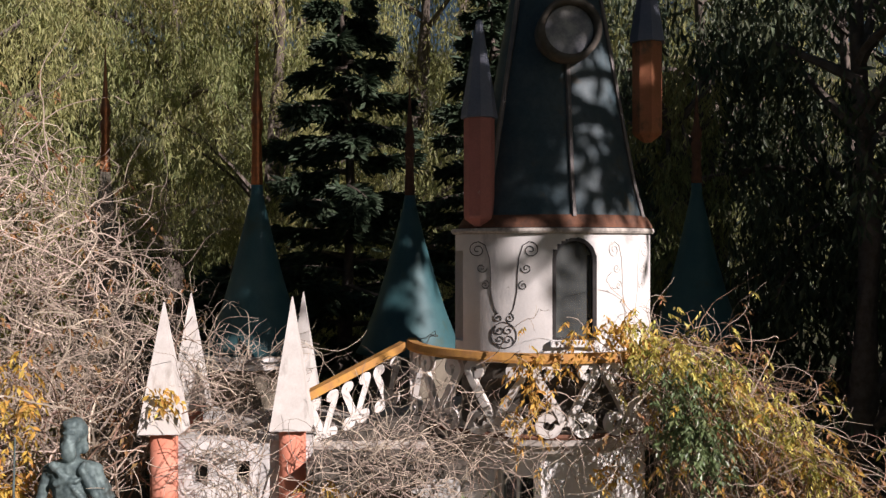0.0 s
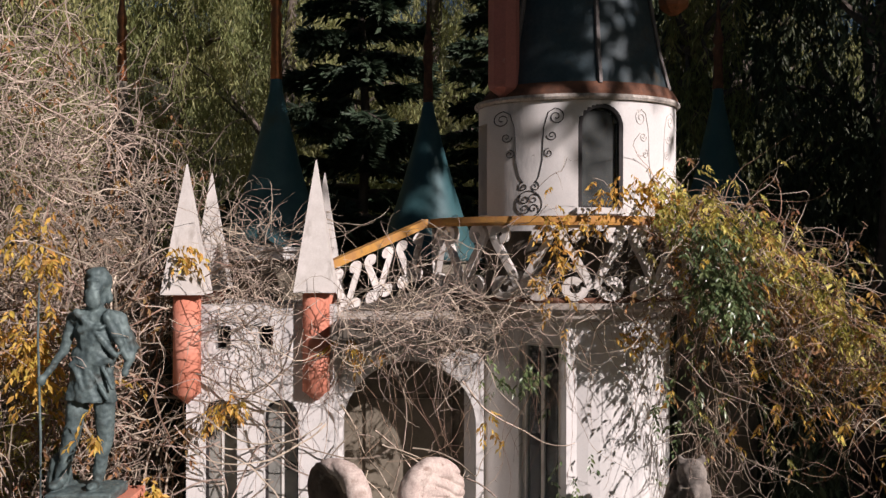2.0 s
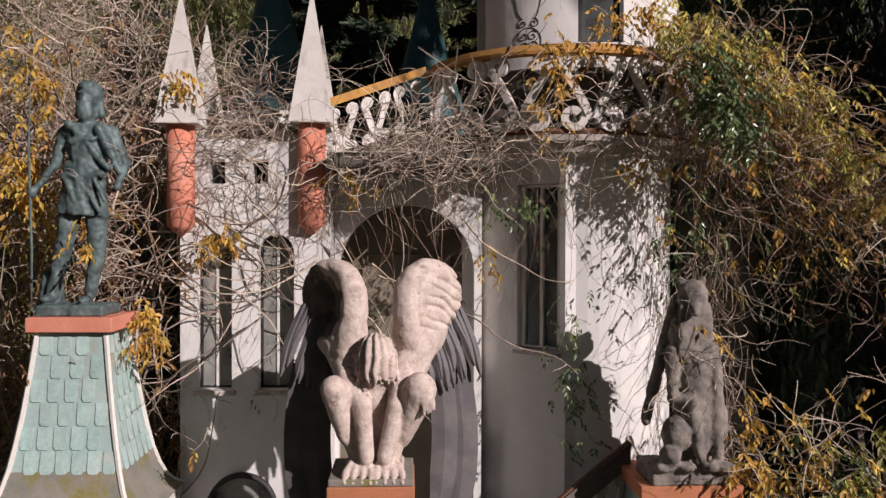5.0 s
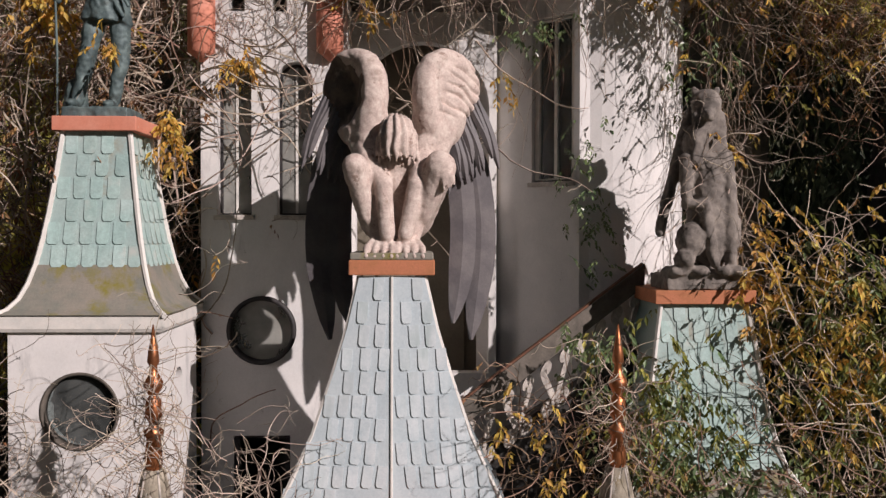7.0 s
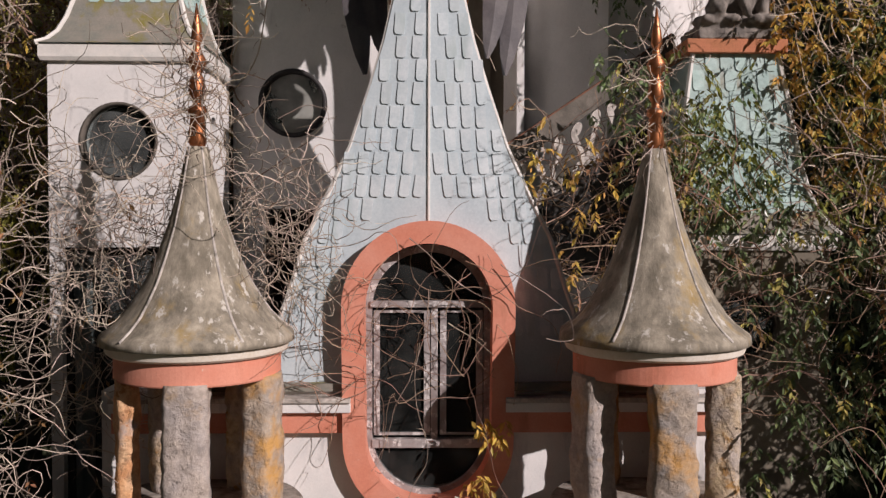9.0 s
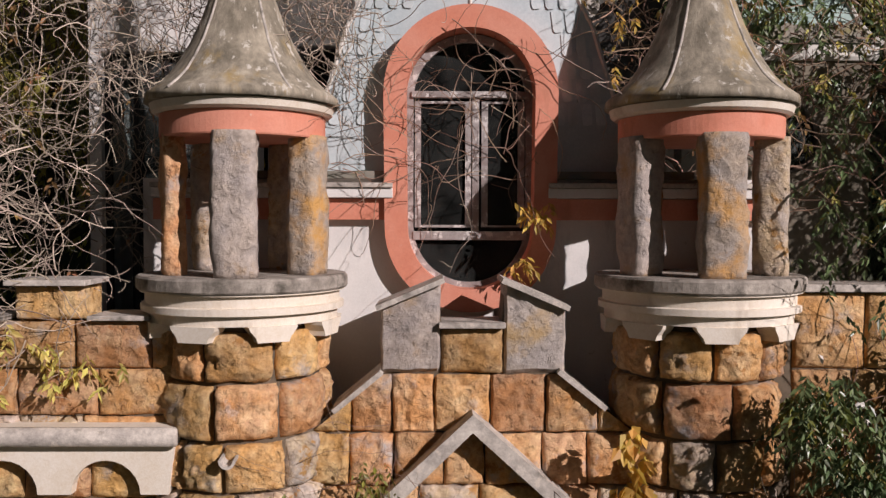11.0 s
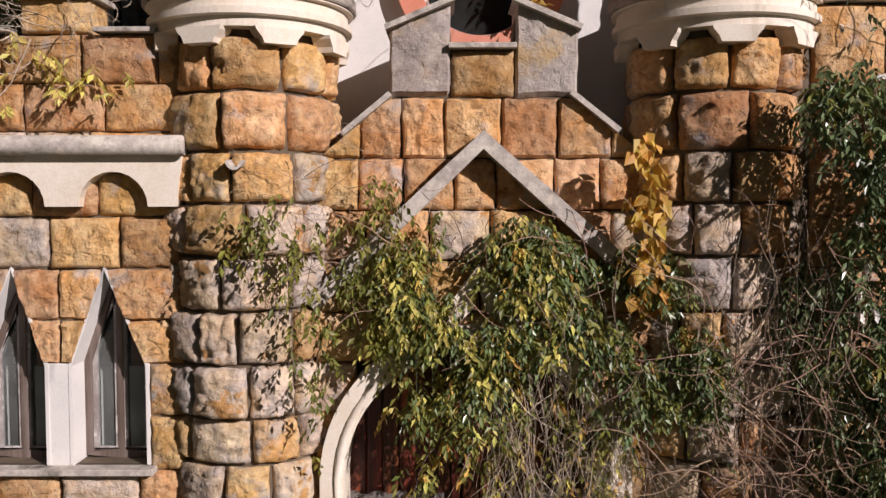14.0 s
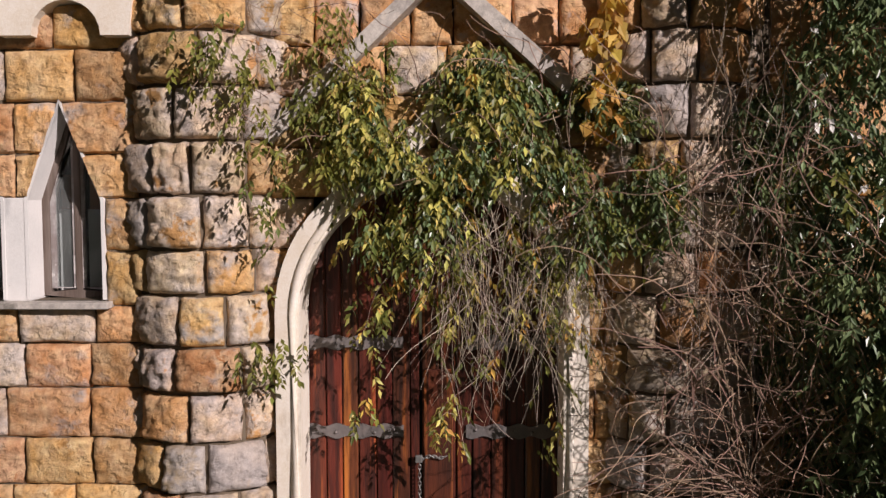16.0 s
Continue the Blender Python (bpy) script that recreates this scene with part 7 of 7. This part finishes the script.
# -- bare grey climber round the square tower and the left turret
def grey_climber():
    n = 470
    S = in_box(n, -5.4, -2.6, 6.4, 7.1, 5.6, 8.6)
    S = S[S[:, 2] < 8.5 - 0.9 * np.maximum(0, S[:, 0] + 3.7)]
    a = wander(S, np.stack([rng.normal(0.1, 0.7, len(S)), rng.normal(-0.15, 0.3, len(S)), rng.normal(0.2, 0.6, len(S))], 1), 15, rng.uniform(0.04, 0.09, len(S)), 0.42)
    S2 = np.concatenate([rng.normal((-2.1, 6.0, 8.35), (0.10, 0.08, 0.30), (110, 3)), rng.normal((-1.6, 6.3, 7.4), (0.2, 0.15, 0.35), (150, 3)), rng.normal((-2.6, 6.2, 7.2), (0.25, 0.2, 0.45), (170, 3))])
    b = wander(S2, rng.normal(0, 1, (len(S2), 3)) + np.array([0.3, -0.2, 0.25]), 13, 0.055, 0.42)
    S3 = in_box(300, -5.2, -3.2, 5.35, 5.9, 4.3, 6.6)
    S3 = S3[S3[:, 2] > 4.3 + 1.2 * (S3[:, 0] + 3.9)]
    c = wander(S3, np.stack([rng.normal(0.2, 0.7, len(S3)), rng.normal(-0.1, 0.2, len(S3)), rng.normal(0.1, 0.6, len(S3))], 1), 14, 0.06, 0.40)
    # shoots over the oval window
    S4 = in_box(44, -1.6, 0.2, 6.35, 6.5, 6.2, 7.3)
    d = wander(S4, np.stack([rng.normal(0, 1.0, 44), np.full(44, -0.03), rng.normal(0, 0.5, 44)], 1), 18, 0.065, 0.30)
    e = wander(np.array([[-0.30, 6.42, 6.75], [-0.6, 6.4, 7.4], [-1.3, 6.45, 7.3], [0.1, 6.42, 7.2], [-0.45, 6.42, 7.0], [-0.52, 6.4, 6.6]]), np.array([[1.0, -0.1, -0.9], [0.9, 0, -0.7], [1.0, 0, 0.25], [0.8, 0, -0.6], [0.05, 0, -1], [0.02, 0, -1]]), 26, 0.06, 0.14)
    creeper("grey_climber", "bare pale grey climber stems clinging to the tower and turret", (-3.2, 6.4, 5.0),
            [(a, 0.008, 0.003, TWIG), (b, 0.007, 0.003, TWIG), (c, 0.008, 0.003, TWIG), (d, 0.006, 0.003, TWIG_BROWN), (e, 0.007, 0.003, TWIG)],
            [(sprays(on_lines(a, 70), 4, 0.1, 0.06, 0.03), LEAF_DRY, "dry leaves"), (sprays(np.concatenate([rng.normal((0.0, 6.35, 6.0), (0.07, 0.03, 0.05), (14, 3)), rng.normal((-0.1, 6.35, 5.6), (0.05, 0.03, 0.05), (6, 3))]), 6, 0.13, 0.075, 0.03), LEAF_YELLOW, "orange leaves"), (sprays(np.concatenate([rng.normal((-3.15, 5.55, 4.95), (0.16, 0.03, 0.10), (16, 3)), rng.normal((-3.6, 5.55, 4.9), (0.3, 0.03, 0.3), (4, 3))]), 7, 0.12, 0.07, 0.03), LEAF_GOLD, "yellow-green leaves")])


grey_climber()


# -- climber over the stair and the east tower
def east_climber():
    n = 250
    S = np.concatenate([in_box(n, 0.6, 4.2, 6.6, 7.4, 5.9, 8.2), in_box(120, 0.25, 1.9, 7.3, 7.8, 6.9, 8.3)])
    keepers = S[:, 2] < 8.7 - 0.25 * np.abs(S[:, 0] - 2.2)
    S = S[keepers]
    # stems of an unseen leaf mass, added to shade the east tower wall
    S = np.concatenate([S, in_box(60, 3.5, 4.8, 5.7, 6.5, 5.6, 7.8)])
    a = wander(S, np.stack([rng.normal(0, 0.7, len(S)), rng.normal(-0.15, 0.3, len(S)), rng.normal(0.1, 0.55, len(S))], 1), 14, rng.uniform(0.05, 0.10, len(S)), 0.38, (0, 0, -0.03))
    b = wander(in_box(70, 2.9, 4.6, 6.8, 8.0, 6.8, 9.4), np.stack([rng.normal(0, 0.4, 70), rng.normal(0, 0.2, 70), rng.normal(0.6, 0.6, 70)], 1), 14, 0.10, 0.25)
    S5 = in_box(150, 2.9, 4.9, 7.3, 8.1, 7.0, 9.6)
    b = np.concatenate([b, wander(S5, np.stack([rng.normal(0, 0.35, 150), rng.normal(-0.1, 0.2, 150), rng.normal(0.8, 0.5, 150)], 1), 14, 0.09, 0.3)])
    fin = wander(rng.normal((1.17, 6.02, 8.45), (0.07, 0.06, 0.28), (60, 3)), rng.normal(0, 1, (60, 3)), 12, 0.045, 0.5)
    # the box of 620 is that unseen mass, added only for its shade
    G = np.concatenate([in_box(190, 3.0, 4.9, 7.2, 7.8, 7.2, 9.7), rng.normal((1.8, 7.3, 8.2), (0.28, 0.2, 0.28), (150, 3)), rng.normal((2.5, 7.2, 7.2), (0.5, 0.2, 0.3), (90, 3)), in_box(210, 2.5, 4.6, 6.5, 7.2, 5.6, 7.6), rng.normal((1.25, 7.2, 8.75), (0.18, 0.1, 0.15), (60, 3)), in_box(120, 3.0, 4.8, 7.4, 8.2, 7.2, 9.2), in_box(110, 2.2, 3.6, 7.0, 7.3, 5.2, 7.0), in_box(620, 3.5, 4.9, 5.6, 6.5, 6.0, 8.1), rng.normal((2.3, 7.15, 7.75), (0.35, 0.12, 0.2), (130, 3))])
    O = np.concatenate([in_box(45, 2.6, 4.8, 6.6, 7.3, 6.0, 8.2), rng.normal((3.9, 7.3, 8.6), (0.4, 0.2, 0.6), (200, 3)), rng.normal((1.9, 7.15, 8.3), (0.3, 0.1, 0.3), (80, 3))])
    Y = np.concatenate([rng.normal((2.95, 7.7, 9.2), (0.16, 0.15, 0.5), (70, 3)), rng.normal((3.6, 7.4, 8.7), (0.3, 0.2, 0.6), (90, 3)), rng.normal((0.7, 7.3, 7.7), (0.3, 0.15, 0.4), (26, 3)), rng.normal((4.2, 7.3, 9.2), (0.3, 0.2, 0.5), (24, 3))])
    creeper("east_climber", "green and yellow climber smothering the stair and east tower roof", (2.4, 7.2, 5.5),
            [(a[::2], 0.007, 0.003, TWIG_BROWN), (a[1::2], 0.011, 0.005, TWIG_BROWN), (b, 0.009, 0.004, TWIG), (fin, 0.006, 0.003, TWIG)],
            [(sprays(G[::2], 7, 0.16, 0.078, 0.034), LEAF_GREEN, "green leaves"), (sprays(np.concatenate([G[:190:3], G[191::11]]), 7, 0.15, 0.066, 0.030), LEAF_GOLD, "yellow-green leaves"), (sprays(O, 7, 0.15, 0.075, 0.030), LEAF_OLIVE, "olive leaves"), (sprays(Y, 7, 0.15, 0.078, 0.034), LEAF_YELLOW, "yellow leaves"), (sprays(on_lines(a, 160), 5, 0.12, 0.06, 0.03), LEAF_DRY, "dry leaves")])


east_climber()


# -- evergreen creeper right of the gate
def gate_creeper():
    n = 9500
    z = rng.uniform(0.2, 6.6, n)
    left = np.interp(z, [0.2, 1.75, 2.6, 3.6, 4.2, 4.7, 6.6], [1.80, 1.78, 1.60, 1.45, 1.42, 1.50, 1.95]) + 0.07 * np.sin(z * 5.3)
    x = left + rng.uniform(0, 1, n) ** 1.1 * (4.8 - left)
    y = 5.28 - 0.16 * np.sin(x * 2.1 + z) - 0.12 * np.sin(z * 3.1) - (0.22 + 0.70 * np.clip((2.9 - z) / 1.1, 0, 1)) * np.clip((x - left - 0.05) / 0.55, 0, 1) + rng.uniform(-0.02, 0.22, n)
    C = np.stack([x, y, z], 1)
    low = in_box(1500, 1.75, 4.6, 4.6, 5.2, 0.1, 2.6)
    # the nearer box, mostly out of view, is added to shade the tower foot
    C = np.concatenate([C, low, in_box(800, 2.25, 4.4, 4.0, 4.6, 0.1, 3.0)])
    # only a few sprays rise above the wall
    C = C[(C[:, 2] < np.where(C[:, 0] > 2.1, 5.2, 4.95)) | (rng.uniform(0, 1, len(C)) < 0.05) | (C[:, 0] > 3.6)]
    n = len(C)
    gap = np.array([noise.noise(Vector(p) * 1.8) for p in C])
    dark = C[(gap > -0.28) | (C[:, 2] < 2.6)]
    light = C[(gap > 0.10) & (rng.uniform(0, 1, n) < 0.5)] + np.array([0, -0.06, 0])
    S = in_box(230, 0.85, 1.9, 4.85, 5.35, 0.3, 3.3)
    a = wander(S, np.stack([rng.normal(0, 0.6, 230), rng.normal(-0.15, 0.3, 230), rng.normal(0.2, 0.8, 230)], 1), 15, rng.uniform(0.04, 0.09, 230), 0.26)
    b = wander(in_box(100, 1.05, 1.8, 5.05, 5.35, 1.6, 4.4), np.stack([rng.normal(0, 0.2, 100), np.zeros(100), np.full(100, -1.0)], 1), 14, 0.08, 0.16, (0, 0, -0.05))
    c = wander(in_box(50, 1.5, 3.5, 4.9, 5.3, 0.3, 5.6), np.stack([rng.normal(0, 0.4, 50), np.full(50, -0.1), rng.normal(0.2, 0.8, 50)], 1), 14, 0.10, 0.25)
    fan = np.repeat(np.array([[1.45, 5.05, 1.2]]), 46, 0) + rng.normal(0, 0.03, (46, 3))
    d = wander(fan, np.stack([rng.normal(-0.3, 0.8, 46), rng.normal(-0.3, 0.15, 46), rng.normal(0.1, 0.7, 46)], 1), 15, 0.07, 0.13)
    pale = rng.normal((1.9, 4.95, 4.2), (0.35, 0.05, 0.8), (14, 3))
    creeper("gate_creeper", "dense dark green creeper hanging over the wall beside the gate", (2.6, 5.3, 0.2),
            [(a, 0.007, 0.003, TWIG_BROWN), (b, 0.004, 0.002, TWIG), (c, 0.007, 0.004, TWIG_BROWN), (d, 0.007, 0.003, TWIG_BROWN)],
            [(sprays(dark, 8, 0.15, 0.064, 0.025, 0.8), LEAF_GREEN, "glossy dark green leaves"), (sprays(light[::2], 8, 0.14, 0.064, 0.025, 0.8), LEAF_OLIVE, "olive green leaves"), (sprays(pale, 4, 0.03, 0.04, 0.03), BATTEN, "small pale blossoms")])


gate_creeper()


# -- creeper that hangs over the doorway
def door_creeper():
    def heap(n):
        t = rng.uniform(0, 1, n)
        x = -1.25 + 2.35 * t
        topz = 3.95 - 0.5 * np.abs(t - 0.45) + 0.12 * np.sin(t * 17)
        z = topz - rng.beta(1.1, 1.9, n) * 1.25
        y = 5.62 - 0.24 * np.clip((topz - z) * 1.6, 0, 1) + rng.uniform(-0.06, 0.10, n)
        return np.stack([x, y, z], 1)
    C = np.concatenate([heap(1400), in_box(130, -1.0, -0.35, 5.40, 5.52, 2.95, 3.55)])
    g = np.array([noise.noise(Vector(p) * 2.2) for p in C])
    C = C[(g > -0.18) & ~((C[:, 0] < -0.98) & (C[:, 2] < 3.12))]
    # tails before the planks
    tails = []
    for x, z0, z1, k in ((-0.98, 2.85, 2.0, 16), (-0.86, 2.9, 2.2, 14), (-0.55, 2.95, 2.0, 20), (-0.42, 2.8, 1.4, 30), (-0.20, 2.6, 1.7, 14), (0.30, 2.6, 1.25, 24), (-0.98, 1.95, 1.5, 6), (0.05, 2.9, 2.1, 26), (-0.75, 3.1, 2.45, 26), (-0.3, 3.1, 2.3, 26), (0.22, 3.1, 2.2, 26), (0.42, 2.9, 2.0, 22), (-0.9, 3.1, 2.7, 12)):
        t = rng.uniform(0, 1, k)
        tails.append(np.stack([x + rng.normal(0, 0.06, k), 5.55 + rng.normal(0, 0.03, k), z0 + (z1 - z0) * t], 1))
    tails = np.concatenate(tails)
    side = np.concatenate([rng.normal((-1.72, 5.33, 3.75), (0.10, 0.04, 0.20), (34, 3)), rng.normal((-1.95, 5.28, 3.95), (0.10, 0.03, 0.10), (18, 3)), rng.normal((-1.55, 5.35, 3.1), (0.06, 0.04, 0.3), (22, 3)), rng.normal((-1.62, 5.4, 1.95), (0.10, 0.03, 0.08), (18, 3)), rng.normal((-1.15, 5.55, 4.15), (0.08, 0.03, 0.12), (18, 3)), in_box(90, -1.45, -0.7, 5.52, 5.66, 3.3, 4.05)])
    yel = np.concatenate([np.stack([0.60 + rng.normal(0, 0.05, 46), 5.46 + rng.normal(0, 0.03, 46), rng.uniform(3.55, 4.55, 46)], 1), rng.normal((0.62, 5.45, 3.5), (0.05, 0.03, 0.04), (10, 3))])
    S = np.concatenate([in_box(170, -0.45, 0.5, 5.42, 5.6, 2.3, 3.1), in_box(60, 0.1, 0.9, 5.35, 5.55, 2.4, 3.6)])
    a = wander(S, np.stack([rng.normal(0, 0.22, len(S)), rng.normal(-0.05, 0.1, len(S)), np.full(len(S), -1.0)], 1), 14, rng.uniform(0.03, 0.09, len(S)), 0.16, (0, 0, -0.08))
    b = wander(in_box(70, -1.2, 0.9, 5.5, 5.7, 3.0, 3.9), rng.normal(0, 1, (70, 3)), 13, 0.07, 0.3)
    c = wander(in_box(34, -1.95, -1.0, 5.34, 5.6, 3.4, 4.6), np.stack([rng.normal(0.2, 0.8, 34), np.full(34, -0.02), rng.normal(0, 0.6, 34)], 1), 12, 0.06, 0.35)
    n = len(C)
    creeper("door_creeper", "green and yellowing creeper hanging in tails over the doorway", (-0.3, 5.6, 3.6),
            [(a, 0.004, 0.002, TWIG), (b, 0.006, 0.003, TWIG_BROWN), (c, 0.004, 0.002, TWIG_BROWN)],
            [(sprays(C[C[:, 0] > -0.45 + 0.5 * rng.normal(size=n)], 8, 0.14, 0.052, 0.024, 0.9), LEAF_GREEN, "green leaves"), (sprays(np.concatenate([C[n // 4:], tails[::2], tails[3::6], side]), 7, 0.13, 0.056, 0.026, 0.9), LEAF_OLIVE, "olive leaves"), (sprays(np.concatenate([C[C[:, 0] < 0.1][::5] + np.array([0, -0.05, 0]), tails[1::3]]), 6, 0.12, 0.06, 0.028, 0.9), LEAF_GOLD, "yellow-green leaves"), (sprays(np.concatenate([C[:40], tails[::7]]), 6, 0.12, 0.066, 0.026, 0.9), LEAF_YELLOW, "yellowing leaves"), (sprays(yel, 3, 0.04, 0.10, 0.075, 1.2), LEAF_YELLOW, "large golden leaves")])


door_creeper()


# ---- trees behind and beside ----
def limb_lines(base, height, count, spread, lean=(0, 0), low=0.35):
    t = rng.uniform(max(0.2, low - 0.04), 0.95, count)
    S = np.stack([base[0] + lean[0] * t, base[1] + lean[1] * t, base[2] + height * t], 1)
    a = rng.uniform(0, 2 * math.pi, count)
    return wander(S, np.stack([np.cos(a), np.sin(a), np.full(count, 0.7)], 1), 9, spread * (1.15 - t) * 0.16 + 0.1, 0.15, (0, 0, -0.03))


def trunk(parent, base, height, r, lean=(0, 0)):
    pts = [(base[0] + lean[0] * i / 8 + 0.12 * math.sin(i * 1.3), base[1] + lean[1] * i / 8 + 0.1 * math.cos(i * 1.7), base[2] - 0.3 + (height + 0.3) * i / 8) for i in range(9)]
    part("trunk", tube(pts, [r * (1.15 - 0.95 * i / 8) for i in range(9)], 10), BARK, parent, "grey-brown trunk", True)


def drooping_tree(x, y, height, spread, leaves, label, mat_=EUCALYPT, L=0.26, W=0.055, clumps=70, low=0.25, group="wood behind the house", lean=(0.0, 0.0)):
    z = land(x, y)
    tree = thing("tree", (x, y, z), label, "tree", group)
    trunk(tree, (x, y, z), height * 0.92, 0.02 * height if low < 0.6 else 0.011 * height, lean)
    lines = limb_lines((x, y, z), height, 26, spread, lean, low)
    raw("limb_work", *stem_sheet(lines, 0.10, 0.02, 5), BARK, tree, "stuff")
    # clumps sit on the limbs' outer ends and in the crown
    t = rng.uniform(low, 1.0, clumps)
    r = spread * np.sqrt(np.clip(1.25 - np.abs(t - 0.55) * 1.7, 0.08, 1)) * rng.uniform(0.35, 1.0, clumps)
    a = rng.uniform(0, 2 * math.pi, clumps)
    C = np.stack([x + lean[0] * t + r * np.cos(a), y + lean[1] * t + r * np.sin(a), z + height * t], 1)
    C = np.concatenate([C, lines[:, -1], lines[:, -3]])
    size = rng.uniform(0.45, 1.0, len(C)) * spread * 0.26
    per = leaves // (len(C) * 7)
    # strands hang from each clump
    k = np.repeat(np.arange(len(C)), per)
    off = unit(rng.normal(size=(len(k), 3))) * (rng.uniform(0, 1, len(k)) ** 0.5)[:, None] * size[k][:, None]
    off[:, 2] *= 0.8
    top = C[k] + off
    m = 7
    down = np.tile(np.linspace(0, 1, m), len(k))
    ln = np.repeat(rng.uniform(0.3, 1.0, len(k)), m)
    P = np.repeat(top, m, 0) + rng.normal(0, 0.05, (len(k) * m, 3))
    P[:, 2] -= down * ln
    D = rng.normal(0, 0.42, (len(P), 3)) + np.array([0, 0, -1.0])
    s = rng.uniform(0.6, 1.3, len(P))
    raw("crown", *leaf_sheet(P, D, L * s, W * s), mat_, tree, "stuff", label="drooping narrow leaves")
    return tree


def conifer(x, y, height, spread, leaves, label, base_z=None, group="dark conifers"):
    z = land(x, y)
    tree = thing("conifer", (x, y, z), label, "tree", group)
    trunk(tree, (x, y, z), height * 0.97, 0.016 * height)
    n = 90
    t = np.linspace(0.12, 0.98, n) + rng.normal(0, 0.006, n)
    a = np.arange(n) * 2.4 + rng.normal(0, 0.2, n)
    S = np.stack([np.full(n, x), np.full(n, y), z + height * t], 1)
    ln = spread * (1.04 - t) ** 0.8 * rng.uniform(0.65, 1.15, n)
    lines = wander(S, np.stack([np.cos(a), np.sin(a), np.full(n, 0.12)], 1), 9, ln / 8, 0.06, (0, 0, -0.035))
    raw("bough_work", *stem_sheet(lines, 0.06, 0.012, 4), BARK, tree, "stuff")
    i = rng.integers(0, n, leaves)
    f = rng.uniform(0.12, 1.0, leaves) ** 0.8 * 7.999
    j = f.astype(int)
    P = lines[i, j] + (lines[i, j + 1] - lines[i, j]) * (f - j)[:, None]
    D0 = unit(lines[i, 8] - lines[i, 0])
    side = unit(np.cross(D0, np.array([0, 0, 1.0]))) * rng.choice([-1.0, 1.0], leaves)[:, None]
    w = ln[i] * 0.24
    P = P + side * (rng.uniform(0, 1, leaves) * w * (1.1 - f / 8))[:, None] + np.array([0, 0, -1]) * rng.exponential(0.06, leaves)[:, None]
    D = D0 * 0.7 + side * 0.7 + np.array([0, 0, -0.35]) + rng.normal(0, 0.3, (leaves, 3))
    s = rng.uniform(0.6, 1.3, leaves)
    raw("crown", *leaf_sheet(P, D, 0.26 * s, 0.075 * s), CONIFER, tree, "stuff", label="dark layered needles")


EU = "tall eucalyptus with drooping grey-green leaves in low sun"
for x, y, h, s in ((-15.0, 24.0, 18.0, 4.2), (-10.5, 21.0, 17.0, 3.8), (-7.0, 26.0, 19.0, 4.2), (-3.5, 23.5, 18.5, 3.6), (0.6, 27.0, 19.0, 4.0), (4.5, 25.0, 17.0, 3.6), (-12.5, 29.0, 20.0, 4.5), (9.5, 25.5, 19.0, 4.2), (-19.0, 30.0, 22.0, 5.0), (-5.5, 33.0, 23.0, 5.0), (2.5, 34.0, 23.0, 5.0), (14.0, 31.0, 22.0, 5.0), (-13.5, 36.0, 23.0, 5.0), (8.5, 37.0, 24.0, 5.0)):
    near = y < 27.5
    drooping_tree(x, y, h, s, 62000 if near else 26000, EU, L=0.20 if near else 0.32, W=0.032 if near else 0.06, clumps=150, low=0.12)
drooping_tree(-7.4, 15.0, 12.0, 2.6, 14000, "small leafy tree with yellow-green foliage behind the climber", LEAF_GOLD, 0.2, 0.07)
DK = "dark shaded conifer standing behind the house"
conifer(-1.2, 17.5, 16.2, 5.4, 90000, DK)
conifer(2.0, 19.0, 16.0, 4.6, 60000, DK)
conifer(-3.6, 18.5, 10.0, 4.0, 36000, DK)
# a dense unseen conifer, added to keep the wood beside the tower in shade
conifer(9.9, 7.0, 30.0, 3.7, 55000, "unseen dense conifer added to shade the wood beside the tower", group="garden conifers")
# these trees get the shade-darkened leaf colour
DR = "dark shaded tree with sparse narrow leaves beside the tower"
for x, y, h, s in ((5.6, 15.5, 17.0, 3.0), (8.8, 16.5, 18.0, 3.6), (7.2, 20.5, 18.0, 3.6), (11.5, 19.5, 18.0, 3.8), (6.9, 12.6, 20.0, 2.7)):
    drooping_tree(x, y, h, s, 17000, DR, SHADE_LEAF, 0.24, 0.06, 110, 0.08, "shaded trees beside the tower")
z = land(4.55, 14.2)
drooping_tree(4.55, 14.2, 17.6 - z, 0.52, 9000, "slender weeping eucalyptus hanging beside the tower roof", EUCALYPT, 0.20, 0.032, 46, 1 - 4.3 / (17.6 - z), "wood behind the house")
# unseen trees added to throw shade on the tower roof and the wood behind it
drooping_tree(11.6, 5.8, 26.0, 3.7, 12000, "unseen leaning tree whose crown is added to shade the tower roof", EUCALYPT, 0.40, 0.12, 80, 0.80, "garden trees", (-3.1, -3.2))
drooping_tree(13.2, 9.0, 23.0, 4.8, 14000, "unseen tall tree added to shade the wood beside the house", CONIFER, 0.5, 0.16, 140, 0.42, "garden trees")
drooping_tree(11.2, 5.6, 20.0, 2.7, 9000, "unseen leafy tree added for shade beside the house", CONIFER, 0.42, 0.14, 60, 0.70, "garden trees")
# unseen trees behind the camera and at the sides, added to cut sky light
for x, y, h, sp in ((-13.0, 3.0, 21.0, 5.0), (-17.0, -7.0, 23.0, 5.5), (-12.0, -18.0, 24.0, 6.0), (-2.0, -24.0, 24.0, 6.0), (8.0, -28.0, 22.0, 6.0), (-20.0, 12.0, 24.0, 5.5), (24.0, 4.0, 22.0, 5.5), (21.0, 14.0, 24.0, 5.5), (30.0, -8.0, 18.0, 5.5)):
    drooping_tree(x, y, h, sp, 9000, "unseen dark tree added round the garden to cut sky light", CONIFER, 0.8, 0.3, 120, 0.08, "wood round the garden")
